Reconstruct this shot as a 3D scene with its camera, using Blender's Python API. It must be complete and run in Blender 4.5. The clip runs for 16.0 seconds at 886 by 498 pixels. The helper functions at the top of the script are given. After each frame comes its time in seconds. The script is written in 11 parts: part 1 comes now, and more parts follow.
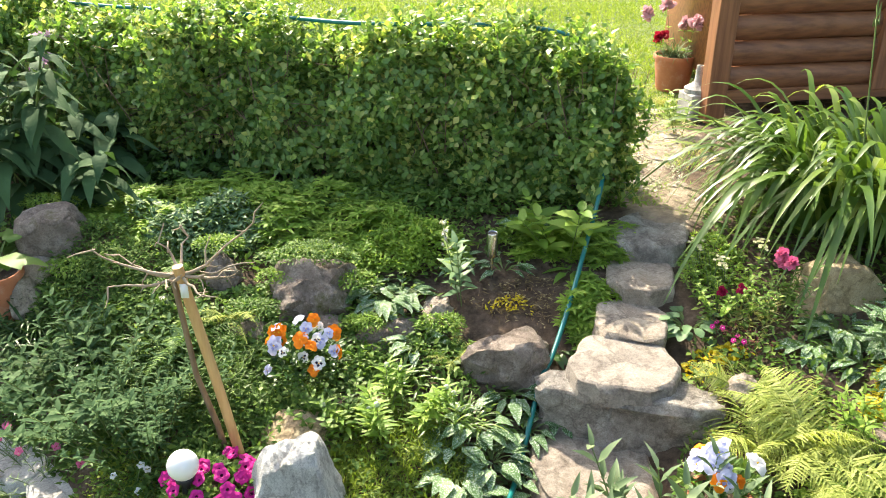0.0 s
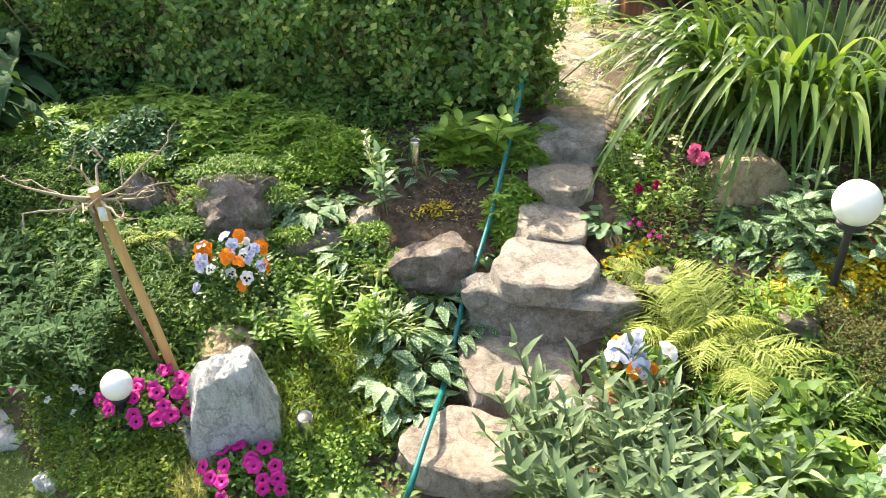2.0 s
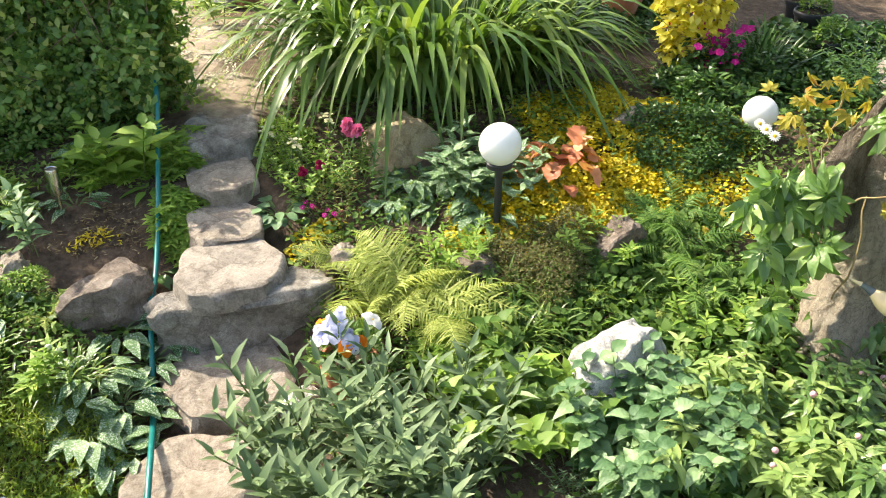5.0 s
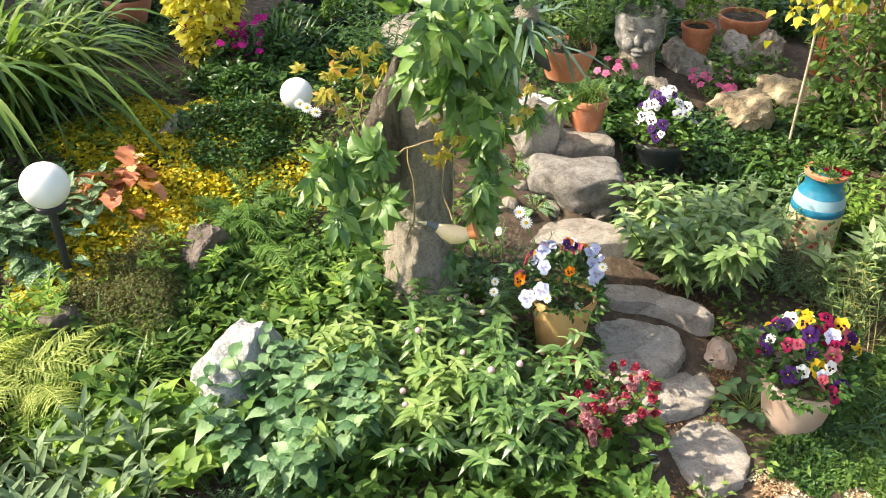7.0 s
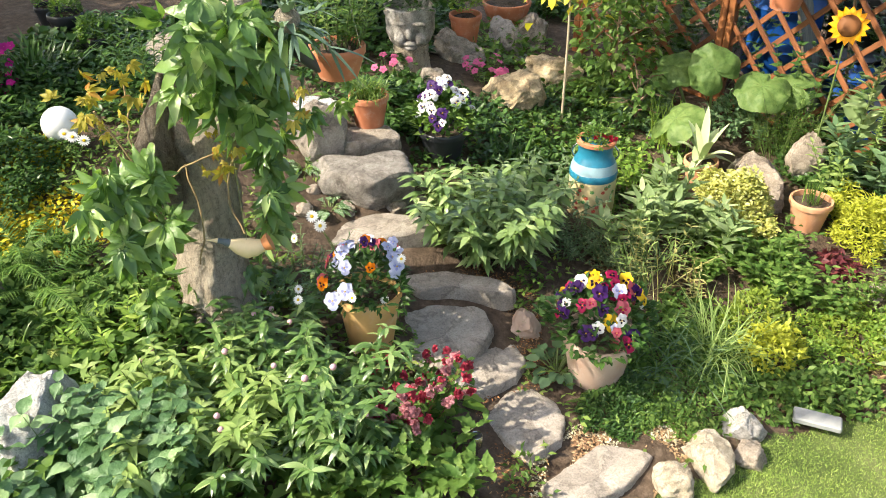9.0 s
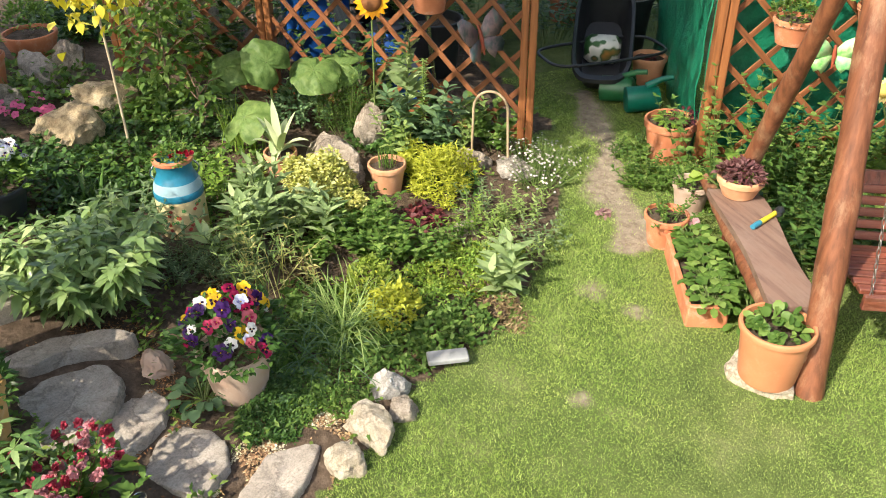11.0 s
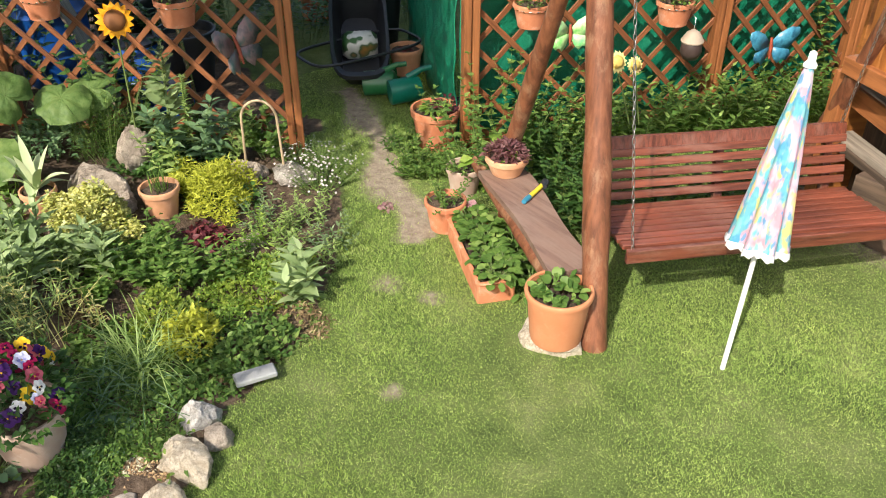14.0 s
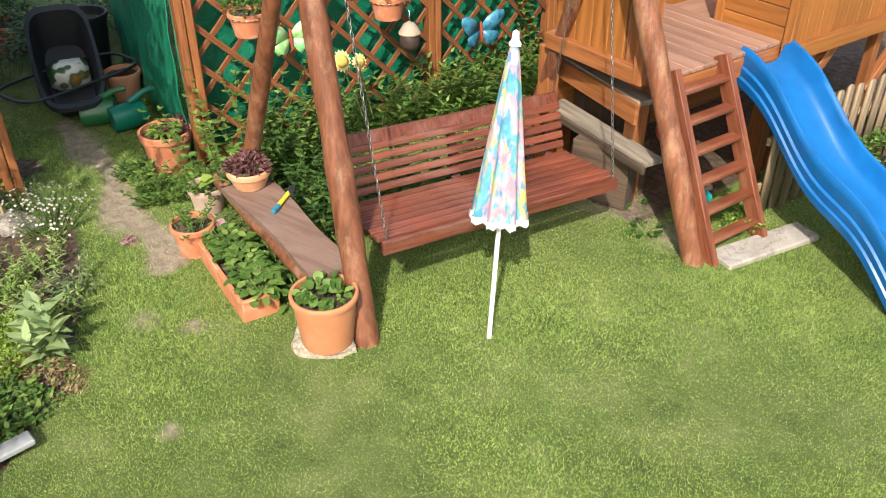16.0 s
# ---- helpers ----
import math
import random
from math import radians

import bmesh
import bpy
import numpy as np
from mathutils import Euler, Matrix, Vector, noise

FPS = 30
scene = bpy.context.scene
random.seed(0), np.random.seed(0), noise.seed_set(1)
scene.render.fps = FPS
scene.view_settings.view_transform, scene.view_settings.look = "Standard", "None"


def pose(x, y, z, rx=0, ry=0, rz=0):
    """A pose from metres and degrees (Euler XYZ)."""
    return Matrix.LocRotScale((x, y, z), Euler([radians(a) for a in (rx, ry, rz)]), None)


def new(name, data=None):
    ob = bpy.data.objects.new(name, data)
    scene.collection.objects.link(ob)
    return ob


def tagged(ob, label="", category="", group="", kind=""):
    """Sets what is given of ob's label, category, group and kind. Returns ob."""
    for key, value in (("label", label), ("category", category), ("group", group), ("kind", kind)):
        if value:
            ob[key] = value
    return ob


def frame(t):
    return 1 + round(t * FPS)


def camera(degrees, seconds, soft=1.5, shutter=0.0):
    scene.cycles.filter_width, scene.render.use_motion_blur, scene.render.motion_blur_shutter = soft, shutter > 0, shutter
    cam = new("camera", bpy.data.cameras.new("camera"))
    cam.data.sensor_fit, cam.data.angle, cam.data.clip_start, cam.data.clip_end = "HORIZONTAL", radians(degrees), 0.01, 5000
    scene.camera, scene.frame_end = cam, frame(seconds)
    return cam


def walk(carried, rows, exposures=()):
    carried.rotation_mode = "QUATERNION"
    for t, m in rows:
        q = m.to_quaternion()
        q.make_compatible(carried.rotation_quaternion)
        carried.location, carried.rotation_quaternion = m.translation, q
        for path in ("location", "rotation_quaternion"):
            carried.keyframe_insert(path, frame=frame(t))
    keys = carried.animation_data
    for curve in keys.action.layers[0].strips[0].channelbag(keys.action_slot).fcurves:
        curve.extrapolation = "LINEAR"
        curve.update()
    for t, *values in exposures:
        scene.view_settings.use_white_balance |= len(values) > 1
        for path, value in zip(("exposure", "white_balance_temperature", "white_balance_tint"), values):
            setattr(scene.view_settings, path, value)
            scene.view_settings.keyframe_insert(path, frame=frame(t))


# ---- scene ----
import colorsys

# camera: seconds, eye, yaw to the left of +y, pitch, roll
PATH = [
    (0, 0.012, 0.071, 2.672, 0.01, -25.57, 0.16),
    (0.5, 0.025, 0.070, 2.693, 0.13, -26.65, 0.24),
    (1, 0.033, 0.058, 2.717, 0.19, -30.58, 0.28),
    (1.5, 0.043, 0.044, 2.727, -0.10, -32.11, 0.15),
    (2, 0.066, 0.032, 2.715, -4.92, -32.06, -0.09),
    (2.5, 0.076, 0.033, 2.704, -10.15, -32.12, -0.27),
    (3, 0.087, 0.036, 2.692, -16.33, -32.33, -0.50),
    (3.2, 0.089, 0.039, 2.689, -16.30, -32.43, -0.49),
    (5.3, 0.011, 0.096, 2.686, -35.82, -32.75, 0.38),
    (5.5, 0.008, 0.096, 2.690, -39.35, -32.76, 0.45),
    (6, 0.003, 0.089, 2.694, -50.17, -32.57, 0.37),
    (6.5, 0.002, 0.091, 2.688, -60.00, -32.53, 0.42),
    (7, 0.006, 0.089, 2.688, -63.50, -32.60, 0.31),
    (7.5, 0.015, 0.086, 2.680, -64.29, -32.57, 0.34),
    (8, 0.022, 0.063, 2.679, -67.30, -32.47, 0.14),
    (8.5, 0.024, 0.042, 2.674, -72.08, -32.38, 0.10),
    (9, 0.027, 0.023, 2.682, -78.29, -32.45, -0.12),
    (9.5, 0.034, 0.016, 2.688, -83.55, -32.51, -0.35),
    (10, 0.041, 0.007, 2.696, -92.93, -32.58, -0.62),
    (10.2, 0.039, 0.002, 2.692, -96.98, -32.56, -0.72),
    (12.3, 0.057, 0.016, 2.780, -117.58, -33.56, -0.29),
    (12.5, 0.054, 0.019, 2.784, -118.63, -33.59, -0.28),
    (13, 0.044, 0.020, 2.790, -123.69, -33.58, -0.11),
    (13.5, 0.034, 0.022, 2.792, -125.42, -33.52, -0.05),
    (14, 0.031, 0.024, 2.797, -125.76, -33.53, -0.21),
    (14.5, 0.030, 0.026, 2.798, -126.22, -33.50, -0.14),
    (15, 0.023, 0.020, 2.802, -129.69, -33.54, -0.15),
    (15.5, 0.007, 0.012, 2.804, -134.45, -33.49, -0.15),
    (16, -0.000, -0.000, 2.800, -144.66, -33.36, 0.04),
]
cam = camera(55.20, 16.0, soft=1.0)


def eye_pose(x, y, z, yaw, pitch, roll):
    return pose(x, y, z, 0, 0, yaw) @ pose(0, 0, 0, 90 + pitch) @ pose(0, 0, 0, 0, 0, roll)


walk(cam, [(r[0], eye_pose(*r[1:])) for r in PATH], [(0, 1.97, 7400, 8), (3.2, 1.87, 7400, 8), (7, 1.58, 7200, 8), (10, 1.42, 7200, 8), (12.5, 1.05, 6900, 10), (16, 1.0, 6800, 10)])

# light: high sun behind the hedge, clear sky
SUN_TO = Vector((-0.324, 0.65, 0.687)).normalized()
world = bpy.data.worlds.new("world")
scene.world = world
world.use_nodes = True
wn = world.node_tree
sky = wn.nodes.new("ShaderNodeTexSky")
sky.sky_type, sky.sun_disc = "NISHITA", False
sky.dust_density, sky.ozone_density = 3.0, 0.6
sky.sun_elevation = math.asin(SUN_TO.z)
sky.sun_rotation = math.atan2(SUN_TO.x, SUN_TO.y)
wn.nodes["Background"].inputs["Strength"].default_value = 0.15
wn.links.new(sky.outputs[0], wn.nodes["Background"].inputs["Color"])
lamp = bpy.data.lights.new("sun", "SUN")
lamp.energy, lamp.angle, lamp.color = 3.3, radians(0.55), (1.0, 0.95, 0.86)
sun = new("sun", lamp)
sun.rotation_euler = (-SUN_TO).to_track_quat("-Z", "Y").to_euler()


# ---- materials ----
def lin(c):
    return tuple(c) + (1.0,)


def node_mat(name):
    m = bpy.data.materials.new(name)
    m.use_nodes = True
    return m, m.node_tree, m.node_tree.nodes["Principled BSDF"]


def ramp(nt, fac, stops):
    r = nt.nodes.new("ShaderNodeValToRGB")
    while len(r.color_ramp.elements) < len(stops):
        r.color_ramp.elements.new(0.5)
    for el, (p, c) in zip(r.color_ramp.elements, stops):
        el.position, el.color = p, lin(c)
    nt.links.new(fac, r.inputs[0])
    return r.outputs[0]


def noise_tex(nt, scale, detail=6.0, rough=0.6, coord="Object", stretch=None):
    tc = nt.nodes.new("ShaderNodeTexCoord")
    n = nt.nodes.new("ShaderNodeTexNoise")
    n.inputs["Scale"].default_value, n.inputs["Detail"].default_value, n.inputs["Roughness"].default_value = scale, detail, rough
    if stretch:
        mp = nt.nodes.new("ShaderNodeMapping")
        mp.inputs["Scale"].default_value = stretch
        nt.links.new(tc.outputs[coord], mp.inputs[0])
        nt.links.new(mp.outputs[0], n.inputs["Vector"])
    else:
        nt.links.new(tc.outputs[coord], n.inputs["Vector"])
    return n.outputs["Fac"]


def mixed(nt, fac, a, b, mode="MIX"):
    m = nt.nodes.new("ShaderNodeMix")
    m.data_type, m.blend_type = "RGBA", mode
    for sock, v in ((m.inputs[0], fac), (m.inputs[6], a), (m.inputs[7], b)):
        if isinstance(v, (int, float)):
            sock.default_value = v
        elif isinstance(v, tuple):
            sock.default_value = lin(v)
        else:
            nt.links.new(v, sock)
    return m.outputs[2]


def bumped(nt, bsdf, fac, strength=0.4, dist=0.01):
    b = nt.nodes.new("ShaderNodeBump")
    b.inputs["Strength"].default_value, b.inputs["Distance"].default_value = strength, dist
    nt.links.new(fac, b.inputs["Height"])
    nt.links.new(b.outputs[0], bsdf.inputs["Normal"])


def leaf_mat(name, a, b, c=None, trans=0.4, rough=0.5, spec=0.28, spot=None, patch=None, soft=False, rib=0.0):
    """Leaf: colour differs from leaf to leaf (a..b, some c), light shines through."""
    m, nt, p = node_mat(name)
    geo = nt.nodes.new("ShaderNodeNewGeometry")
    a, b, c = (tuple(min(0.9, v * w) for v, w in zip(q, (1.33, 1.36, 1.27))) for q in (a, b, c or b))
    stops = [(0.0, a), (0.75, b), (1.0, c)]
    info = nt.nodes.new("ShaderNodeObjectInfo")
    rnd = nt.nodes.new("ShaderNodeMath")
    rnd.operation = "ADD"
    nt.links.new(geo.outputs["Random Per Island"], rnd.inputs[0])
    nt.links.new(info.outputs["Random"], rnd.inputs[1])
    fr = nt.nodes.new("ShaderNodeMath")
    fr.operation = "FRACT"
    nt.links.new(rnd.outputs[0], fr.inputs[0])
    col = ramp(nt, fr.outputs[0], stops)
    f = noise_tex(nt, 9.0, 2.0, 0.5)
    col = mixed(nt, f, col, mixed(nt, 1.0, col, (0.62, 0.68, 0.55), "MULTIPLY"))
    if patch:
        w = ramp(nt, noise_tex(nt, patch, 5.0, 0.6), [(0.34, (0.78, 0.84, 0.78)), (0.5, (1.0, 1.0, 1.0)), (0.66, (1.14, 1.06, 1.1))]) if soft else ramp(nt, noise_tex(nt, patch, 8.0, 0.72), [(0.34, (0.55, 0.66, 0.55)), (0.5, (0.95, 0.97, 0.95)), (0.66, (1.25, 1.12, 1.2))])
        col = mixed(nt, 1.0, col, w, "MULTIPLY")
    if spot:
        s = ramp(nt, noise_tex(nt, spot[1], 1.0, 0.4), [(0.54, (0, 0, 0)), (0.6, (1, 1, 1))])
        col = mixed(nt, s, col, spot[0])
    nt.links.new(col, p.inputs["Base Color"])
    p.inputs["Roughness"].default_value = rough
    p.inputs["Specular IOR Level"].default_value = spec
    if rib:
        bumped(nt, p, noise_tex(nt, 75.0, 3.0, 0.6), rib, 0.006)
    t = nt.nodes.new("ShaderNodeBsdfTranslucent")
    tc = mixed(nt, 1.0, col, (1.2, 1.2, 0.62), "MULTIPLY")
    nt.links.new(tc, t.inputs["Color"])
    mx = nt.nodes.new("ShaderNodeMixShader")
    mx.inputs[0].default_value = trans
    nt.links.new(p.outputs[0], mx.inputs[1])
    nt.links.new(t.outputs[0], mx.inputs[2])
    nt.links.new(mx.outputs[0], nt.nodes["Material Output"].inputs["Surface"])
    return m


def stone_mat(name, a, b, c, scale=7.0, moss=None, rough=0.9, bump=0.6, coord="Object", stretch=None):
    m, nt, p = node_mat(name)
    col = ramp(nt, noise_tex(nt, scale, 8.0, 0.7, coord, stretch), [(0.3, a), (0.5, b), (0.7, c)])
    vein = ramp(nt, noise_tex(nt, scale * 0.7, 6.0, 0.6, coord), [(0.47, (1, 1, 1)), (0.495, (0.5, 0.48, 0.46)), (0.505, (0.5, 0.48, 0.46)), (0.53, (1, 1, 1))])
    col = mixed(nt, 0.6, col, mixed(nt, 1.0, col, vein, "MULTIPLY"))
    speck = ramp(nt, noise_tex(nt, scale * 17, 4.0, 0.75, coord), [(0.36, (0.36, 0.36, 0.36)), (0.5, (0.95, 0.95, 0.95)), (0.64, (1.25, 1.25, 1.25))])
    col = mixed(nt, 0.45, col, mixed(nt, 1.0, col, speck, "MULTIPLY"))
    if moss:
        s = ramp(nt, noise_tex(nt, scale * 0.55, 5.0, 0.7, coord), [(0.55, (0, 0, 0)), (0.68, (1, 1, 1))])
        col = mixed(nt, s, col, moss)
    nt.links.new(col, p.inputs["Base Color"])
    p.inputs["Roughness"].default_value = rough
    bumped(nt, p, noise_tex(nt, scale * 3, 12.0, 0.8, coord), bump, 0.035)
    return m


def wood_mat(name, a, b, rough=0.55, along=2, scale=6.0, bump=0.25, wear=None, rand=0.25):
    """Stained wood with the grain along one local axis."""
    m, nt, p = node_mat(name)
    st = [14.0, 14.0, 14.0]
    st[along] = 0.9
    g = noise_tex(nt, scale * 0.5, 6.0, 0.6, "Object", st)
    col = ramp(nt, g, [(0.3, a), (0.62, b)])
    info = nt.nodes.new("ShaderNodeObjectInfo")
    hv = nt.nodes.new("ShaderNodeHueSaturation")
    mr = nt.nodes.new("ShaderNodeMapRange")
    mr.inputs[3].default_value, mr.inputs[4].default_value = 1 - rand, 1 + rand
    nt.links.new(info.outputs["Random"], mr.inputs[0])
    nt.links.new(mr.outputs[0], hv.inputs["Value"])
    nt.links.new(col, hv.inputs["Color"])
    col = hv.outputs[0]
    if wear:
        w = ramp(nt, noise_tex(nt, 3.5, 7.0, 0.75, "Object", [2.0 if i != along else 0.7 for i in range(3)]), [(0.5, (0, 0, 0)), (0.7, (1, 1, 1))])
        col = mixed(nt, w, col, wear)
    nt.links.new(col, p.inputs["Base Color"])
    p.inputs["Roughness"].default_value = rough
    bumped(nt, p, g, bump, 0.004)
    return m


def plain_mat(name, c, rough=0.5, metal=0.0, var=0.2, scale=12.0, bump=0.0, trans=0.0, spec=0.5, coat=0.0):
    m, nt, p = node_mat(name)
    d = tuple(v * (1 - var) for v in c)
    col = ramp(nt, noise_tex(nt, scale, 6.0, 0.65), [(0.3, d), (0.7, c)])
    nt.links.new(col, p.inputs["Base Color"])
    p.inputs["Roughness"].default_value, p.inputs["Metallic"].default_value = rough, metal
    p.inputs["Specular IOR Level"].default_value = spec
    p.inputs["Coat Weight"].default_value = coat
    if bump:
        bumped(nt, p, noise_tex(nt, scale * 6, 5.0, 0.6), bump, 0.004)
    if trans:
        t = nt.nodes.new("ShaderNodeBsdfTranslucent")
        nt.links.new(col, t.inputs["Color"])
        mx = nt.nodes.new("ShaderNodeMixShader")
        mx.inputs[0].default_value = trans
        nt.links.new(p.outputs[0], mx.inputs[1])
        nt.links.new(t.outputs[0], mx.inputs[2])
        nt.links.new(mx.outputs[0], nt.nodes["Material Output"].inputs["Surface"])
    return m


def terracotta_mat(name, a, b, dust=(0.62, 0.5, 0.42)):
    m, nt, p = node_mat(name)
    col = ramp(nt, noise_tex(nt, 6, 7.0, 0.6), [(0.3, a), (0.7, b)])
    w = ramp(nt, noise_tex(nt, 11, 9.0, 0.75), [(0.52, (0, 0, 0)), (0.75, (1, 1, 1))])
    col = mixed(nt, mixed(nt, 1.0, w, (0.5, 0.5, 0.5), "MULTIPLY"), col, dust)
    nt.links.new(col, p.inputs["Base Color"])
    p.inputs["Roughness"].default_value = 0.8
    bumped(nt, p, noise_tex(nt, 60, 4.0, 0.6), 0.15, 0.004)
    return m


# ---- mesh helpers ----
def rgen(seed):
    return np.random.default_rng(seed)


def unit(v):
    v = np.asarray(v, float)
    return v / np.maximum(np.linalg.norm(v, axis=-1, keepdims=True), 1e-9)


class Geo:
    """Vertices and triangles gathered for one mesh."""

    def __init__(self):
        self.v, self.f, self.m, self.n = [], [], [], 0

    def add(self, v, f, mat=0):
        v, f = np.asarray(v, float).reshape(-1, 3), np.asarray(f, int).reshape(-1, 3)
        self.v.append(v)
        self.f.append(f + self.n)
        self.m.append(np.full(len(f), mat))
        self.n += len(v)
        return self

    def quads(self, v, q, mat=0):
        q = np.asarray(q, int).reshape(-1, 4)
        return self.add(v, np.concatenate([q[:, [0, 1, 2]], q[:, [0, 2, 3]]]), mat)

    def bm(self, bm, mat=0, m=None):
        if m is not None:
            bm.transform(m)
        bmesh.ops.triangulate(bm, faces=bm.faces)
        bm.verts.index_update()
        self.add([v.co[:] for v in bm.verts], [[v.index for v in f.verts] for f in bm.faces], mat)
        bm.free()
        return self

    def mesh(self, name, mats, smooth=True):
        me = bpy.data.meshes.new(name)
        v, f = np.concatenate(self.v), np.concatenate(self.f)
        me.vertices.add(len(v))
        me.vertices.foreach_set("co", v.astype(np.float32).ravel())
        me.loops.add(f.size)
        me.loops.foreach_set("vertex_index", f.astype(np.int32).ravel())
        me.polygons.add(len(f))
        me.polygons.foreach_set("loop_start", np.arange(0, f.size, 3, dtype=np.int32))
        me.polygons.foreach_set("loop_total", np.full(len(f), 3, np.int32))
        mats = mats if isinstance(mats, (list, tuple)) else [mats]
        for x in mats:
            me.materials.append(x)
        if len(mats) > 1:
            me.polygons.foreach_set("material_index", np.concatenate(self.m).astype(np.int32))
        me.update(calc_edges=True)
        if smooth is True:
            me.polygons.foreach_set("use_smooth", np.ones(len(f), bool))
        elif smooth:
            me.polygons.foreach_set("use_smooth", np.ones(len(f), bool))
            me.set_sharp_from_angle(angle=radians(smooth))
        me.validate()
        return me


def thing(name, loc, label, category, group="", kind="", rz=0.0):
    ob = new(name)
    ob.location = loc
    ob.rotation_euler = (0, 0, rz)
    ob.empty_display_size = 0.1
    return tagged(ob, label, category, group, kind)


def part(name, geo, mats, parent, label="", smooth=True, loc=None, rot=None):
    me = geo.mesh(name, mats, smooth) if isinstance(geo, Geo) else geo
    ob = new(name, me)
    ob.parent = parent
    if loc is not None:
        ob.location = loc
    if rot is not None:
        ob.rotation_euler = rot
    return tagged(ob, label)


def solid(name, geo, mats, label, category, group="", kind="", smooth=True, loc=(0, 0, 0), rz=0.0):
    ob = new(name, geo.mesh(name, mats, smooth))
    ob.location = loc
    ob.rotation_euler = (0, 0, rz)
    return tagged(ob, label, category, group, kind)


# outlines of leaves: place along the leaf, width there
DIAMOND = [(0, 0), (0.45, 1), (1, 0)]
OVATE = [(0, 0.08), (0.3, 1), (0.66, 0.72), (1, 0)]
LANCE = [(0, 0.12), (0.3, 1), (0.65, 0.7), (1, 0)]
ROUND = [(0, 0.25), (0.28, 0.95), (0.68, 1), (1, 0.35)]
BROAD = [(0, 0.1), (0.12, 0.6), (0.28, 0.98), (0.46, 1), (0.66, 0.74), (0.84, 0.36), (1, 0)]
HEART = [(0, 0.5), (0.18, 1), (0.6, 0.75), (1, 0)]
SERRATE = [(0, 0.35), (0.1, 1), (0.17, 0.45), (0.28, 0.95), (0.35, 0.4), (0.46, 0.8), (0.53, 0.33), (0.65, 0.6), (0.72, 0.22), (0.84, 0.35), (1, 0)]
TOOTH = [(0, 0.1), (0.18, 0.8), (0.25, 0.62), (0.42, 1), (0.5, 0.74), (0.68, 0.72), (0.76, 0.45), (1, 0)]


def leaves(geo, P, D, U, L, W, prof=OVATE, droop=0.25, fold=0.25, mat=0):
    """One leaf for each row: foot P, way D, upper side U, length L, width W."""
    P, D = np.asarray(P, float).reshape(-1, 3), unit(np.asarray(D, float).reshape(-1, 3))
    n = len(P)
    if n == 0:
        return geo
    U = np.broadcast_to(np.asarray(U, float), (n, 3))
    L, W = np.broadcast_to(L, n).astype(float), np.broadcast_to(W, n).astype(float)
    S = np.cross(D, U)
    bad = np.linalg.norm(S, axis=1) < 1e-3
    S[bad] = np.cross(D[bad], (0.3, 1, 0.2))
    S = unit(S)
    N = np.cross(S, D)
    rows, verts, faces = [], [], []
    k = 0
    for a, w in prof:
        mid = P + D * (L * a)[:, None] - N * (L * droop * a * a)[:, None]
        if w == 0:
            verts.append(mid)
            rows.append((k,))
            k += 1
        elif w == 2:
            for s in (-1, 1):
                verts.append(mid + S * (s * W / 2)[:, None] + N * (fold * W / 2)[:, None])
            rows.append((k, k + 1))
            k += 2
        else:
            for s in (-1, 0, 1):
                verts.append(mid + S * (s * W * w / 2)[:, None] + N * (abs(s) * fold * W * w / 2)[:, None])
            rows.append((k, k + 1, k + 2))
            k += 3
    for r0, r1 in zip(rows, rows[1:]):
        if len(r0) == 1 and len(r1) == 1:
            continue
        if len(r0) == 1:
            faces += [(r0[0], r1[i], r1[i + 1]) for i in range(len(r1) - 1)]
        elif len(r1) == 1:
            faces += [(r0[i + 1], r0[i], r1[0]) for i in range(len(r0) - 1)]
        else:
            for i in range(len(r0) - 1):
                faces += [(r0[i], r1[i], r1[i + 1]), (r0[i], r1[i + 1], r0[i + 1])]
    V = np.stack(verts, 1)
    wave = np.random.default_rng(n + k).normal(0, 0.07, (n, k, 1)) * W[:, None, None]
    V = (V + N[:, None, :] * wave).reshape(-1, 3)
    Fc = (np.array(faces)[None] + (np.arange(n) * k)[:, None, None]).reshape(-1, 3)
    return geo.add(V, Fc, mat)


def straps(geo, P, D, L, W, bend=0.5, rows=6, mat=0, fold=0.2, twist=0.0):
    """Long narrow leaves that arch over: foot, first way, length, width."""
    P, D = np.asarray(P, float).reshape(-1, 3), unit(np.asarray(D, float).reshape(-1, 3))
    n = len(P)
    L, W, bend = (np.broadcast_to(q, n).astype(float) for q in (L, W, bend))
    out = D * (1, 1, 0)
    S = unit(np.cross(D, (0, 0, 1)) + 1e-4)
    S = unit(S + np.asarray(twist).reshape(-1, 1) * np.cross(S, D)) if np.ndim(twist) else S
    verts = []
    for i in range(rows):
        a = i / (rows - 1)
        mid = P + D * (L * a)[:, None] + (out * 0.35 - (0, 0, 1)) * (L * bend * a ** 2.2)[:, None]
        w = W * (0.75 + 0.5 * a) * (1 - a ** 3) if i < rows - 1 else W * 0.04
        for s in (-1, 0, 1):
            verts.append(mid + S * (s * w / 2)[:, None] + np.array((0, 0, 1)) * (abs(s) * fold * w / 2)[:, None])
    k = rows * 3
    faces = []
    for i in range(rows - 1):
        for s in (0, 1):
            a, b = i * 3 + s, i * 3 + 3 + s
            faces += [(a, b, b + 1), (a, b + 1, a + 1)]
    V = np.stack(verts, 1).reshape(-1, 3)
    Fc = (np.array(faces)[None] + (np.arange(n) * k)[:, None, None]).reshape(-1, 3)
    return geo.add(V, Fc, mat)


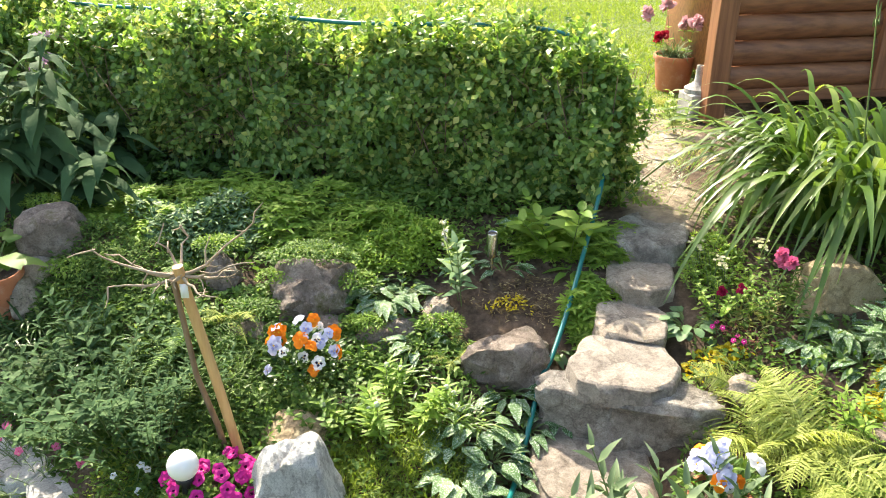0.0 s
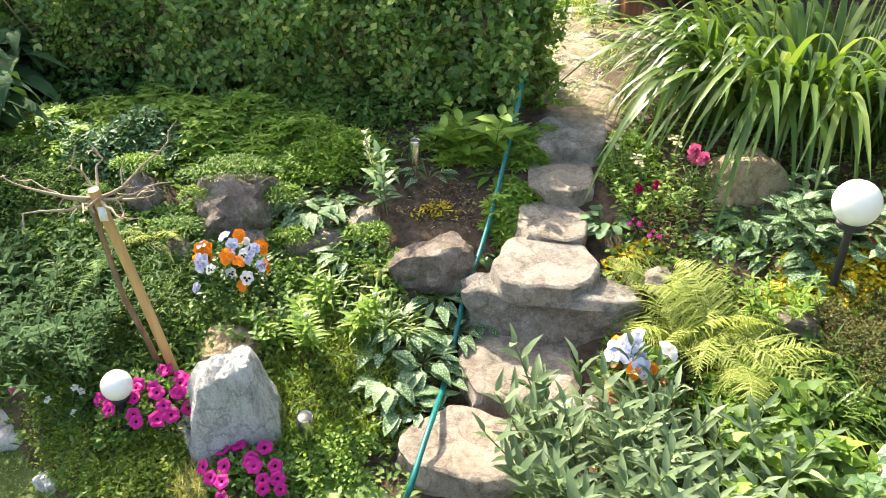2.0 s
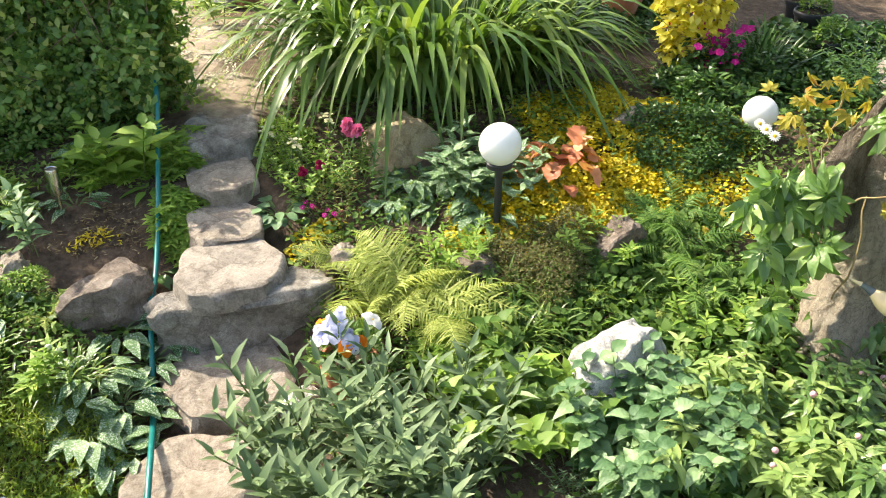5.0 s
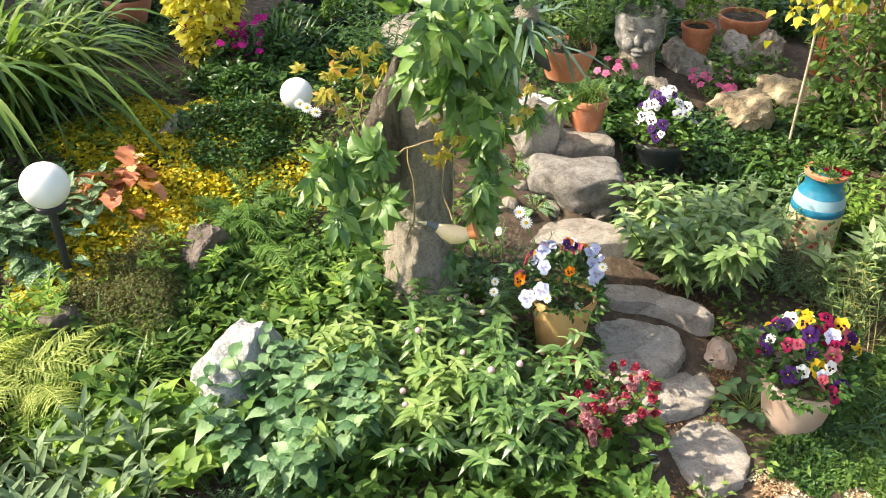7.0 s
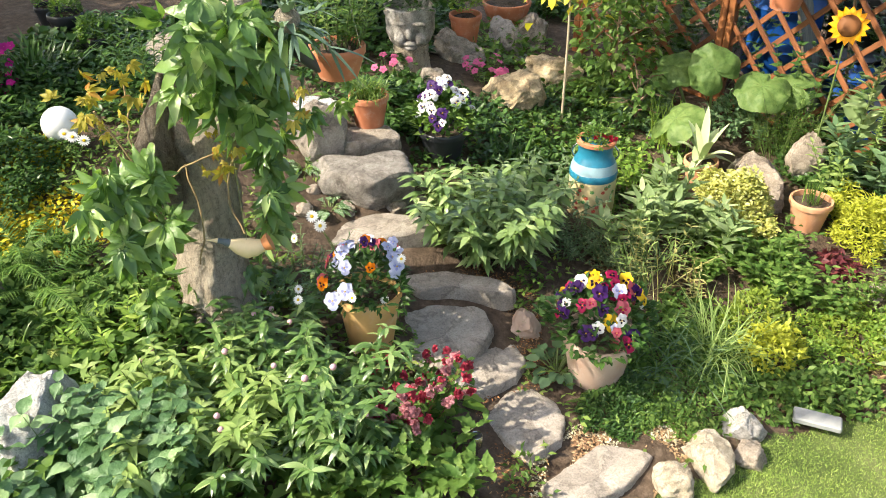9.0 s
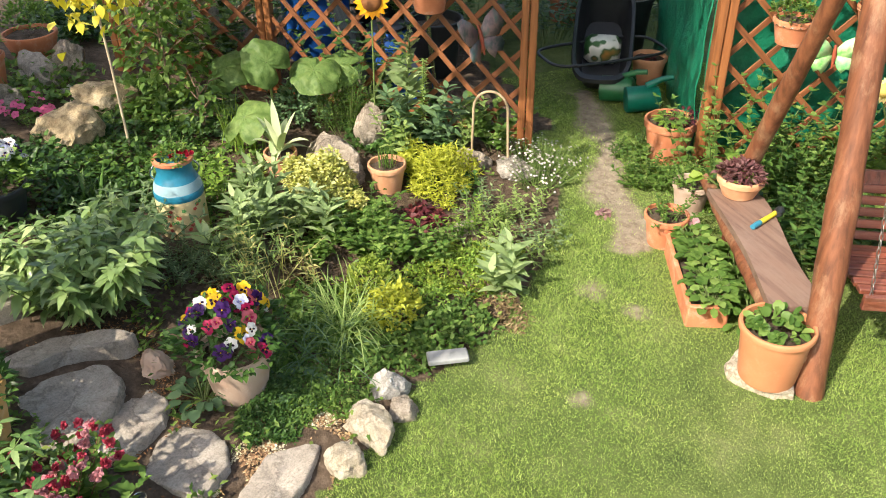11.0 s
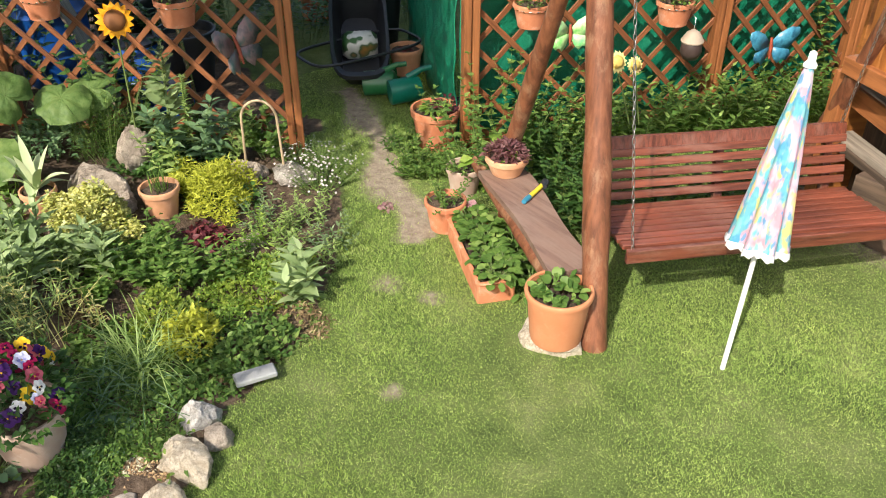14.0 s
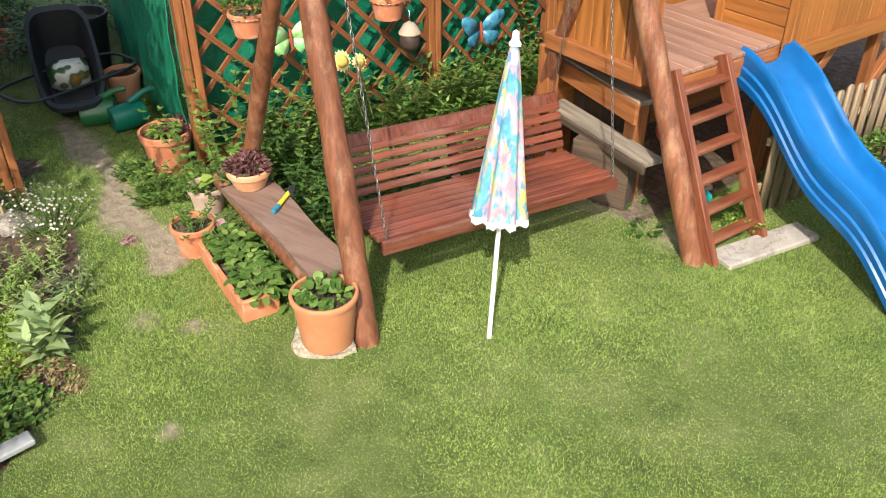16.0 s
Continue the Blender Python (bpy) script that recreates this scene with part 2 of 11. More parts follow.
def tube(geo, pts, rad, sides=6, mat=0, cap=True):
    """A round bar along points."""
    pts = np.asarray(pts, float)
    n = len(pts)
    rad = np.broadcast_to(rad, n)
    T = unit(np.gradient(pts, axis=0))
    A = unit(np.cross(T, np.where(np.abs(T[:, 2:]) > 0.9, (1.0, 0, 0), (0, 0, 1.0))))
    for i in range(1, n):
        a = A[i - 1] - T[i] * (A[i - 1] @ T[i])
        A[i] = a / max(np.linalg.norm(a), 1e-9)
    Bn = np.cross(T, A)
    ang = np.arange(sides) * 2 * np.pi / sides
    V = pts[:, None] + rad[:, None, None] * (np.cos(ang)[None, :, None] * A[:, None] + np.sin(ang)[None, :, None] * Bn[:, None])
    q = [(i * sides + j, i * sides + (j + 1) % sides, (i + 1) * sides + (j + 1) % sides, (i + 1) * sides + j) for i in range(n - 1) for j in range(sides)]
    geo.quads(V.reshape(-1, 3), q, mat)
    if cap:
        for ring, mid, flip in ((V[0], pts[0], 1), (V[-1], pts[-1], 0)):
            f = [(sides, j, (j + 1) % sides) if not flip else (sides, (j + 1) % sides, j) for j in range(sides)]
            geo.add(np.concatenate([ring, mid[None]]), f, mat)
    return geo


def lathe(geo, prof, seg=32, mat=0, wob=0.0, seed=0):
    """A turned form: (radius, height) from the foot outside up and back inside."""
    prof = np.asarray(prof, float)
    ang = np.arange(seg) * 2 * np.pi / seg
    w = 1 + wob * np.sin(ang * 3 + seed)
    V = np.stack([prof[:, :1] * np.cos(ang) * w, prof[:, :1] * np.sin(ang) * w, np.repeat(prof[:, 1:], seg, 1)], -1)
    n = len(prof)
    q = [(i * seg + j, i * seg + (j + 1) % seg, (i + 1) * seg + (j + 1) % seg, (i + 1) * seg + j) for i in range(n - 1) for j in range(seg)]
    return geo.quads(V.reshape(-1, 3), q, mat)


def box_bm(sx, sy, sz, bevel=0.004, m=None, cuts=0):
    bm = bmesh.new()
    bmesh.ops.create_cube(bm, size=1.0)
    bmesh.ops.scale(bm, vec=(sx, sy, sz), verts=bm.verts)
    if bevel:
        bmesh.ops.bevel(bm, geom=bm.edges[:], offset=min(bevel, min(sx, sy, sz) * 0.4), segments=1, affect="EDGES")
    if m is not None:
        bm.transform(m)
    return bm


def beam_part(name, a, b, w, h, mat, parent, label="", up=(0, 0, 1), bevel=0.004):
    """A bar of timber as an object whose local z runs along it."""
    a, b = Vector(a), Vector(b)
    z = (b - a).normalized()
    y = Vector(up) - z * Vector(up).dot(z)
    if y.length < 1e-3:
        y = Vector((0, 1, 0)) - z * z.y
    y.normalize()
    x = y.cross(z)
    g = Geo().bm(box_bm(w, h, (b - a).length, bevel))
    ob = part(name, g, mat, parent, label, smooth=35)
    ob.matrix_local = Matrix.Translation((a + b) / 2) @ Matrix((x, y, z)).transposed().to_4x4()
    return ob


def rock_geo(seed, sx, sy, sz, cuts=9, rough=0.2, flat=None, sub=4, peak=0.0, hard=0.72):
    """A stone: a ball cut by planes, roughened; flat: height of a level top (share of sz)."""
    r = rgen(seed)
    bm = bmesh.new()
    bmesh.ops.create_icosphere(bm, subdivisions=sub, radius=1.0)
    V = np.array([v.co[:] for v in bm.verts])
    Fc = [[v.index for v in f.verts] for f in bm.faces]
    bm.free()
    V *= (1.25, 1.25, 1.1)
    for _ in range(cuts):
        n = unit(r.normal(size=3) * (1, 1, 0.8))
        d = V @ n - r.uniform(hard, hard + 0.26)
        V -= np.where(d > 0, d, 0)[:, None] * n * 0.92
    if flat:
        V[:, 2] = np.where(V[:, 2] > flat, flat + (V[:, 2] - flat) * 0.08, V[:, 2])
    off = r.uniform(0, 50, 3)
    k = np.array([noise.fractal(Vector(v * 1.3 + off), 1.0, 2.0, 5) for v in V])
    V = V * (1 + rough * k)[:, None]
    fine = np.array([noise.fractal(Vector(v * 5.0 + off), 1.0, 2.0, 4) for v in V])
    V = V * (1 + rough * 0.25 * fine)[:, None]
    if peak:
        V[:, :2] *= (1 - peak * np.clip(V[:, 2:] * 0.5 + 0.5, 0, 1))
    V *= np.array((sx, sy, sz)) / 2
    return Geo().add(V, Fc)


def block_geo(seed, sx, sy, sz, rough=0.05, sq=0.35, sub=4, peak=0.0, chips=7, deep=1.0):
    """A hewn block with worn edges, its top at z = 0; peak narrows it upwards."""
    r = rgen(seed)
    n = 12 if sub < 5 else 22
    k = np.linspace(-1, 1, n + 1)
    A, B = np.meshgrid(k, k, indexing="ij")
    A, B, C = A.ravel(), B.ravel(), np.ones(A.size)
    V, q = [], []
    grid = [(a * (n + 1) + b, (a + 1) * (n + 1) + b, (a + 1) * (n + 1) + b + 1, a * (n + 1) + b + 1) for a in range(n) for b in range(n)]
    for f, side in enumerate(((A, B, C), (B, A, -C), (C, A, B), (-C, B, A), (B, C, A), (A, -C, B))):
        V.append(np.stack(side, -1))
        q += [tuple(i + f * A.size for i in c) for c in grid]
    V, back = np.unique(np.round(np.concatenate(V), 6), axis=0, return_inverse=True)
    q = back.ravel()[np.array(q)]
    e = 2.6 / sq
    V = V / (np.abs(V) ** e).sum(1, keepdims=True) ** (1 / e)
    for _ in range(chips):
        cut = unit(r.normal(size=3) * (1, 1, 0.6))
        d = V @ cut - r.uniform(deep, deep + 0.25)
        V = V - np.where(d > 0, d, 0)[:, None] * cut * 0.95
    th = np.arctan2(V[:, 1], V[:, 0])
    V[:, :2] *= (1 + 0.07 * np.sin(th * 2 + seed) + 0.08 * np.sin(th * 3 + seed * 2) + 0.05 * np.sin(th * 5 + seed))[:, None]
    off = r.uniform(0, 50, 3)
    big = np.array([noise.fractal(Vector(v * (1.3, 1.3, 1.0) + off), 1.0, 2.0, 4) for v in V])
    fine = np.array([noise.fractal(Vector(v * (4.5, 4.5, 3.0) + off), 1.0, 2.0, 5) for v in V])
    V = V * (1 + rough * big + rough * 0.35 * fine)[:, None]
    if peak:
        V[:, :2] *= 1 - peak * np.clip(V[:, 2:] * 0.5 + 0.5, 0, 1)
        V[:, 2] += 0.15 * V[:, 0] * (V[:, 2] > 0)
    V *= np.array((sx, sy, sz)) / 2
    V[:, 2] -= sz / 2
    return Geo().quads(V, q)


# ---- ground ----
YAW = [-180, -110, -100, -88, -75, -60, -40, -10, 24, 27, 30, 33, 60, 120, 180]
HIGH = [0, 0, 0.05, 0.2, 0.5, 0.75, 0.8, 0.78, 0.75, 0.75, 0.75, 0.75, 0.75, 0, 0]
NEAR = [3, 3, 2.5, 2.2, 1.9, 1.7, 1.6, 2.0, 2.3, 2.85, 3.7, 4.1, 4.3, 4, 4]
FAR = [5, 5, 5, 5.2, 5.2, 4.8, 4.4, 4.6, 4.6, 4.7, 4.9, 5.3, 5.6, 5, 5]


def ground_z(x, y):
    """Height of the bank: level lawn, rising through the bed to the upper garden."""
    x, y = np.asarray(x, float), np.asarray(y, float)
    r, th = np.hypot(x, y), np.degrees(np.arctan2(-x, y))
    h, a, b = (np.interp(th, YAW, q) for q in (HIGH, NEAR, FAR))
    z = h * np.clip((r - a) / (b - a), 0, 1)
    along, across = (x - 0.5) * 0.26 + (y - 2.4) * 0.966, (x - 0.5) * 0.966 - (y - 2.4) * 0.26
    return z - np.minimum(z, 0.13 * np.exp(-((across / 0.42) ** 4)) * np.clip(along * 3 + 0.6, 0, 1) * np.clip((1.5 - along) * 2, 0, 1))


def on_ground(p, up=0.0):
    return (p[0], p[1], float(ground_z(p[0], p[1])) + up)

def bed_edge(x):
    """Where the lower lawn meets the flower bed."""
    return np.interp(x, [-3, 2.35, 2.5, 2.62, 2.95, 3.05, 3.25, 3.7, 4.5, 5.2, 6.0, 9.0], [-0.2, -0.12, -0.35, -0.5, -0.85, -1.1, -1.42, -1.85, -2.38, -2.45, -2.1, -2.1])


def lawn_mask(x, y):
    x, y = np.asarray(x, float), np.asarray(y, float)
    th = np.degrees(np.arctan2(-x, y))
    r = np.hypot(x, y)
    low = (y < bed_edge(x)) | ((th > 24) & (r < np.interp(th, YAW, NEAR))) | (r < 2.0) | (r > 8.5) | (th > 60)
    # behind the lattice dark soil replaces turf, as a painted stand-in for shade
    low = low & ~((x > 5.3) & (y > -2.7) & (r < 14))
    high = (y > 5.7) & (x < 1.35 + 0.55 * (y - 5.7)) & (y > 5.9 - 0.22 * x)
    # under the play house deck dark soil is used to imitate its shade
    s, v = -0.33 * x - 0.944 * y, 0.944 * x - 0.33 * y
    return (low | high) & ~((s > 3.6) & (v > 2.98) & (v < 4.2))


def slab_mask(x, y):
    """Where the flat slabs of the lower path lie."""
    m = np.zeros(np.shape(x), bool)
    for q, rad in (((3.239, 0.671), 0.20), ((3.026, 0.420), 0.16), ((2.748, 0.229), 0.18), ((2.553, -0.113), 0.22), ((3.409, 0.867), 0.14), ((3.696, 1.252), 0.36)):
        m = m | (np.hypot(x - q[0], y - q[1]) < rad)
    return m


def bare_mask(x, y):
    """Trodden earth: the upper path, the way through the trellis and a few worn spots."""
    x, y = np.asarray(x, float), np.asarray(y, float)
    wig = 0.1 * np.sin(y * 5.1) + 0.06 * np.sin(x * 11 + y * 7)
    up = np.exp(-(((x - (1.22 + 0.16 * (y - 4.6)) + wig) / 0.28) ** 4)) * (y > 4.3) * (y < 6.6)
    t = np.clip((x - 3.75) / 1.9, 0, 1)
    line = -2.42 - 0.75 * t + 0.05 * np.sin(x * 6)
    way = 1.15 * np.exp(-(((y - line) / (0.16 - 0.05 * t + 0.05 * np.sin(x * 9 + y * 5))) ** 2)) * (x > 3.6 + wig) * (x < 5.9)
    spots = 0
    for cx, cy, s in ((2.6, -1.53, 0.07), (3.35, -1.98, 0.1), (3.1, -2.1, 0.08), (1.35, -4.4, 0.22), (1.95, -4.6, 0.3)):
        spots = spots + np.exp(-((x - cx) ** 2 + (y - cy) ** 2) / s ** 2)
    return np.clip(up + way + spots * 0.75, 0, 1)


def ground_mat():
    m, nt, p = node_mat("ground")
    at = nt.nodes.new("ShaderNodeVertexColor")
    at.layer_name = "cover"
    sep = nt.nodes.new("ShaderNodeSeparateColor")
    nt.links.new(at.outputs[0], sep.inputs[0])
    soil = ramp(nt, noise_tex(nt, 18, 8, 0.7), [(0.3, (0.05, 0.034, 0.023)), (0.55, (0.125, 0.088, 0.062)), (0.8, (0.24, 0.18, 0.13))])
    turf = ramp(nt, noise_tex(nt, 3.0, 8, 0.75), [(0.3, (0.055, 0.085, 0.024)), (0.5, (0.115, 0.155, 0.045)), (0.62, (0.17, 0.2, 0.075)), (0.8, (0.26, 0.27, 0.12))])
    dirt = ramp(nt, noise_tex(nt, 14, 9, 0.75), [(0.3, (0.17, 0.13, 0.095)), (0.55, (0.33, 0.27, 0.205)), (0.8, (0.48, 0.41, 0.32))])
    edge = noise_tex(nt, 14, 5, 0.7)

    def ragged(sock, lo=0.42, hi=0.6):
        mt = nt.nodes.new("ShaderNodeMath")
        mt.operation = "MULTIPLY_ADD"
        nt.links.new(edge, mt.inputs[0])
        mt.inputs[1].default_value = 0.7
        nt.links.new(sock, mt.inputs[2])
        m2 = nt.nodes.new("ShaderNodeMath")
        m2.operation = "SUBTRACT"
        nt.links.new(mt.outputs[0], m2.inputs[0])
        m2.inputs[1].default_value = 0.35
        return ramp(nt, m2.outputs[0], [(lo, (0, 0, 0)), (hi, (1, 1, 1))])

    col = mixed(nt, ragged(sep.outputs[0]), soil, turf)
    col = mixed(nt, ragged(sep.outputs[1], 0.22, 0.72), col, dirt)
    nt.links.new(col, p.inputs["Base Color"])
    p.inputs["Roughness"].default_value = 0.95
    p.inputs["Specular IOR Level"].default_value = 0.2
    bumped(nt, p, noise_tex(nt, 45, 8, 0.75), 0.8, 0.03)
    return m


def build_ground():
    rad = np.concatenate([np.arange(0.0, 9.0, 0.06), 9.0 * 1.18 ** np.arange(0, 26)])
    ang = np.radians(np.arange(0, 360, 0.9))
    X, Y = rad[:, None] * np.cos(ang), rad[:, None] * np.sin(ang)
    Z = ground_z(X, Y)
    bed = ~lawn_mask(X, Y)
    Z = Z + np.where(bed & (rad[:, None] < 9), 0.02 * np.sin(X * 9 + np.sin(Y * 7)) * np.sin(Y * 8 + 1), 0)
    n, k = X.shape
    i, j = np.meshgrid(np.arange(n - 1), np.arange(k), indexing="ij")
    a, b = i * k + j, i * k + (j + 1) % k
    q = np.stack([a, a + k, b + k, b], -1).reshape(-1, 4)
    me = Geo().quads(np.stack([X, Y, Z], -1), q).mesh("ground", ground_mat())
    col = me.color_attributes.new("cover", "FLOAT_COLOR", "POINT")
    c = np.stack([lawn_mask(X, Y).astype(float), bare_mask(X, Y), 0 * X, 0 * X + 1], -1)
    col.data.foreach_set("color", c.astype(np.float32).ravel())
    return tagged(new("ground", me), "garden ground of dark soil, turf and trodden earth", "ground", kind="structure")


build_ground()


def lawn_grass(name, label, seed, n, box, keep, length, width, mat):
    r = rgen(seed)
    x, y = r.uniform(box[0], box[1], n), r.uniform(box[2], box[3], n)
    ok = lawn_mask(x, y) & keep(x, y) & (r.random(n) > bare_mask(x, y) * 0.97)
    x, y = x[ok], y[ok]
    n = len(x)
    patch = 0.75 + 0.35 * np.sin(x * 2.3 + np.sin(y * 3.1)) * np.sin(y * 2.7 + 0.5)
    P = np.stack([x, y, ground_z(x, y) - 0.003], -1)
    D = unit(np.stack([r.normal(0, 0.55, n), r.normal(0, 0.55, n), np.ones(n)], -1))
    g = Geo()
    S = unit(np.cross(D, r.normal(size=(n, 3))))
    L, W = length * r.uniform(0.5, 1.25, n) * patch, width * r.uniform(0.7, 1.3, n)
    tip = P + D * L[:, None] + r.normal(0, 0.3, (n, 3)) * L[:, None] * (1, 1, 0.1)
    V = np.stack([P - S * W[:, None] / 2, P + S * W[:, None] / 2, tip], 1)
    g.add(V.reshape(-1, 3), np.arange(3 * n).reshape(-1, 3))
    return solid(name, g, mat, label, "grass", kind="stuff", smooth=False)


GRASS = leaf_mat("grass", (0.125, 0.195, 0.05), (0.33, 0.445, 0.135), (0.52, 0.57, 0.26), 0.38, 0.6, 0.2, patch=1.8, soft=True)
GRASS_UP = leaf_mat("grass_upper", (0.15, 0.23, 0.03), (0.27, 0.34, 0.06), (0.36, 0.38, 0.1), 0.35, 0.5)
lawn_grass("lawn_grass", "short mown green lawn with pale worn patches", 11, 1300000, (-0.9, 6.4, -6.2, 0.0), lambda x, y: (np.hypot(x, y) > 2.0) & (np.hypot(x, y) < 7.6), 0.025, 0.0031, GRASS)
lawn_grass("lawn_grass", "short green lawn beside a stone edging", 12, 60000, (-3.6, -0.9, 1.8, 4.2), lambda x, y: (x > -3.2) & (y / -x < 2.4), 0.035, 0.0045, GRASS)
lawn_grass("lawn_grass", "sunlit yellow-green lawn above the hedge", 13, 200000, (-4.5, 4.5, 5.2, 16.0), lambda x, y: (y < 15), 0.05, 0.011, GRASS_UP)

# ---- hedge ----
HEDGE = leaf_mat("hedge_leaf", (0.085, 0.17, 0.05), (0.24, 0.345, 0.105), (0.5, 0.48, 0.2), 0.5, 0.4, 0.5, patch=2.2)
TWIG = wood_mat("twig", (0.16, 0.1, 0.065), (0.34, 0.23, 0.15), 0.85)


def hedge():
    """A clipped hedge: leaves on a slightly uneven block, dense twigs within."""
    A, B = np.array((0.93, 4.52)), np.array((-4.6, 5.95))
    run = B - A
    Ln = np.linalg.norm(run)
    u = run / Ln
    n = np.array((u[1], -u[0])) * -1  # away from the stairs' side
    n = n if n[1] > 0 else -n
    dep, hgt = ((0, 0.9, 1.5, 2.5, 3.8, 5.7), (0.66, 0.56, 0.5, 0.7, 0.85, 0.95)), 0.82
    base = thing("hedge", (0, 0, 0), "clipped dense green privet hedge with small leaves", "hedge")
    r = rgen(5)

    def surf(s, w, h):
        wob = 0.06 * np.sin(s * 4.1 + h * 5) + 0.05 * np.sin(s * 9.3 + w * 6 + 1) + 0.04 * np.sin(s * 17 + h * 13)
        xy = A + np.outer(s, u) + np.outer(w, n)
        z0 = ground_z(xy[:, 0], xy[:, 1])
        return np.column_stack([xy, z0 + h]), wob

    out = Geo()
    kinds = ((56000, "front"), (30000, "top"), (8000, "end"))
    for cnt, k in kinds:
        s, w, h = r.uniform(0, Ln, cnt), r.random(cnt), hgt * r.uniform(0.04, 1, cnt) ** 0.9
        w = w * np.interp(s, *dep)
        deep = np.abs(r.normal(0, 0.06, cnt))
        if k == "front":
            w = deep + 0.04 * (1 - (h / hgt) ** 2) + 0.2 * np.clip((h / hgt - 0.5) / 0.5, 0, 1) ** 2
            nor = np.array((*-n, 0.35))
        elif k == "top":
            h = hgt - deep + 0.05 * r.random(cnt) ** 4 * 2
            nor = np.array((0, 0, 1.0))
            h = h + 0.03 * np.sin(s * 7) * np.sin(w * 9 + s)
        else:
            s = deep
            nor = np.array((*-u, 0.3))
        s = np.maximum(s, w * 0.4)
        # leaves sit in sprigs of eight along a short shoot
        m = cnt // 8
        P, wob = surf(s[:m], w[:m], h[:m])
        P = P + unit(nor) * (wob + 0.05 * r.normal(0, 1, m))[:, None]
        shoot = unit(nor * 0.7 + np.array((0, 0, 0.35)) + r.normal(0, 0.5, (m, 3)))
        cnt = m * 8
        along = np.tile(np.linspace(-0.03, 0.09, 8), m)
        D0 = np.repeat(shoot, 8, 0)
        P = np.repeat(P, 8, 0) + D0 * along[:, None] + r.normal(0, 0.006, (cnt, 3))
        D = unit(D0 * 0.5 + r.normal(0, 0.6, (cnt, 3)))
        U = unit(D0 * 0.4 + nor * 0.8 + (0, 0, 0.35) + r.normal(0, 0.35, (cnt, 3)))
        leaves(out, P, D, U, r.uniform(0.036, 0.066, cnt), r.uniform(0.024, 0.042, cnt), DIAMOND, 0.15, 0.25)
    part("foliage", out, HEDGE, base, smooth=False)
    tw = Geo()
    for _ in range(420):
        s, w = r.uniform(0, Ln), r.uniform(0.05, 0.5)
        p, _ = surf(np.array([s]), np.array([w]), np.array([0.0]))
        lean = r.normal(0, 0.12, 2)
        k = np.linspace(0, 1, 4)[:, None]
        tube(tw, p + k * np.array((lean[0], lean[1], hgt * r.uniform(0.7, 1.0))), np.linspace(0.007, 0.002, 4), 4, cap=False)
    for _ in range(520):
        s, h = r.uniform(0, Ln), hgt * r.uniform(0.3, 1.0)
        p, _ = surf(np.array([s]), np.array([0.06 + 0.2 * max(0, h / hgt - 0.5)]), np.array([h]))
        e = p[0] + np.array((*-n, 0.5)) * r.uniform(0.06, 0.15) + r.normal(0, 0.07, 3)
        tube(tw, [p[0], (p[0] + e) / 2 + r.normal(0, 0.015, 3), e], [0.004, 0.003, 0.0015], 4, cap=False)
    part("twig", tw, TWIG, base, "thin brown twigs inside the hedge")
    # near-black block inside: its colour stands in for shade between the leaves
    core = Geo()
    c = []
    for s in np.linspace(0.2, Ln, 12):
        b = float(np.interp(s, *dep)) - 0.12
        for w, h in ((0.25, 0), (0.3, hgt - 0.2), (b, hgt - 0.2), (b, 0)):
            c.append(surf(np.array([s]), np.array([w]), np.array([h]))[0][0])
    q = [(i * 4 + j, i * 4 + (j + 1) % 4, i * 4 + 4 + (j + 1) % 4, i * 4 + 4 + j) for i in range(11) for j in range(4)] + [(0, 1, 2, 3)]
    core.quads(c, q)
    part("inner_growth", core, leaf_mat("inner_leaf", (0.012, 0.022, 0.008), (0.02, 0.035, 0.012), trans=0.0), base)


hedge()

# ---- stones of the stairs and paths ----
GREY = stone_mat("grey_stone", (0.22, 0.175, 0.135), (0.44, 0.37, 0.3), (0.62, 0.54, 0.45), 7.0, (0.26, 0.21, 0.15), bump=1.0)
LICHEN = stone_mat("lichen_stone", (0.11, 0.095, 0.08), (0.34, 0.305, 0.265), (0.6, 0.56, 0.5), 9.0, bump=1.0)
SLATE = stone_mat("slate_slab", (0.19, 0.16, 0.135), (0.34, 0.295, 0.25), (0.47, 0.415, 0.355), 6.0, bump=0.8)
QUARTZ = stone_mat("white_quartz", (0.38, 0.37, 0.36), (0.85, 0.84, 0.81), (0.95, 0.94, 0.92), 8.0, bump=1.3, stretch=(2.5, 1.2, 0.7))
OCHRE2 = stone_mat("cream_stone", (0.3, 0.24, 0.16), (0.5, 0.43, 0.33), (0.66, 0.6, 0.5), 9.0, bump=0.8)
OCHRE = stone_mat("ochre_stone", (0.3, 0.21, 0.12), (0.5, 0.39, 0.24), (0.64, 0.54, 0.38), 8.0, bump=0.9)
MOSSY = stone_mat("mossy_stone", (0.13, 0.097, 0.076), (0.27, 0.215, 0.175), (0.49, 0.42, 0.365), 9.0, (0.1, 0.095, 0.022), bump=1.0)


def stone(name, loc, size, rz, mat, label, seed, flat=None, group="", cuts=9, tilt=(0, 0), rough=0.2, category="stone", sub=4, peak=0.0, hard=0.72):
    ob = solid(name, rock_geo(seed, *size, cuts=cuts, flat=flat, rough=rough, sub=sub, peak=peak, hard=hard), mat, label, category, group, smooth=22, loc=loc)
    ob.rotation_euler = (radians(tilt[0]), radians(tilt[1]), radians(rz))
    return ob


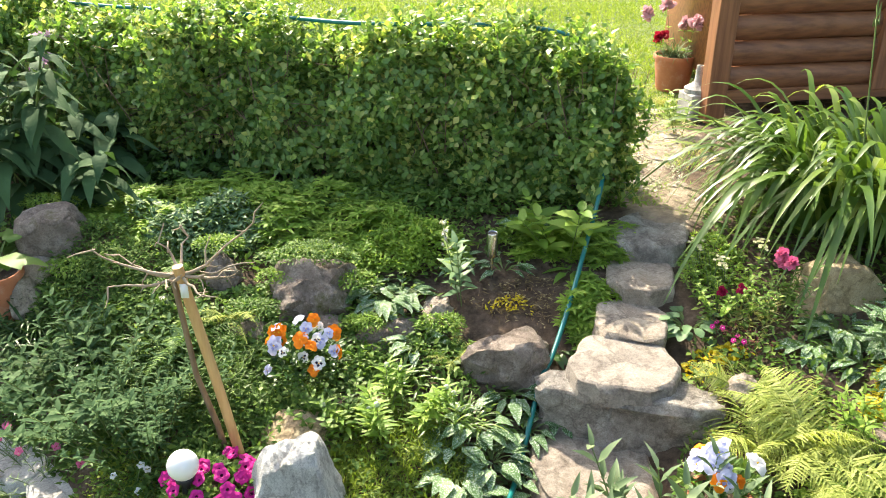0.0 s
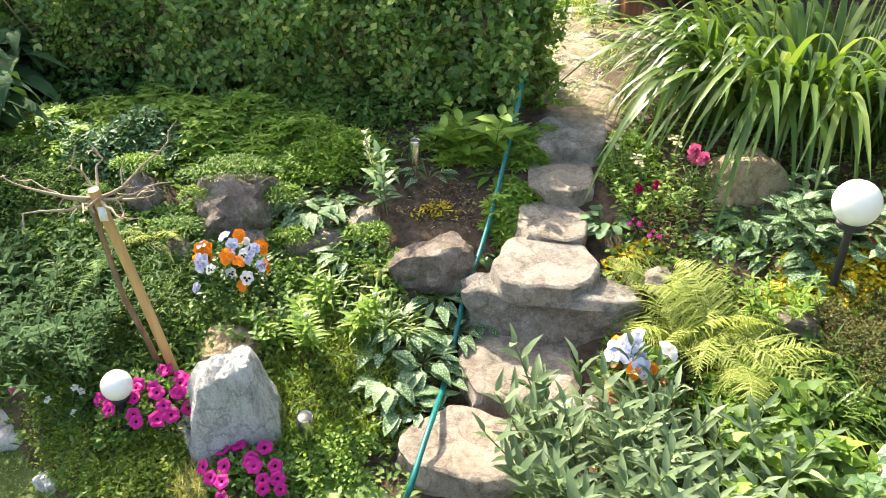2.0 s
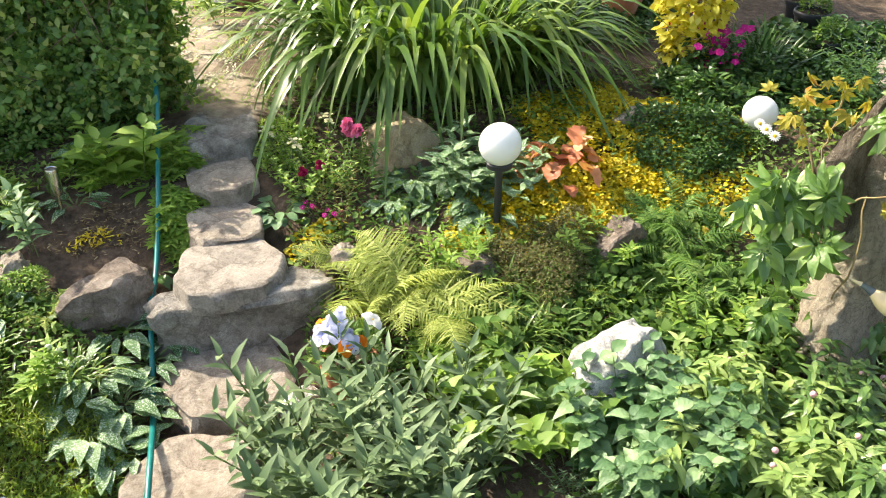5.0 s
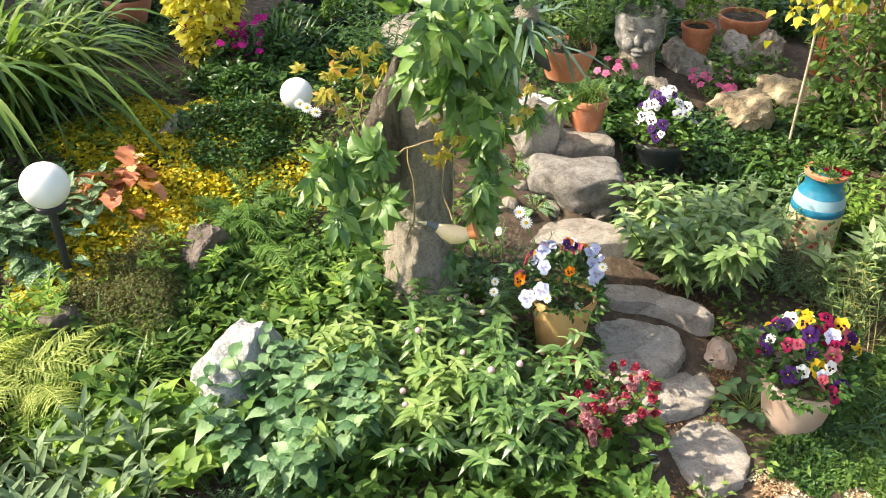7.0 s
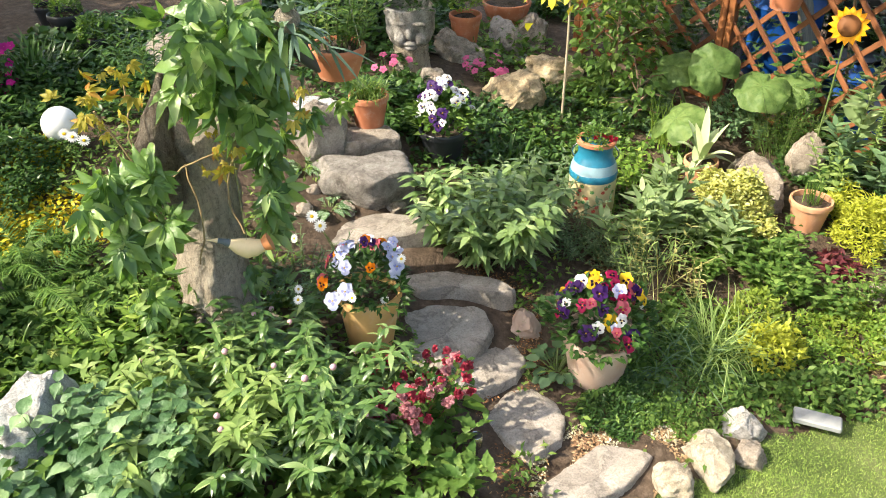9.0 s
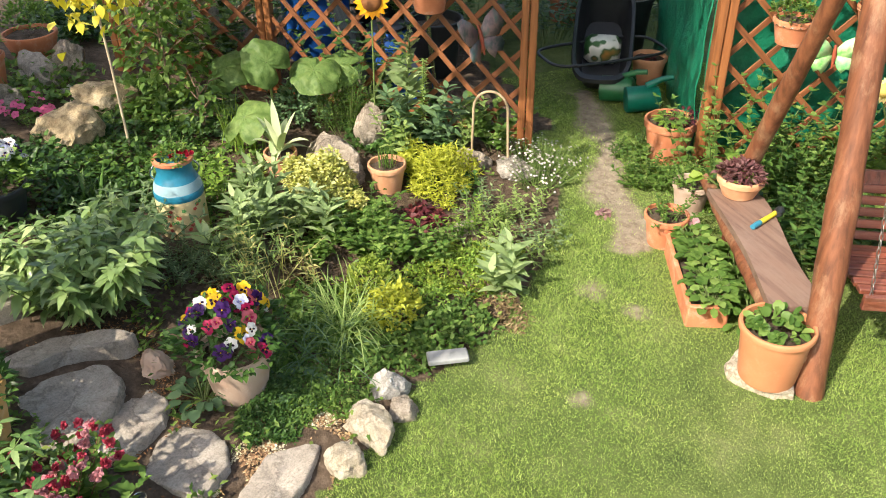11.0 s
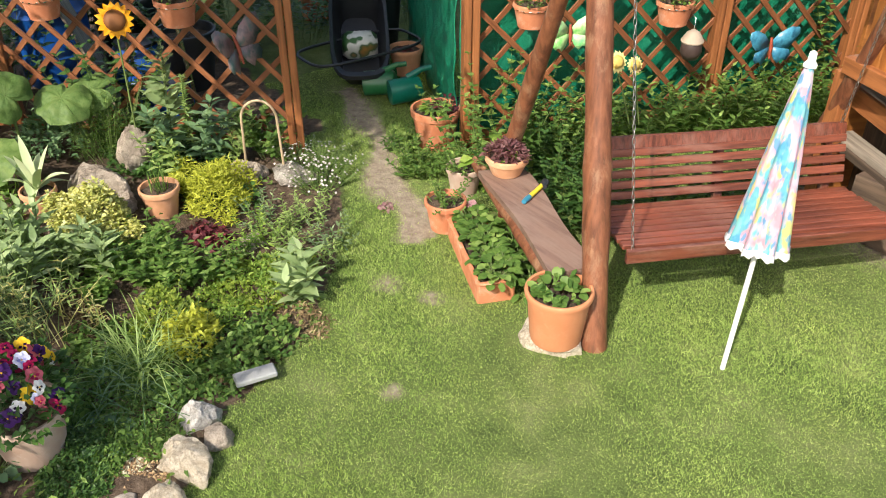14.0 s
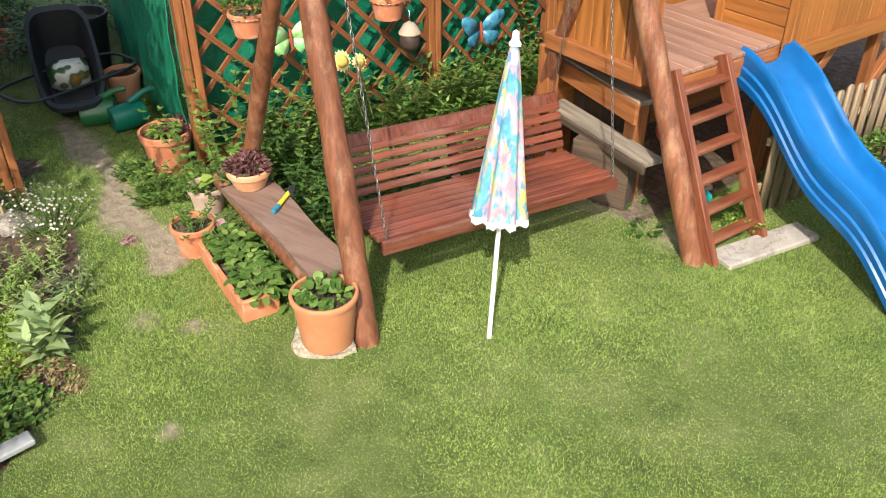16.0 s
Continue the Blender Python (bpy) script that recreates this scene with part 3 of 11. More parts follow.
def flat_stone(seed, w0, w1, depth, thick, rough=0.02, corner=5.0, flare=0.05):
    """A hewn stone with a level top at z = 0: w0 wide in front, w1 behind, with a broken rim and rough sides."""
    r = rgen(seed)
    seg, rings = 64, 11
    th = np.arange(seg) * 2 * np.pi / seg
    c, q = np.cos(th), np.sin(th)
    rad = (np.abs(c) ** corner + np.abs(q) ** corner) ** (-1 / corner)
    a = r.uniform(0, 6.3, 4)
    rad = rad * (1 + 0.035 * np.sin(2 * th + a[0]) + 0.04 * np.sin(3 * th + a[1]) + 0.03 * np.sin(5 * th + a[2]) + 0.015 * np.sin(11 * th + a[3]))
    for _ in range(7):
        cut, d = r.uniform(0, 6.3), r.uniform(0.92, 1.14)
        k = np.cos(th - cut)
        rad = np.where(k > 0.2, np.minimum(rad, d / np.maximum(k, 0.2)), rad)
    off = r.uniform(0, 50, 3)
    tilt = r.normal(0, 0.018, 2)
    V = [np.zeros((1, 3))]
    lev = [(t, 0.0) for t in np.linspace(0.12, 0.93, rings - 2)] + [(0.985, -0.008), (1.0, -0.026)]
    lev += [(1.0 + flare * k, -0.026 - (thick - 0.026) * k) for k in (0.25, 0.5, 0.75, 1.0)]
    for t, z in lev:
        V.append(np.stack([rad * t * c, rad * t * q, np.full(seg, z)], -1))
    V = np.concatenate(V)
    half = (w0 + (w1 - w0) * (V[:, 1] * 0.5 + 0.5)) / 2
    V[:, 0] *= half * 2 / np.ptp(rad * c)
    V[:, 1] = (V[:, 1] - (rad * q).mean()) * depth / np.ptp(rad * q)
    n1 = np.array([noise.fractal(Vector(v * (5.0, 5.0, 7.0)) + Vector(off), 1.0, 2.0, 5) for v in V])
    n2 = np.array([noise.fractal(Vector(v * 21.0) + Vector(off), 1.0, 2.0, 3) for v in V])
    top = V[:, 2] > -0.02
    side = unit(V * (1, 1, 0) + 1e-6)
    V[:, 2] += np.where(top, rough * 0.7 * n1 + rough * 0.2 * n2 + V[:, 0] * tilt[0] + V[:, 1] * tilt[1], 0)
    V += side * np.where(top, 0, rough * 1.6 * n1 + rough * 0.6 * n2)[:, None]
    g = Geo()
    F = [(0, 1 + j, 1 + (j + 1) % seg) for j in range(seg)]
    for i in range(len(lev) - 1):
        for j in range(seg):
            p0, p1 = 1 + i * seg + j, 1 + i * seg + (j + 1) % seg
            F += [(p0, p0 + seg, p1 + seg), (p0, p1 + seg, p1)]
    return g.add(V, F)


def slab_stone(corners, top, thick, mat, label, seed, rough=0.014, group="slabs of the lower path"):
    """A broken flat slab with the given corners seen from above, slightly worn at the rim."""
    C = np.array(corners)
    mid = C.mean(0)
    r, seg = rgen(seed), 72
    nx = np.roll(C, -1, 0)
    k = np.linspace(0, 1, 9, endpoint=False)
    P = np.concatenate([a + np.outer(k, b - a) for a, b in zip(C, nx)]) - mid
    th = np.arctan2(P[:, 1], P[:, 0])
    ang = np.arange(seg) * 2 * np.pi / seg
    rad = np.interp(ang, *zip(*sorted(zip(th % (2 * np.pi), np.hypot(P[:, 0], P[:, 1])))), period=2 * np.pi)
    rad = (rad + 0.6 * (np.roll(rad, 1) + np.roll(rad, -1))) / 2.2 * (1 + 0.012 * r.normal(0, 1, seg))
    c, q = np.cos(ang), np.sin(ang)
    lev = [(0.15, 0), (0.35, 0), (0.55, 0), (0.72, 0), (0.85, 0), (0.93, -0.001), (0.975, -0.006), (1.0, -0.02), (1.02, -thick * 0.6), (1.03, -thick)]
    V = np.concatenate([np.zeros((1, 3))] + [np.stack([rad * t * c, rad * t * q, np.full(seg, z)], -1) for t, z in lev])
    off = Vector(r.uniform(0, 50, 3))
    V[:, 2] += np.array([rough * (noise.fractal(Vector(v * 5.0) + off, 1.0, 2.0, 5) + 0.3 * noise.fractal(Vector(v * 24.0) + off, 1.0, 2.0, 3)) for v in V])
    F = [(0, 1 + j, 1 + (j + 1) % seg) for j in range(seg)]
    for i in range(len(lev) - 1):
        for j in range(seg):
            p0, p1 = 1 + i * seg + j, 1 + i * seg + (j + 1) % seg
            F += [(p0, p0 + seg, p1 + seg), (p0, p1 + seg, p1)]
    return solid("path_slab", Geo().add(V, F), mat, label, "slab", group, smooth=30, loc=(mid[0], mid[1], top))


def step_stone(front, back, width, top, thick, mat, label, seed, rough=0.02, behind=None, name="step_stone", group="stones of the garden stairs", turn=0.0, corner=5.0):
    """A step: front and back middle of its top, width in front and behind, height of the top."""
    f, b = np.array(front[:2]), np.array(back[:2])
    mid, d = (f + b) / 2, b - f
    rz = math.atan2(d[1], d[0]) - math.pi / 2 + radians(turn)
    return solid(name, flat_stone(seed, width, behind or width, np.linalg.norm(d) * 1.04, thick, rough, corner), mat, label, "step", group, smooth=28, loc=(mid[0], mid[1], top), rz=rz)


step_stone((0.286, 2.351), (0.468, 2.705), 0.56, 0.22, 0.30, GREY, "pale rough stone block at the foot of the stairs", 21, 0.030, 0.44, turn=0)
step_stone((0.55, 2.732), (0.743, 3.176), 0.58, 0.27, 0.30, GREY, "broad flat sandy stone step, sun-flecked", 22, 0.025, 0.50, turn=0)
step_stone((0.821, 3.077), (0.87, 3.296), 0.82, 0.505, 0.25, LICHEN, "long lichen-spotted grey stone block in the stairs", 23, 0.040, 0.74, turn=2)
step_stone((0.786, 3.085), (0.89, 3.495), 0.56, 0.575, 0.10, SLATE, "flat grey stone step above a lichened block", 24, 0.014, 0.44, turn=3)
step_stone((0.886, 3.456), (0.979, 3.823), 0.37, 0.60, 0.20, GREY, "grey stone step between plants", 25, 0.016, 0.34, turn=0)
step_stone((0.957, 3.769), (1.092, 4.205), 0.42, 0.69, 0.22, GREY, "worn grey-brown stone step", 26, 0.016, 0.30, turn=6)
step_stone((1.084, 4.088), (1.218, 4.522), 0.42, 0.79, 0.20, LICHEN, "grey top stone of the stairs with dappled shade", 27, 0.020, 0.36, turn=0)


def undergrowth():
    """Thin mixed seedlings and moss over the whole bed, leaving paths and a bare patch open."""
    r = rgen(29)
    n = 130000
    x, y = r.uniform(-3.6, 5.0, n), r.uniform(-2.2, 5.0, n)
    th, rad = np.degrees(np.arctan2(-x, y)), np.hypot(x, y)
    s = np.array((0.55, 2.5)), np.array((1.15, 4.5))
    u = (s[1] - s[0]) / np.linalg.norm(s[1] - s[0])
    side = (x - s[0][0]) * u[1] - (y - s[0][1]) * u[0]
    ok = ~lawn_mask(x, y) & (rad > 2.0) & (rad < 5.2) & (th < 40) & (np.abs(side) > 0.32)
    ok &= ~slab_mask(x, y)
    ok &= (x - 0.35) ** 2 + (y - 3.85) ** 2 > 0.13
    ok &= ~((th < -69) & (th > -84) & (np.abs(y - 0.55 * (x - 2.4)) < 0.4))
    ok &= (np.sin(x * 5 + 1) * np.sin(y * 6) + r.normal(0, 0.5, n) > -0.55)
    ok &= (th > -62) | (rad < 3.9) | (r.random(n) < 0.3)
    ok &= (th > -86) | (r.random(n) < 0.3)
    x, y = x[ok], y[ok]
    n = len(x)
    P = np.stack([x, y, ground_z(x, y) + r.uniform(0, 0.07, n)], -1)
    D = np.stack([r.normal(0, 1, n), r.normal(0, 1, n), r.uniform(0, 0.9, n)], -1)
    g = leaves(Geo(), P, D, np.array((0, 0, 1.0)) + r.normal(0, 0.35, (n, 3)), r.uniform(0.025, 0.055, n), r.uniform(0.012, 0.026, n), DIAMOND, 0.2, 0.25)
    m = leaf_mat("undergrowth", (0.07, 0.13, 0.03), (0.15, 0.23, 0.06), (0.27, 0.33, 0.1), patch=3.0)
    solid("undergrowth", g, m, "mixed small green seedlings covering the soil", "ground cover", kind="stuff")


undergrowth()

# ---- plant builders ----
STEM = plain_mat("stem_green", (0.13, 0.19, 0.05), 0.6, var=0.4)
STEM_RED = plain_mat("stem_red", (0.2, 0.09, 0.05), 0.6, var=0.4)


def frame_of(n):
    """A turn that takes z to n."""
    return Vector(n).to_track_quat("Z", "Y")


def dome(geo, r, rx, ry, h, n, L, W, prof=OVATE, up=0.6, shell=0.6, droop=0.25, fold=0.25, mat=0, flat=0.9, face=0.5):
    th, q = r.uniform(0, 2 * np.pi, n), np.sqrt(r.random(n))
    rr = shell + (1 - shell) * r.random(n)
    lump = 1 + 0.16 * np.sin(th * 3 + rx * 40) + 0.1 * np.sin(th * 5 + q * 7 + ry * 30)
    P = np.stack([rx * q * np.cos(th) * lump, ry * q * np.sin(th) * lump, h * rr * np.sqrt(1 - flat * q * q) * (0.8 + 0.25 * lump)], -1)
    out = np.stack([np.cos(th) * q, np.sin(th) * q, 0 * q + up], -1)
    D = unit(out + r.normal(0, 0.45, (n, 3)))
    U = unit(np.array((0, 0, 1.0)) + out * face * 0.5 + r.normal(0, 0.3, (n, 3)))
    D[:, 2] = np.clip(D[:, 2], -0.3, 0.75)
    leaves(geo, P, D, U, L * r.uniform(0.65, 1.2, n), W * r.uniform(0.65, 1.2, n), prof, droop, fold, mat)
    return P


def cover(name, label, loc, rx, ry, h, n, L, W, mat, seed, prof=OVATE, rz=0.0, up=0.5, category="ground cover", kind="stuff", whorl=0, fold=0.25):
    """Low plants that spread over the ground, lying on its slope."""
    r = rgen(seed)
    loc = on_ground(loc)
    th, q = r.uniform(0, 2 * np.pi, n), np.sqrt(r.random(n))
    lump = 1 + 0.18 * np.sin(th * 3 + seed) + 0.12 * np.sin(th * 7 + seed * 2)
    x, y = rx * q * np.cos(th) * lump, ry * q * np.sin(th) * lump
    c, s = math.cos(radians(rz)), math.sin(radians(rz))
    x, y = c * x - s * y, s * x + c * y
    wave = 0.65 + 0.35 * np.sin(x * 13 + seed) * np.sin(y * 12 + seed * 1.7)
    z = ground_z(x + loc[0], y + loc[1]) - loc[2] + h * wave * np.sqrt(1 - 0.8 * q * q) * r.uniform(0.35, 1, n)
    j = r.normal(0, 0.045, (2, n))
    keep = ~lawn_mask(x + loc[0] + j[0], y + loc[1] + j[1]) | (category != "ground cover")
    keep &= ~slab_mask(x + loc[0], y + loc[1]) | (category != "ground cover")
    x, y, z, n = x[keep], y[keep], z[keep], int(keep.sum())
    P = np.stack([x, y, z], -1)
    g = Geo()
    if whorl:
        P = np.repeat(P, whorl, 0)
        ang = np.tile(np.arange(whorl) * 2 * np.pi / whorl, n) + np.repeat(r.uniform(0, 6, n), whorl)
        D = np.stack([np.cos(ang), np.sin(ang), r.uniform(0.0, 0.5, n * whorl)], -1)
        U = np.array((0, 0, 1.0)) + r.normal(0, 0.15, (n * whorl, 3))
        P = P + np.repeat(r.normal(0, 0.004, (n, 3)), whorl, 0)
        m = n * whorl
    else:
        D = unit(np.stack([r.normal(0, 1, n), r.normal(0, 1, n), r.uniform(0.0, 2 * up, n)], -1))
        U = np.array((0, 0, 1.0)) + r.normal(0, 0.35, (n, 3))
        m = n
    leaves(g, P, D, U, L * r.uniform(0.6, 1.2, m), W * r.uniform(0.6, 1.2, m), prof, 0.2, fold)
    return solid(name, g, mat, label, category, kind=kind, loc=loc, smooth=False)


def stems(lg, sg, r, n, spread, h, per, L, W, prof=LANCE, lean=0.35, low=0.25, k=2, droop=0.3, rise=0.5, fold=0.25, rad=0.003, sides=4, taper=0.5, jit=0.6):
    """Upright stems with leaves set along them; returns the tips."""
    tips = []
    for i in range(n):
        th, q = r.uniform(0, 2 * np.pi), math.sqrt(r.random())
        b = np.array((math.cos(th), math.sin(th), 0)) * q * spread * 0.55
        hh = h * r.uniform(0.7, 1.1)
        t = b + np.array((math.cos(th) * (q * spread * 0.45 + lean * hh * q), math.sin(th) * (q * spread * 0.45 + lean * hh * q), hh)) + r.normal(0, 0.02, 3)
        a = np.linspace(0, 1, 5)[:, None]
        mid = (b + t) / 2 + np.array((0, 0, hh * 0.08))
        pts = (1 - a) ** 2 * b + 2 * a * (1 - a) * mid + a * a * t
        if sg is not None:
            tube(sg, pts, np.linspace(rad, rad * 0.5, 5), sides, cap=False)
        tips.append((t, unit(t - mid)))
        m = per * k
        aa = np.repeat(np.linspace(low, 1.0, per), k)
        P = np.stack([np.interp(aa, a[:, 0], pts[:, j]) for j in range(3)], -1)
        ang = np.tile(np.arange(k) * 2 * np.pi / k, per) + np.repeat(np.arange(per) * 1.57, k) + r.normal(0, jit * 0.5, m)
        D = np.stack([np.cos(ang), np.sin(ang), rise * (0.5 + aa) + r.normal(0, 0.15, m)], -1)
        sz = (1 - taper * np.abs(aa - 0.5) * 1.4) * r.uniform(0.75, 1.15, m)
        leaves(lg, P, D, np.array((0, 0, 1.0)) + r.normal(0, 0.12, (m, 3)), L * sz, W * sz, prof, droop, fold)
    return tips


def rosette(lg, r, n, L, W, prof=OVATE, rise=0.6, droop=0.5, spread=0.03, fold=0.2, sg=None, stalk=0.0):
    th = r.uniform(0, 2 * np.pi, n)
    el = r.uniform(0.15, 1.0, n) * rise * 1.6
    D = unit(np.stack([np.cos(th), np.sin(th), el], -1))
    P = np.stack([np.cos(th) * spread, np.sin(th) * spread, 0 * th + 0.01], -1) * r.uniform(0.3, 1, (n, 1))
    if stalk:
        Q = P + D * (stalk * r.uniform(0.6, 1.1, n))[:, None]
        if sg is not None:
            for a, b in zip(P, Q):
                tube(sg, [a, (a + b) / 2 + (0, 0, 0.01), b], 0.003, 4, cap=False)
        P = Q
        D = unit(D * (1, 1, 0.25))
    return leaves(lg, P, D, (0, 0, 1.0), L * r.uniform(0.6, 1.1, n), W * r.uniform(0.6, 1.1, n), prof, droop, fold)


def fern_geo(r, n, L, width=0.17, rise=1.5, pairs=30, bend=0.55, lg=None):
    """Fronds of a fern: a stalk with leaflets on both sides; a list of one mesh a frond."""
    n = int(n * 1.5)
    fronds = []
    th = np.arange(n) * 2 * np.pi / n + r.normal(0, 0.6, n)
    for i in range(n):
        lg = Geo()
        fronds.append(lg)
        Lf = L * r.uniform(0.45, 1.2)
        d = unit(np.array((math.cos(th[i]), math.sin(th[i]), rise * r.uniform(0.4, 1.2))))
        out = d * (1, 1, 0)
        a = np.linspace(0, 1, pairs)
        mid = np.outer(a * Lf, d) + np.outer(Lf * bend * a ** 2.1, out * 0.4 - np.array((0, 0, 1)))
        tube(lg, mid[::3], 0.0025, 3, cap=False)
        T = unit(np.gradient(mid, axis=0))
        S = unit(np.cross(T, (0, 0, 1.0)))
        roll = r.normal(0, 0.45)
        N = np.cross(S, T)
        S, N = S * math.cos(roll) + N * math.sin(roll), N * math.cos(roll) - S * math.sin(roll)
        prof = np.sin(np.clip(a * 1.02 + 0.06, 0, 1) ** 0.75 * np.pi) * 0.95 + 0.05
        for s in (-1, 1):
            D = S * s + T * 0.45 - N * 0.12 + r.normal(0, 0.12, (pairs, 3))
            k = slice(2, None)
            leaves(lg, mid[k], D[k], N[k], Lf * width * prof[k] * r.uniform(0.8, 1.1, pairs - 2), np.full(pairs - 2, Lf / pairs * 0.62), SERRATE, 0.3, 0.1)
    return fronds


def plant(name, label, loc, seed, build, leafm, stemm=None, category="plant", group="", up=-0.01, rz=0.0, grounded=True, split=0):
    """A plant standing at loc; build(lg, sg, r) fills its foliage and stems."""
    loc = on_ground(loc, up) if grounded else loc
    base = thing(name, loc, label, category, group)
    lg, sg, r = Geo(), Geo(), rgen(seed)
    tips = build(lg, sg, r)
    if category == "fern":
        for g in tips:
            part("frond", g, leafm, base)
        return base, tips, r
    V = lg.v[0]
    if split and len(V) % split == 0:
        k, nf = len(V) // split, len(lg.f[0]) // split
        F = lg.f[0][:nf]
        for i in range(split):
            part("leaf", Geo().add(V[i * k:(i + 1) * k], F), leafm, base, smooth=False)
    else:
        tagged(part("foliage", lg, leafm, base, smooth=False), kind="stuff")
    if sg.n:
        tagged(part("stem", sg, stemm or STEM, base), kind="stuff")
    return base, tips, r


# ---- blossoms ----
FL = {}


def petal_mat(name, c, trans=0.3):
    if name not in FL:
        FL[name] = plain_mat("petal_" + name, c, 0.55, var=0.25, scale=60, trans=trans, spec=0.25)
    return FL[name]


YELLOW = petal_mat("yellow", (0.85, 0.55, 0.03))
WHITE = petal_mat("white", (0.85, 0.84, 0.82))
MAGENTA = petal_mat("magenta", (0.62, 0.02, 0.27))
THROAT = petal_mat("throat", (0.12, 0.005, 0.06))
PINK = petal_mat("pink", (0.75, 0.16, 0.33))
PALE_PINK = petal_mat("pale_pink", (0.8, 0.5, 0.55))
RED = petal_mat("red", (0.5, 0.015, 0.05))
ORANGE = petal_mat("orange", (0.9, 0.25, 0.01))
BLUE = petal_mat("blue", (0.36, 0.38, 0.72))
PALE_BLUE = petal_mat("pale_blue", (0.6, 0.62, 0.82))
PURPLE = petal_mat("purple", (0.06, 0.015, 0.13))
BLACK = petal_mat("blotch", (0.02, 0.005, 0.03))
ROSE = petal_mat("rose", (0.55, 0.12, 0.16))
CRIMSON = petal_mat("crimson", (0.4, 0.01, 0.08))
LILAC = petal_mat("lilac", (0.5, 0.3, 0.55))


def bloom_mesh(kind, *mats):
    key = kind + "".join(m.name for m in mats)
    if key in FL:
        return FL[key]
    g, r = Geo(), rgen(len(key))
    if kind == "pansy":
        ang = np.radians((62, 118, 5, 175, 270))
        D = np.stack([np.cos(ang), np.sin(ang), (0.05, 0.05, 0.22, 0.22, 0.25)], -1)
        lift = np.array(((0, 0, 0.0), (0, 0, 0.06), (0, 0, 0.12), (0, 0, 0.12), (0, 0, 0.18)))
        leaves(g, D * 0.02 + lift, D, (0, 0, 1.0), np.array((1, 1, 0.9, 0.9, 1.0)), np.array((1, 1, 0.85, 0.85, 1.15)), ROUND, 0.2, 0.1, 0)
        leaves(g, (D * 0.05 + lift + (0, 0, 0.07))[2:], D[2:], (0, 0, 1.0), 0.5, 0.42, DIAMOND, 0.15, 0.05, 1)
        lathe(g, [(0.1, 0.22), (0.07, 0.3), (0.0, 0.32)], 6, 2)
    elif kind == "petunia":
        ang = np.arange(20) * 2 * np.pi / 20
        rad = 1 + 0.09 * np.cos(ang * 5)
        rings = [(0.04, -0.5, 1), (0.22, -0.05, 1), (0.62, 0.14, 0), (1.0, 0.05, 0)]
        V = np.concatenate([np.stack([q * rad ** (q > 0.5) * np.cos(ang), q * rad ** (q > 0.5) * np.sin(ang), z + 0.06 * np.cos(ang * 5) * (q > 0.5)], -1) for q, z, _ in rings])
        for i in range(3):
            q = [(i * 20 + j, i * 20 + (j + 1) % 20, i * 20 + 20 + (j + 1) % 20, i * 20 + 20 + j) for j in range(20)]
            g.quads(V, q, 1 if i == 0 else 0)
    elif kind == "daisy":
        ang = np.arange(15) * 2 * np.pi / 15
        D = np.stack([np.cos(ang), np.sin(ang), 0.1 + 0 * ang], -1)
        leaves(g, D * 0.2, D, (0, 0, 1.0), 0.85, 0.27, ROUND, 0.12, 0.1, 0)
        lathe(g, [(0.3, 0.04), (0.26, 0.14), (0.14, 0.2), (0, 0.21)], 10, 1)
    elif kind == "ball":
        n = 34
        D = unit(r.normal(size=(n, 3)) + (0, 0, 0.7))
        leaves(g, D * 0.15, D, r.normal(size=(n, 3)), r.uniform(0.6, 0.95, n), 0.75, ROUND, 0.4, 0.25, 0)
    elif kind == "star":
        ang = np.arange(5) * 2 * np.pi / 5
        D = np.stack([np.cos(ang), np.sin(ang), 0.15 + 0 * ang], -1)
        leaves(g, D * 0.05, D, (0, 0, 1.0), 0.95, 0.85, ROUND, 0.1, 0.1, 0)
        lathe(g, [(0.14, 0.1), (0, 0.16)], 6, 1)
    elif kind == "bud":
        lathe(g, [(0.0, -1.0), (0.6, -0.75), (0.95, -0.1), (0.85, 0.5), (0.45, 0.9), (0, 1.0)], 10, 0)
        ang = np.arange(4) * np.pi / 2
        D = np.stack([np.cos(ang), np.sin(ang), 1.2 + 0 * ang], -1)
        leaves(g, np.stack([0.4 * np.cos(ang), 0.4 * np.sin(ang), -0.9 + 0 * ang], -1), D, np.stack([np.cos(ang), np.sin(ang), 0 * ang], -1), 1.2, 0.7, OVATE, 0.0, 0.2, 1)
    elif kind == "bell":
        ang = np.arange(5) * 2 * np.pi / 5
        for rr, zz, l in ((0.1, 0, 0.9), (0.05, 0.2, 0.6)):
            D = np.stack([np.cos(ang + zz), np.sin(ang + zz), 0.5 + 0 * ang], -1)
            leaves(g, D * rr + (0, 0, zz), D, (0, 0, 1.0), l, 0.6, OVATE, 0.3, 0.3, 0 if zz == 0 else 1)
    FL[key] = g.mesh("blossom_" + kind, list(mats))
    return FL[key]


def bloom(parent, me, p, n, size, r, name="blossom", label=""):
    ob = new(name, me)
    ob.parent = parent
    q = frame_of(n) @ Euler((0, 0, r.uniform(-0.5, 0.5))).to_quaternion()
    ob.matrix_local = Matrix.LocRotScale(Vector(p), q, Vector((size, size, size)))
    return tagged(ob, label)


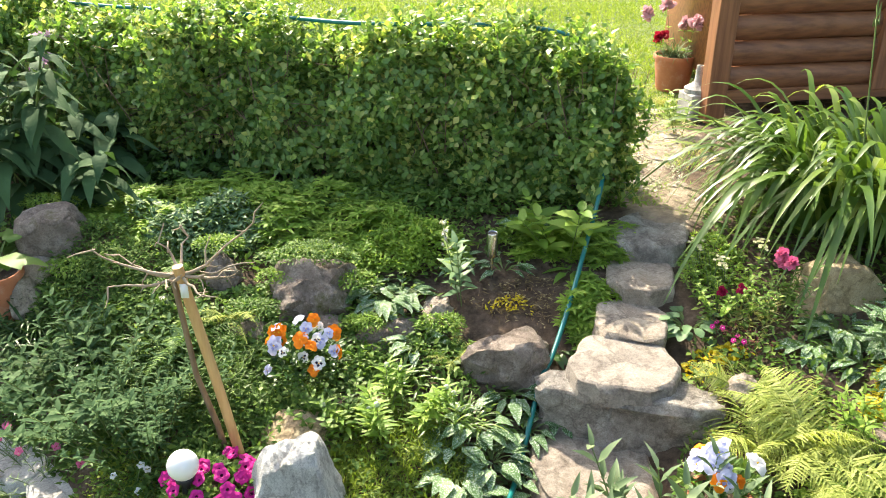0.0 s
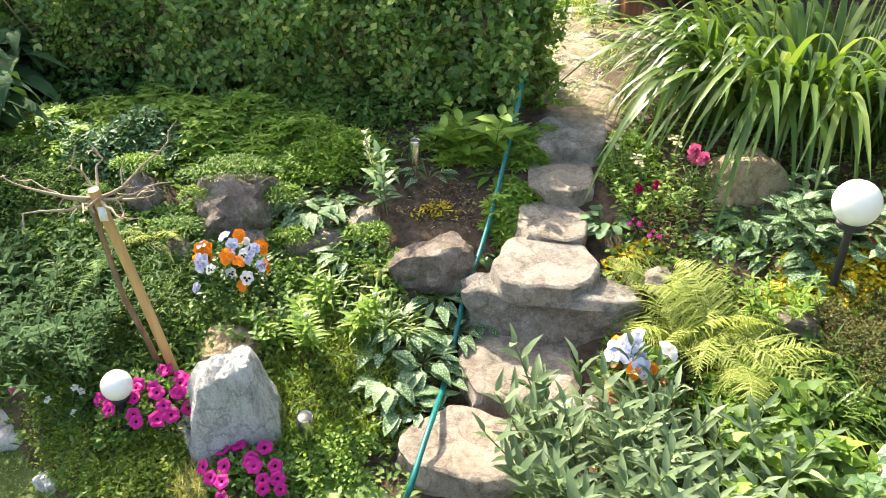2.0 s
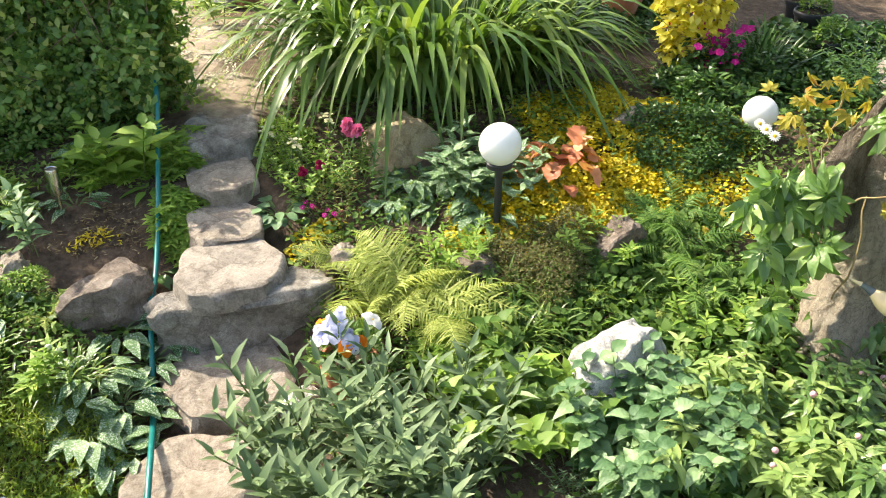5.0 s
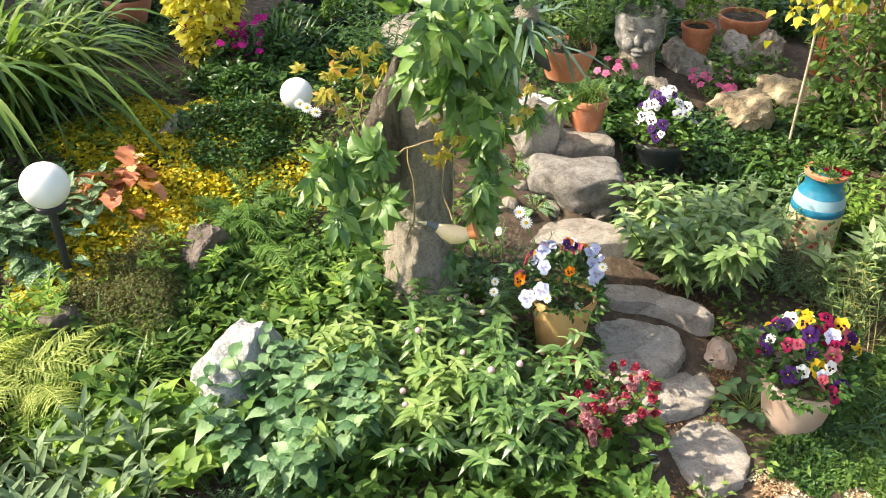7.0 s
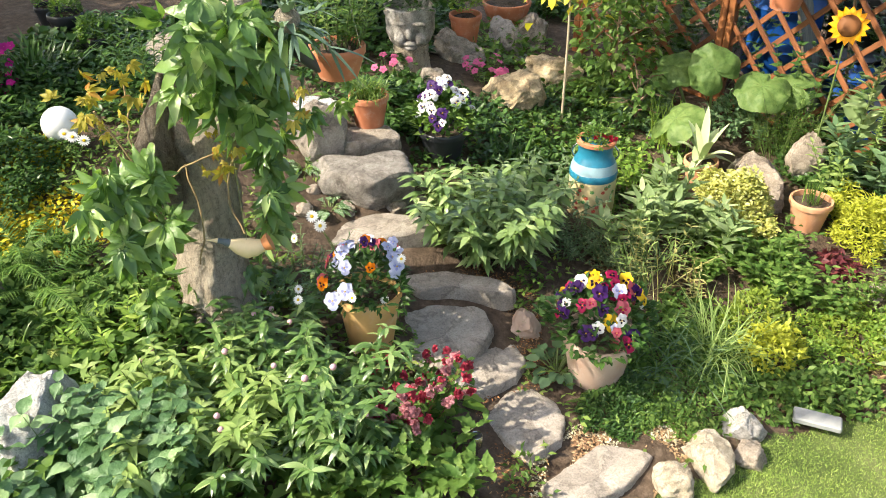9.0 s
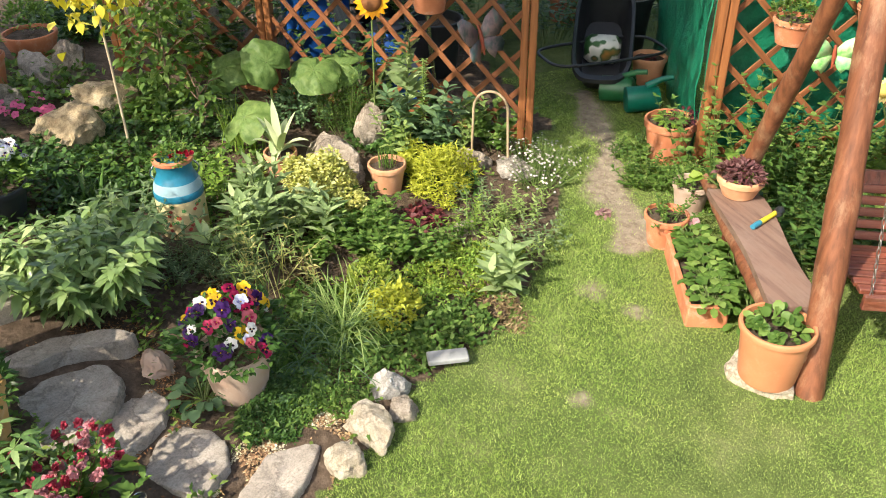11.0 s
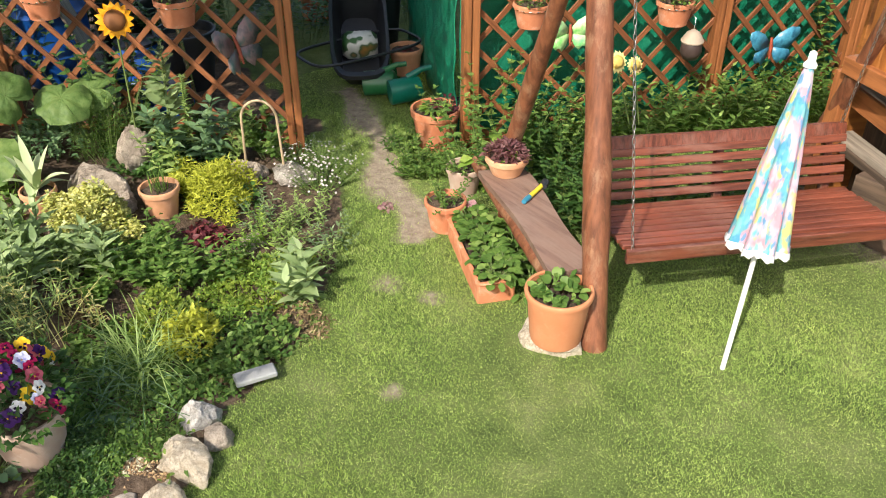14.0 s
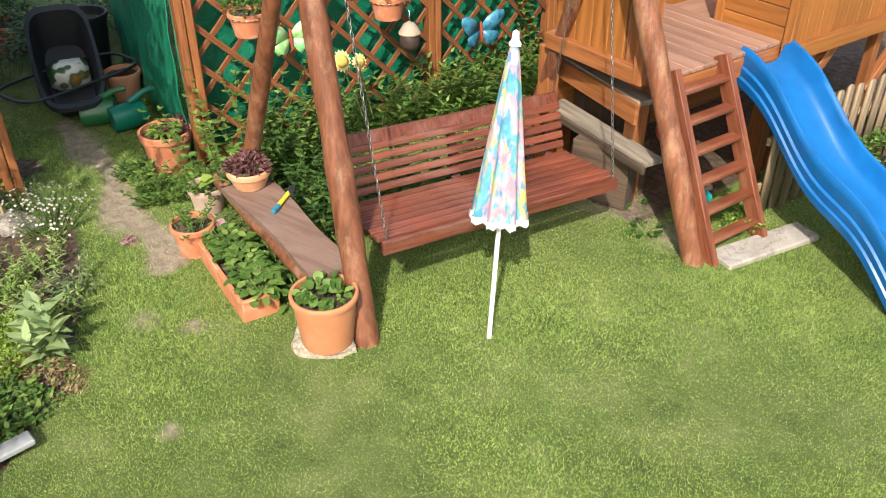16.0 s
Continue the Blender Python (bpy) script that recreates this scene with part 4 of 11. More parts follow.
def pansies(parent, r, n, rx, ry, h, z0, kinds, size=0.032, face=(-0.3, 0.1, 0.6)):
    """Pansy blossoms over a dome, turned outwards and up."""
    size, n = size * 0.95, int(n * 0.95)
    for i in range(n):
        th, q = r.uniform(0, 2 * np.pi), math.sqrt(r.random()) * 0.97
        p = (rx * q * math.cos(th), ry * q * math.sin(th), z0 + h * math.sqrt(1 - 0.85 * q * q) * r.uniform(0.78, 1.12))
        nn = np.array((math.cos(th) * q, math.sin(th) * q, 0.5)) + np.array(face) + r.normal(0, 0.38, 3)
        bloom(parent, bloom_mesh(*kinds[int(r.integers(len(kinds)))]), p, nn, size * r.uniform(0.65, 1.2), r)


P_BLUE = ("pansy", PALE_BLUE, BLUE, YELLOW)
P_PURPLE = ("pansy", PURPLE, BLACK, YELLOW)
P_WHITE = ("pansy", WHITE, BLACK, YELLOW)
P_ORANGE = ("pansy", ORANGE, ORANGE, YELLOW)
P_YELLOW = ("pansy", YELLOW, BLACK, YELLOW)
P_RED = ("pansy", CRIMSON, BLACK, YELLOW)
P_PINK = ("pansy", ROSE, CRIMSON, YELLOW)

# leaf colours
L_MID = leaf_mat("leaf_mid", (0.058, 0.122, 0.028), (0.13, 0.21, 0.055), (0.23, 0.31, 0.1))
L_DARK = leaf_mat("leaf_dark", (0.025, 0.06, 0.018), (0.055, 0.11, 0.03), (0.09, 0.16, 0.045), 0.25, 0.35)
L_LIME = leaf_mat("leaf_lime", (0.12, 0.21, 0.04), (0.22, 0.32, 0.07), (0.32, 0.4, 0.1))
L_SPRING = leaf_mat("leaf_spring", (0.136, 0.23, 0.0425), (0.246, 0.357, 0.0723), (0.34, 0.425, 0.111), 0.45)
L_YELLOW = leaf_mat("leaf_yellow", (0.36, 0.25, 0.012), (0.56, 0.43, 0.025), (0.66, 0.56, 0.09), 0.3)
L_GREY = leaf_mat("leaf_grey", (0.085, 0.13, 0.07), (0.16, 0.215, 0.125), (0.26, 0.31, 0.2), 0.25, 0.6)
L_BLUE = leaf_mat("leaf_blue", (0.07, 0.13, 0.075), (0.14, 0.22, 0.12), (0.2, 0.28, 0.17), 0.25, 0.5)
L_SPOT = leaf_mat("leaf_spotted", (0.06, 0.125, 0.05), (0.105, 0.18, 0.075), (0.14, 0.22, 0.1), 0.25, 0.5, spot=((0.34, 0.42, 0.32), 170))
L_FERN = leaf_mat("leaf_fern", (0.19, 0.23, 0.06), (0.34, 0.37, 0.12), (0.44, 0.45, 0.19), 0.35, 0.6, 0.2)
L_FERN2 = leaf_mat("leaf_fern_dark", (0.06, 0.13, 0.03), (0.12, 0.21, 0.05), (0.17, 0.27, 0.07))
L_STRAP = leaf_mat("leaf_strap", (0.05, 0.105, 0.022), (0.125, 0.195, 0.045), (0.26, 0.31, 0.1), 0.4, 0.36, 0.55)
L_MOSS = leaf_mat("leaf_moss", (0.1, 0.15, 0.025), (0.2, 0.26, 0.04), (0.3, 0.33, 0.08))
L_PALE = leaf_mat("leaf_pale", (0.18, 0.26, 0.09), (0.28, 0.36, 0.14), (0.36, 0.43, 0.2))
L_ORANGE = leaf_mat("leaf_orange", (0.42, 0.13, 0.08), (0.55, 0.24, 0.14), (0.6, 0.36, 0.24), 0.3)
L_BROWN = leaf_mat("leaf_brown", (0.06, 0.045, 0.02), (0.11, 0.1, 0.035), (0.1, 0.15, 0.045), 0.2)
L_RED = leaf_mat("leaf_red", (0.05, 0.012, 0.02), (0.14, 0.03, 0.045), (0.22, 0.06, 0.07))
L_HAY = leaf_mat("leaf_hay", (0.3, 0.27, 0.1), (0.45, 0.4, 0.2), (0.5, 0.48, 0.28))
L_CREEPER = leaf_mat("leaf_creeper", (0.06, 0.13, 0.035), (0.16, 0.26, 0.075), (0.34, 0.42, 0.17), 0.4, 0.33, 0.7, rib=0.5)
CLAY = terracotta_mat("terracotta", (0.4, 0.13, 0.06), (0.56, 0.22, 0.11))
CLAY_ORANGE = terracotta_mat("orange_pot", (0.45, 0.17, 0.075), (0.5, 0.21, 0.1), (0.52, 0.26, 0.15))
CLAY_PALE = terracotta_mat("terracotta_pale", (0.5, 0.24, 0.12), (0.62, 0.33, 0.19), (0.68, 0.5, 0.38))
CLAY_WHITE = terracotta_mat("terracotta_weathered", (0.36, 0.24, 0.18), (0.46, 0.36, 0.29), (0.6, 0.54, 0.48))
CLAY_YELLOW = terracotta_mat("terracotta_yellow", (0.5, 0.29, 0.1), (0.62, 0.4, 0.16))
SOIL = stone_mat("potting_soil", (0.03, 0.02, 0.013), (0.08, 0.055, 0.035), (0.16, 0.11, 0.08), 25.0)
BLACK_PLASTIC = plain_mat("black_plastic", (0.02, 0.022, 0.026), 0.45, var=0.3)
STEEL = plain_mat("steel", (0.55, 0.55, 0.53), 0.25, 1.0, 0.15)
GLOBE = plain_mat("opal_globe", (0.82, 0.82, 0.8), 0.3, var=0.03, trans=0.15)


def pot(loc, d, h, mat, label, taper=0.72, rim=0.035, bowl=False, group="flower pots", name="flower_pot", soil=0.85, lip=1.0, tilt=(0, 0), category="flower pot"):
    """A clay pot with a thick rim, hollow, filled with soil."""
    base = thing(name, loc, label, category, group)
    base.rotation_euler = (radians(tilt[0]), radians(tilt[1]), 0)
    R = d / 2
    b = R * taper
    if bowl:
        out = [(b * 0.6, 0), (b * 0.95, 0.02 * h), (R * 0.82, 0.35 * h), (R * 0.93, 0.65 * h), (R * 0.95, h - rim)]
    else:
        out = [(b * 0.96, 0), (b, 0.02), (R * 0.93, h - rim)]
    g = lathe(Geo(), [(0, 0.004)] + out + [(R * 0.94, h - rim)], 36)
    part("body", g, mat, base, smooth=40)
    t = 0.07 * R + 0.004
    g = lathe(Geo(), [(R * 0.92, h - rim), (R * lip, h - rim), (R * 1.01 * lip, h - rim * 0.4), (R * lip, h - 0.004), (R * 0.97, h), (R - t, h - 0.002), (R - t - 0.002, h - rim * 0.6), (R * 0.86, h * soil - 0.02)], 36)
    part("rim", g, mat, base, smooth=40)
    g = Geo()
    r = rgen(int(d * 1000))
    rs, ns = [0.02, 0.4, 0.75, 0.98], 20
    ang = np.arange(ns) * 2 * np.pi / ns
    V = np.concatenate([np.stack([R * 0.89 * q * np.cos(ang), R * 0.89 * q * np.sin(ang), h * soil + r.normal(0, 0.006, ns)], -1) for q in rs])
    g.quads(V, [(i * ns + j, i * ns + (j + 1) % ns, i * ns + ns + (j + 1) % ns, i * ns + ns + j) for i in range(3) for j in range(ns)])
    part("soil", g, SOIL, base, smooth=False)
    return base


def up(p, dz):
    return (p[0], p[1], p[2] + dz)


def globe_lamp(foot, centre, rad, label):
    foot, centre = Vector(foot), Vector(centre)
    base = thing("globe_lamp", foot, label, "garden lamp", "globe lamps")
    c = centre - foot
    bm = bmesh.new()
    bmesh.ops.create_uvsphere(bm, u_segments=32, v_segments=20, radius=rad)
    bm.transform(Matrix.Translation(c))
    part("globe", Geo().bm(bm), GLOBE, base, "white opal globe")
    g = lathe(Geo(), [(rad * 0.35, c.z - rad * 1.15), (rad * 0.62, c.z - rad * 1.12), (rad * 0.62, c.z - rad * 0.92), (rad * 0.5, c.z - rad * 0.8)], 20)
    for x in g.v:
        x[:, :2] += (c.x, c.y)
    part("collar", g, BLACK_PLASTIC, base, smooth=40)
    part("pole", tube(Geo(), [(0, 0, -0.05), (c.x, c.y, c.z - rad * 1.1)], 0.018, 10), BLACK_PLASTIC, base)
    return base


def solar_light(foot, h, label, rad=0.03):
    base = thing("solar_light", foot, label, "garden light", "solar garden lights")
    part("stake", tube(Geo(), [(0, 0, -0.05), (0, 0, h * 0.55)], rad * 0.35, 8), STEEL, base)
    part("cylinder", lathe(Geo(), [(rad * 0.9, h * 0.5), (rad, h * 0.55), (rad, h * 0.97), (rad * 0.9, h), (rad * 0.8, h - 0.004)], 18), STEEL, base, smooth=40)
    part("solar_cap", lathe(Geo(), [(rad * 0.85, h - 0.004), (rad * 0.5, h), (0, h + 0.002)], 18), BLACK_PLASTIC, base, smooth=40)
    return base

# ---- swing, trellis, play house ----
RED_WOOD = wood_mat("red_brown_wood", (0.05, 0.014, 0.009), (0.19, 0.055, 0.032), 0.4, 2, 7.0, 0.7, wear=(0.2, 0.1, 0.075), rand=0.22)
LOG = wood_mat("log_wood", (0.09, 0.03, 0.015), (0.23, 0.085, 0.042), 0.5, 2, 4.5, 0.9, wear=(0.34, 0.2, 0.12), rand=0.1)
ORANGE_WOOD = wood_mat("orange_wood", (0.16, 0.055, 0.018), (0.31, 0.115, 0.04), 0.5, 2, 6.0, 0.2, rand=0.15)
LATTICE = wood_mat("lattice_wood", (0.1, 0.032, 0.011), (0.22, 0.08, 0.03), 0.6, 2, 6.0, 0.2, rand=0.2)

SW_L, SW_R = Vector((2.31, -2.73, 0.475)), Vector((1.68, -4.11, 0.43))
SW_U = (SW_R - SW_L).normalized()
SW_N = Vector((-SW_U.y, SW_U.x, 0)).normalized()   # towards the back
if SW_N.x < 0:
    SW_N = -SW_N


def log(parent, a, b, r0, r1, name="leg", bend=0.03, seed=0, mat=LOG, sides=14):
    a, b = np.array(a, float), np.array(b, float)
    k = np.linspace(0, 1, 16)
    r = rgen(seed)
    pts = a + np.outer(k, b - a) + np.outer(np.sin(k * math.pi), r.normal(0, bend, 3))
    rad = np.interp(k, [0, 1], [r0, r1]) * (1 + 0.05 * np.sin(k * 17 + seed) + 0.03 * r.normal(size=16))
    return part(name, tube(Geo(), pts, rad, sides), mat, parent)


def trellis(a, b, height, label, low=0.08):
    a, b = Vector(a), Vector(b)
    base = thing("trellis", a, label, "trellis", "garden trellises")
    d = b - a
    ln = Vector((d.x, d.y, 0)).length
    u = Vector((d.x, d.y, 0)).normalized()
    n = Vector((-u.y, u.x, 0))
    o = Vector((0, 0, 0))
    beam_part("rail", o + u * 0.04 + Vector((0, 0, height - 0.03)), u * (ln - 0.04) + Vector((0, 0, height - 0.03)), 0.045, 0.045, ORANGE_WOOD, base)
    beam_part("rail", o + u * 0.04 + Vector((0, 0, low + 0.02)), u * (ln - 0.04) + Vector((0, 0, low + 0.02)), 0.045, 0.045, ORANGE_WOOD, base)
    H = height - low
    step = 0.27
    for sgn in (1, -1):
        k = -H
        while k < ln:
            x0, z0, x1, z1 = k, 0.0, k + H, H
            if x0 < 0:
                z0, x0 = -x0, 0.0
            if x1 > ln:
                z1, x1 = H - (x1 - ln), ln
            if x1 - x0 > 0.05:
                p0, p1 = (x0, z0), (x1, z1)
                if sgn < 0:
                    p0, p1 = (ln - x0, z0), (ln - x1, z1)
                q = [u * p[0] + Vector((0, 0, low + p[1])) + n * (0.008 * sgn) for p in (p0, p1)]
                beam_part("slat", q[0], q[1], 0.038, 0.014, LATTICE, base, up=n, bevel=0.002)
            k += step
    return base


def fence_post(p, h, w=0.11):
    g = Geo()
    for s in (-1, 1):
        g.bm(box_bm(w * 0.47, w, h, 0.006, Matrix.Translation((s * w * 0.26, 0, h / 2))))
    return solid("trellis_post", g, ORANGE_WOOD, "square orange-brown stained trellis post", "post", "posts of the trellis", smooth=35, loc=p, rz=math.atan2(SW_U.y, SW_U.x))


POSTS = [Vector((5.1, -2.34, 0)), Vector((4.34, -3.31, 0)), Vector((3.77, -5.17, 0)), Vector((3.40, -6.37, 0))]
for p in POSTS:
    fence_post(p, 1.95)
trellis(POSTS[1], POSTS[2], 1.85, "brown diamond lattice trellis in front of green netting")
trellis(POSTS[2], POSTS[3], 1.85, "brown diamond lattice trellis behind the swing")
TR1 = Vector((6.6, -0.8, 0.0))
TR0 = Vector((7.2, 0.3, 0.1))
fence_post(TR1, 1.95)
fence_post(TR0, 1.95)
trellis(POSTS[0], TR1, 1.85, "weathered orange-brown lattice trellis with garden ornaments")
trellis(TR1, TR0, 1.85, "pale lattice trellis overgrown by shrubs")



STEEL_CHAIN = plain_mat("zinc_chain", (0.3, 0.3, 0.3), 0.45, 1.0, 0.3)


def chain(parent, a, b):
    """Oval links, each turned a quarter against the next."""
    a, b = np.array(a, float), np.array(b, float)
    ln = np.linalg.norm(b - a)
    d = (b - a) / ln
    s = unit(np.cross(d, (0.3, 1, 0.1)))
    t = np.cross(d, s)
    n = int(ln / 0.034)
    g = Geo()
    k = np.linspace(0, 2 * np.pi, 9)
    for i in range(n):
        c = a + d * (i + 0.5) * ln / n
        side = s if i % 2 else t
        pts = c + np.outer(np.cos(k) * 0.021, d) + np.outer(np.sin(k) * 0.0075, side)
        tube(g, pts, 0.0026, 5, cap=False)
    return part("chain", g, STEEL_CHAIN, parent)


def swing():
    base = thing("garden_swing", (2.28, -2.54, 0), "log-framed garden swing with red-brown slatted bench on chains", "swing")
    o = Vector((2.28, -2.54, 0))
    apex = [Vector((2.74, -2.75, 2.15)), Vector((1.979, -4.255, 2.127))]
    feet = [Vector((2.28, -2.54, -0.03)), Vector((1.18, -4.22, -0.03))]
    back = [Vector((3.8, -3.12, -0.03)), Vector((2.8, -4.9, -0.03))]
    for k in range(2):
        top = apex[k] + (apex[k] - feet[k]).normalized() * 0.12
        log(base, feet[k] - o, top - o, 0.071, 0.057, "front_leg", 0.012, 3 + k)
        top = apex[k] + (apex[k] - back[k]).normalized() * 0.12
        log(base, back[k] - o, top - o, 0.052, 0.045, "back_leg", 0.02, 7 + k)
    u = (apex[1] - apex[0]).normalized()
    log(base, apex[0] - u * 0.3 - o, apex[1] + u * 0.3 - o, 0.07, 0.07, "top_beam", 0.015, 12)
    m = (feet[0] + back[0]) / 2
    a, b = feet[0].lerp(apex[0], 0.12), back[0].lerp(apex[0], 0.12)
    ext = (a - b).normalized()
    off = Vector((0.11, 0.09, 0))
    log(base, a + ext * 0.16 - o + off, b - ext * 0.1 - o + off, 0.055, 0.05, "cross_bar", 0.01, 14)
    z = Vector((0, 0, 1))
    ln = (SW_R - SW_L).length
    body = part("bench", Geo().bm(box_bm(0.02, 0.02, 0.02)), RED_WOOD, base)
    body.location = SW_L - o + SW_N * 0.3 + SW_U * ln / 2 - z * 0.04
    f = SW_L - SW_N * 0.0
    loc = body.location

    def rel(p):
        return p - o - loc

    beam_part("front_rail", rel(f - z * 0.02), rel(f + SW_U * ln - z * 0.02), 0.03, 0.075, RED_WOOD, body, up=z)
    for i in range(7):
        q = f + SW_N * (0.055 + i * 0.07) + z * (0.012 - 0.008 * i)
        beam_part("seat_slat", rel(q - SW_U * 0.01), rel(q + SW_U * (ln + 0.01)), 0.026, 0.048, RED_WOOD, body, up=SW_N)
    for x in (0.06, 0.5, 0.94):
        q = f + SW_U * (ln * x)
        beam_part("bearer", rel(q + SW_N * 0.0 - z * 0.03), rel(q + SW_N * 0.56 - z * 0.08), 0.045, 0.07, RED_WOOD, body, up=z)
        beam_part("upright", rel(q + SW_N * 0.54 - z * 0.08), rel(q + SW_N * 0.64 + z * 0.3), 0.05, 0.04, RED_WOOD, body, up=SW_N)
    lean = (SW_N * 0.3 + z).normalized()
    for i in range(6):
        q = f + SW_N * (0.52 + i * 0.017) + z * (0.02 + i * 0.056)
        if i < 5:
            beam_part("back_slat", rel(q), rel(q + SW_U * ln), 0.022, 0.043, RED_WOOD, body, up=lean)
    g = Geo()
    k = np.linspace(0, 1, 26)
    V = []
    for t in k:
        h = 0.002 * math.sin(t * 9 + 0.6)
        c = q + SW_U * (ln * t) - z * 0.035
        for dn in (-0.011, 0.011):
            V += [rel(c + SW_N * dn), rel(c + SW_N * dn + lean * (0.06 + h))]
    Q = []
    for j in range(25):
        b0 = j * 4
        Q += [(b0, b0 + 4, b0 + 5, b0 + 1), (b0 + 2, b0 + 3, b0 + 7, b0 + 6), (b0 + 1, b0 + 5, b0 + 7, b0 + 3), (b0, b0 + 2, b0 + 6, b0 + 4)]
    Q += [(0, 1, 3, 2), (100, 102, 103, 101)]
    part("top_board", g.quads(V, Q), RED_WOOD, body, smooth=40)
    for x, k in ((0.02, 0), (0.98, 1)):
        e = apex[0].lerp(apex[1], 0.08 if k == 0 else 0.97)
        p = f + SW_U * (ln * x)
        chain(base, p - o, e + SW_N * -0.05 - o)
        p = f + SW_N * 0.62 + SW_U * (ln * x) + z * 0.31
        chain(base, p - o, e + SW_N * 0.05 - o)


swing()


def side_plank():
    a, b = Vector((3.5, -2.92, 0.36)), Vector((2.46, -2.52, 0.36))
    d = (b - a).normalized()
    s = Vector((-d.y, d.x, 0))
    V, n = [], 14
    for i in range(n + 1):
        t = i / n
        c = a.lerp(b, t)
        w0 = 0.13 + 0.012 * math.sin(t * 7)
        w1 = 0.14 + 0.015 * math.sin(t * 5 + 2) - 0.03 * t
        for h in (-0.02, 0.018):
            V += [c + s * w0 + Vector((0, 0, h)), c - s * w1 + Vector((0, 0, h))]
    V = [v - b for v in V]
    Q = []
    for i in range(n):
        k = i * 4
        Q += [(k, k + 4, k + 5, k + 1), (k + 2, k + 3, k + 7, k + 6), (k, k + 2, k + 6, k + 4), (k + 1, k + 5, k + 7, k + 3)]
    Q += [(0, 1, 3, 2), (n * 4, n * 4 + 2, n * 4 + 3, n * 4 + 1)]
    base = thing("plank_bench", b, "weathered brown plank lying along the swing frame", "bench")
    part("board", Geo().quads(V, Q), wood_mat("weathered_plank", (0.08, 0.045, 0.033), (0.17, 0.105, 0.08), 0.7, 0, 3.5, 0.4, wear=(0.22, 0.15, 0.12)), base, smooth=35)
    for t in (0.1, 0.88):
        c = a.lerp(b, t) - b
        beam_part("support", c + Vector((0, 0, -0.36)), c + Vector((0, 0, -0.02)), 0.08, 0.08, RED_WOOD, base)
    return base


side_plank()


def parasol():
    foot, tip = Vector((1.78, -2.92, -0.04)), Vector((1.9, -3.25, 1.48))
    base = thing("parasol", foot, "closed pastel beach parasol stuck in the lawn", "parasol")
    m, nt, p = node_mat("parasol_cloth")
    c = ramp(nt, noise_tex(nt, 7, 3, 0.5), [(0.4, (0.48, 0.2, 0.24)), (0.6, (0.42, 0.33, 0.4))])
    for k, (sc, lo, tint) in enumerate(((12, 0.55, (0.42, 0.41, 0.45)), (13.5, 0.5, (0.01, 0.27, 0.33)), (17, 0.58, (0.42, 0.38, 0.1)), (21, 0.57, (0.04, 0.2, 0.36)), (19, 0.6, (0.14, 0.38, 0.36)))):
        w = ramp(nt, noise_tex(nt, sc, 2, 0.5, "Object", (1.3, 1.1 + 0.2 * k, 0.62)), [(lo - 0.02, (0, 0, 0)), (lo + 0.07, (0.85, 0.85, 0.85))])
        c = mixed(nt, w, c, tint)
    nt.links.new(c, p.inputs["Base Color"])
    p.inputs["Roughness"].default_value = 0.8
    bumped(nt, p, noise_tex(nt, 25, 4, 0.6), 0.3, 0.01)
    ax = (tip - foot)
    q = ax.normalized().to_track_quat("Z", "Y")
    L = ax.length
    white = plain_mat("white_enamel", (0.8, 0.8, 0.78), 0.35)
    ob = part("pole", tube(Geo(), [(0, 0, 0), (0, 0, L - 0.02)], 0.0125, 12), white, base, smooth=50)
    g = Geo()
    seg = 48
    ang = np.arange(seg) * 2 * np.pi / seg
    rows = []
    for t in np.linspace(0, 1, 14):
        z = L * 0.985 - t * L * 0.535
        rad = 0.018 + 0.105 * t ** 0.85
        fold = 1 + 0.22 * t * np.cos(ang * 8 + 1.2 * t) + 0.05 * np.cos(ang * 3)
        rows.append(np.stack([rad * fold * np.cos(ang), rad * fold * np.sin(ang), np.full(seg, z)], -1))
    n = len(rows)
    Qs = [(i * seg + j, i * seg + (j + 1) % seg, i * seg + seg + (j + 1) % seg, i * seg + seg + j) for i in range(n - 1) for j in range(seg)]
    g.quads(np.concatenate(rows), Qs)
    cloth = part("canopy", g, m, base, "pastel patterned cloth folded round the pole")
    hem = Geo()
    low = rows[-1]
    a = low * (1.03, 1.03, 1) + (0, 0, 0.012)
    b = low * (1.06, 1.06, 1) - np.stack([0 * ang, 0 * ang, 0.022 + 0.007 * np.cos(ang * 24)], -1)
    hem.quads(np.concatenate([a, b]), [(j, (j + 1) % seg, seg + (j + 1) % seg, seg + j) for j in range(seg)])
    part("frill", hem, plain_mat("white_cloth", (0.62, 0.62, 0.62), 0.8), cloth, "white scalloped frill")
    cap = part("cap", lathe(Geo(), [(0.028, L - 0.035), (0.03, L - 0.02), (0.018, L - 0.005), (0.016, L + 0.03), (0, L + 0.04)], 20), white, base, smooth=50)
    ring = part("clamp", lathe(Geo(), [(0.014, L * 0.41), (0.022, L * 0.412), (0.022, L * 0.435), (0.014, L * 0.44)], 16), white, base, smooth=50)
    for x in (ob, cloth, cap, ring):
        x.rotation_mode = "QUATERNION"
        x.rotation_quaternion = q


parasol()

# ---- play house with ladder and slide ----
HW, HV = Vector((-0.33, -0.944, 0)), Vector((0.944, -0.33, 0))


def at_house(s, v, z):
    return HW * s + HV * v + Vector((0, 0, z))


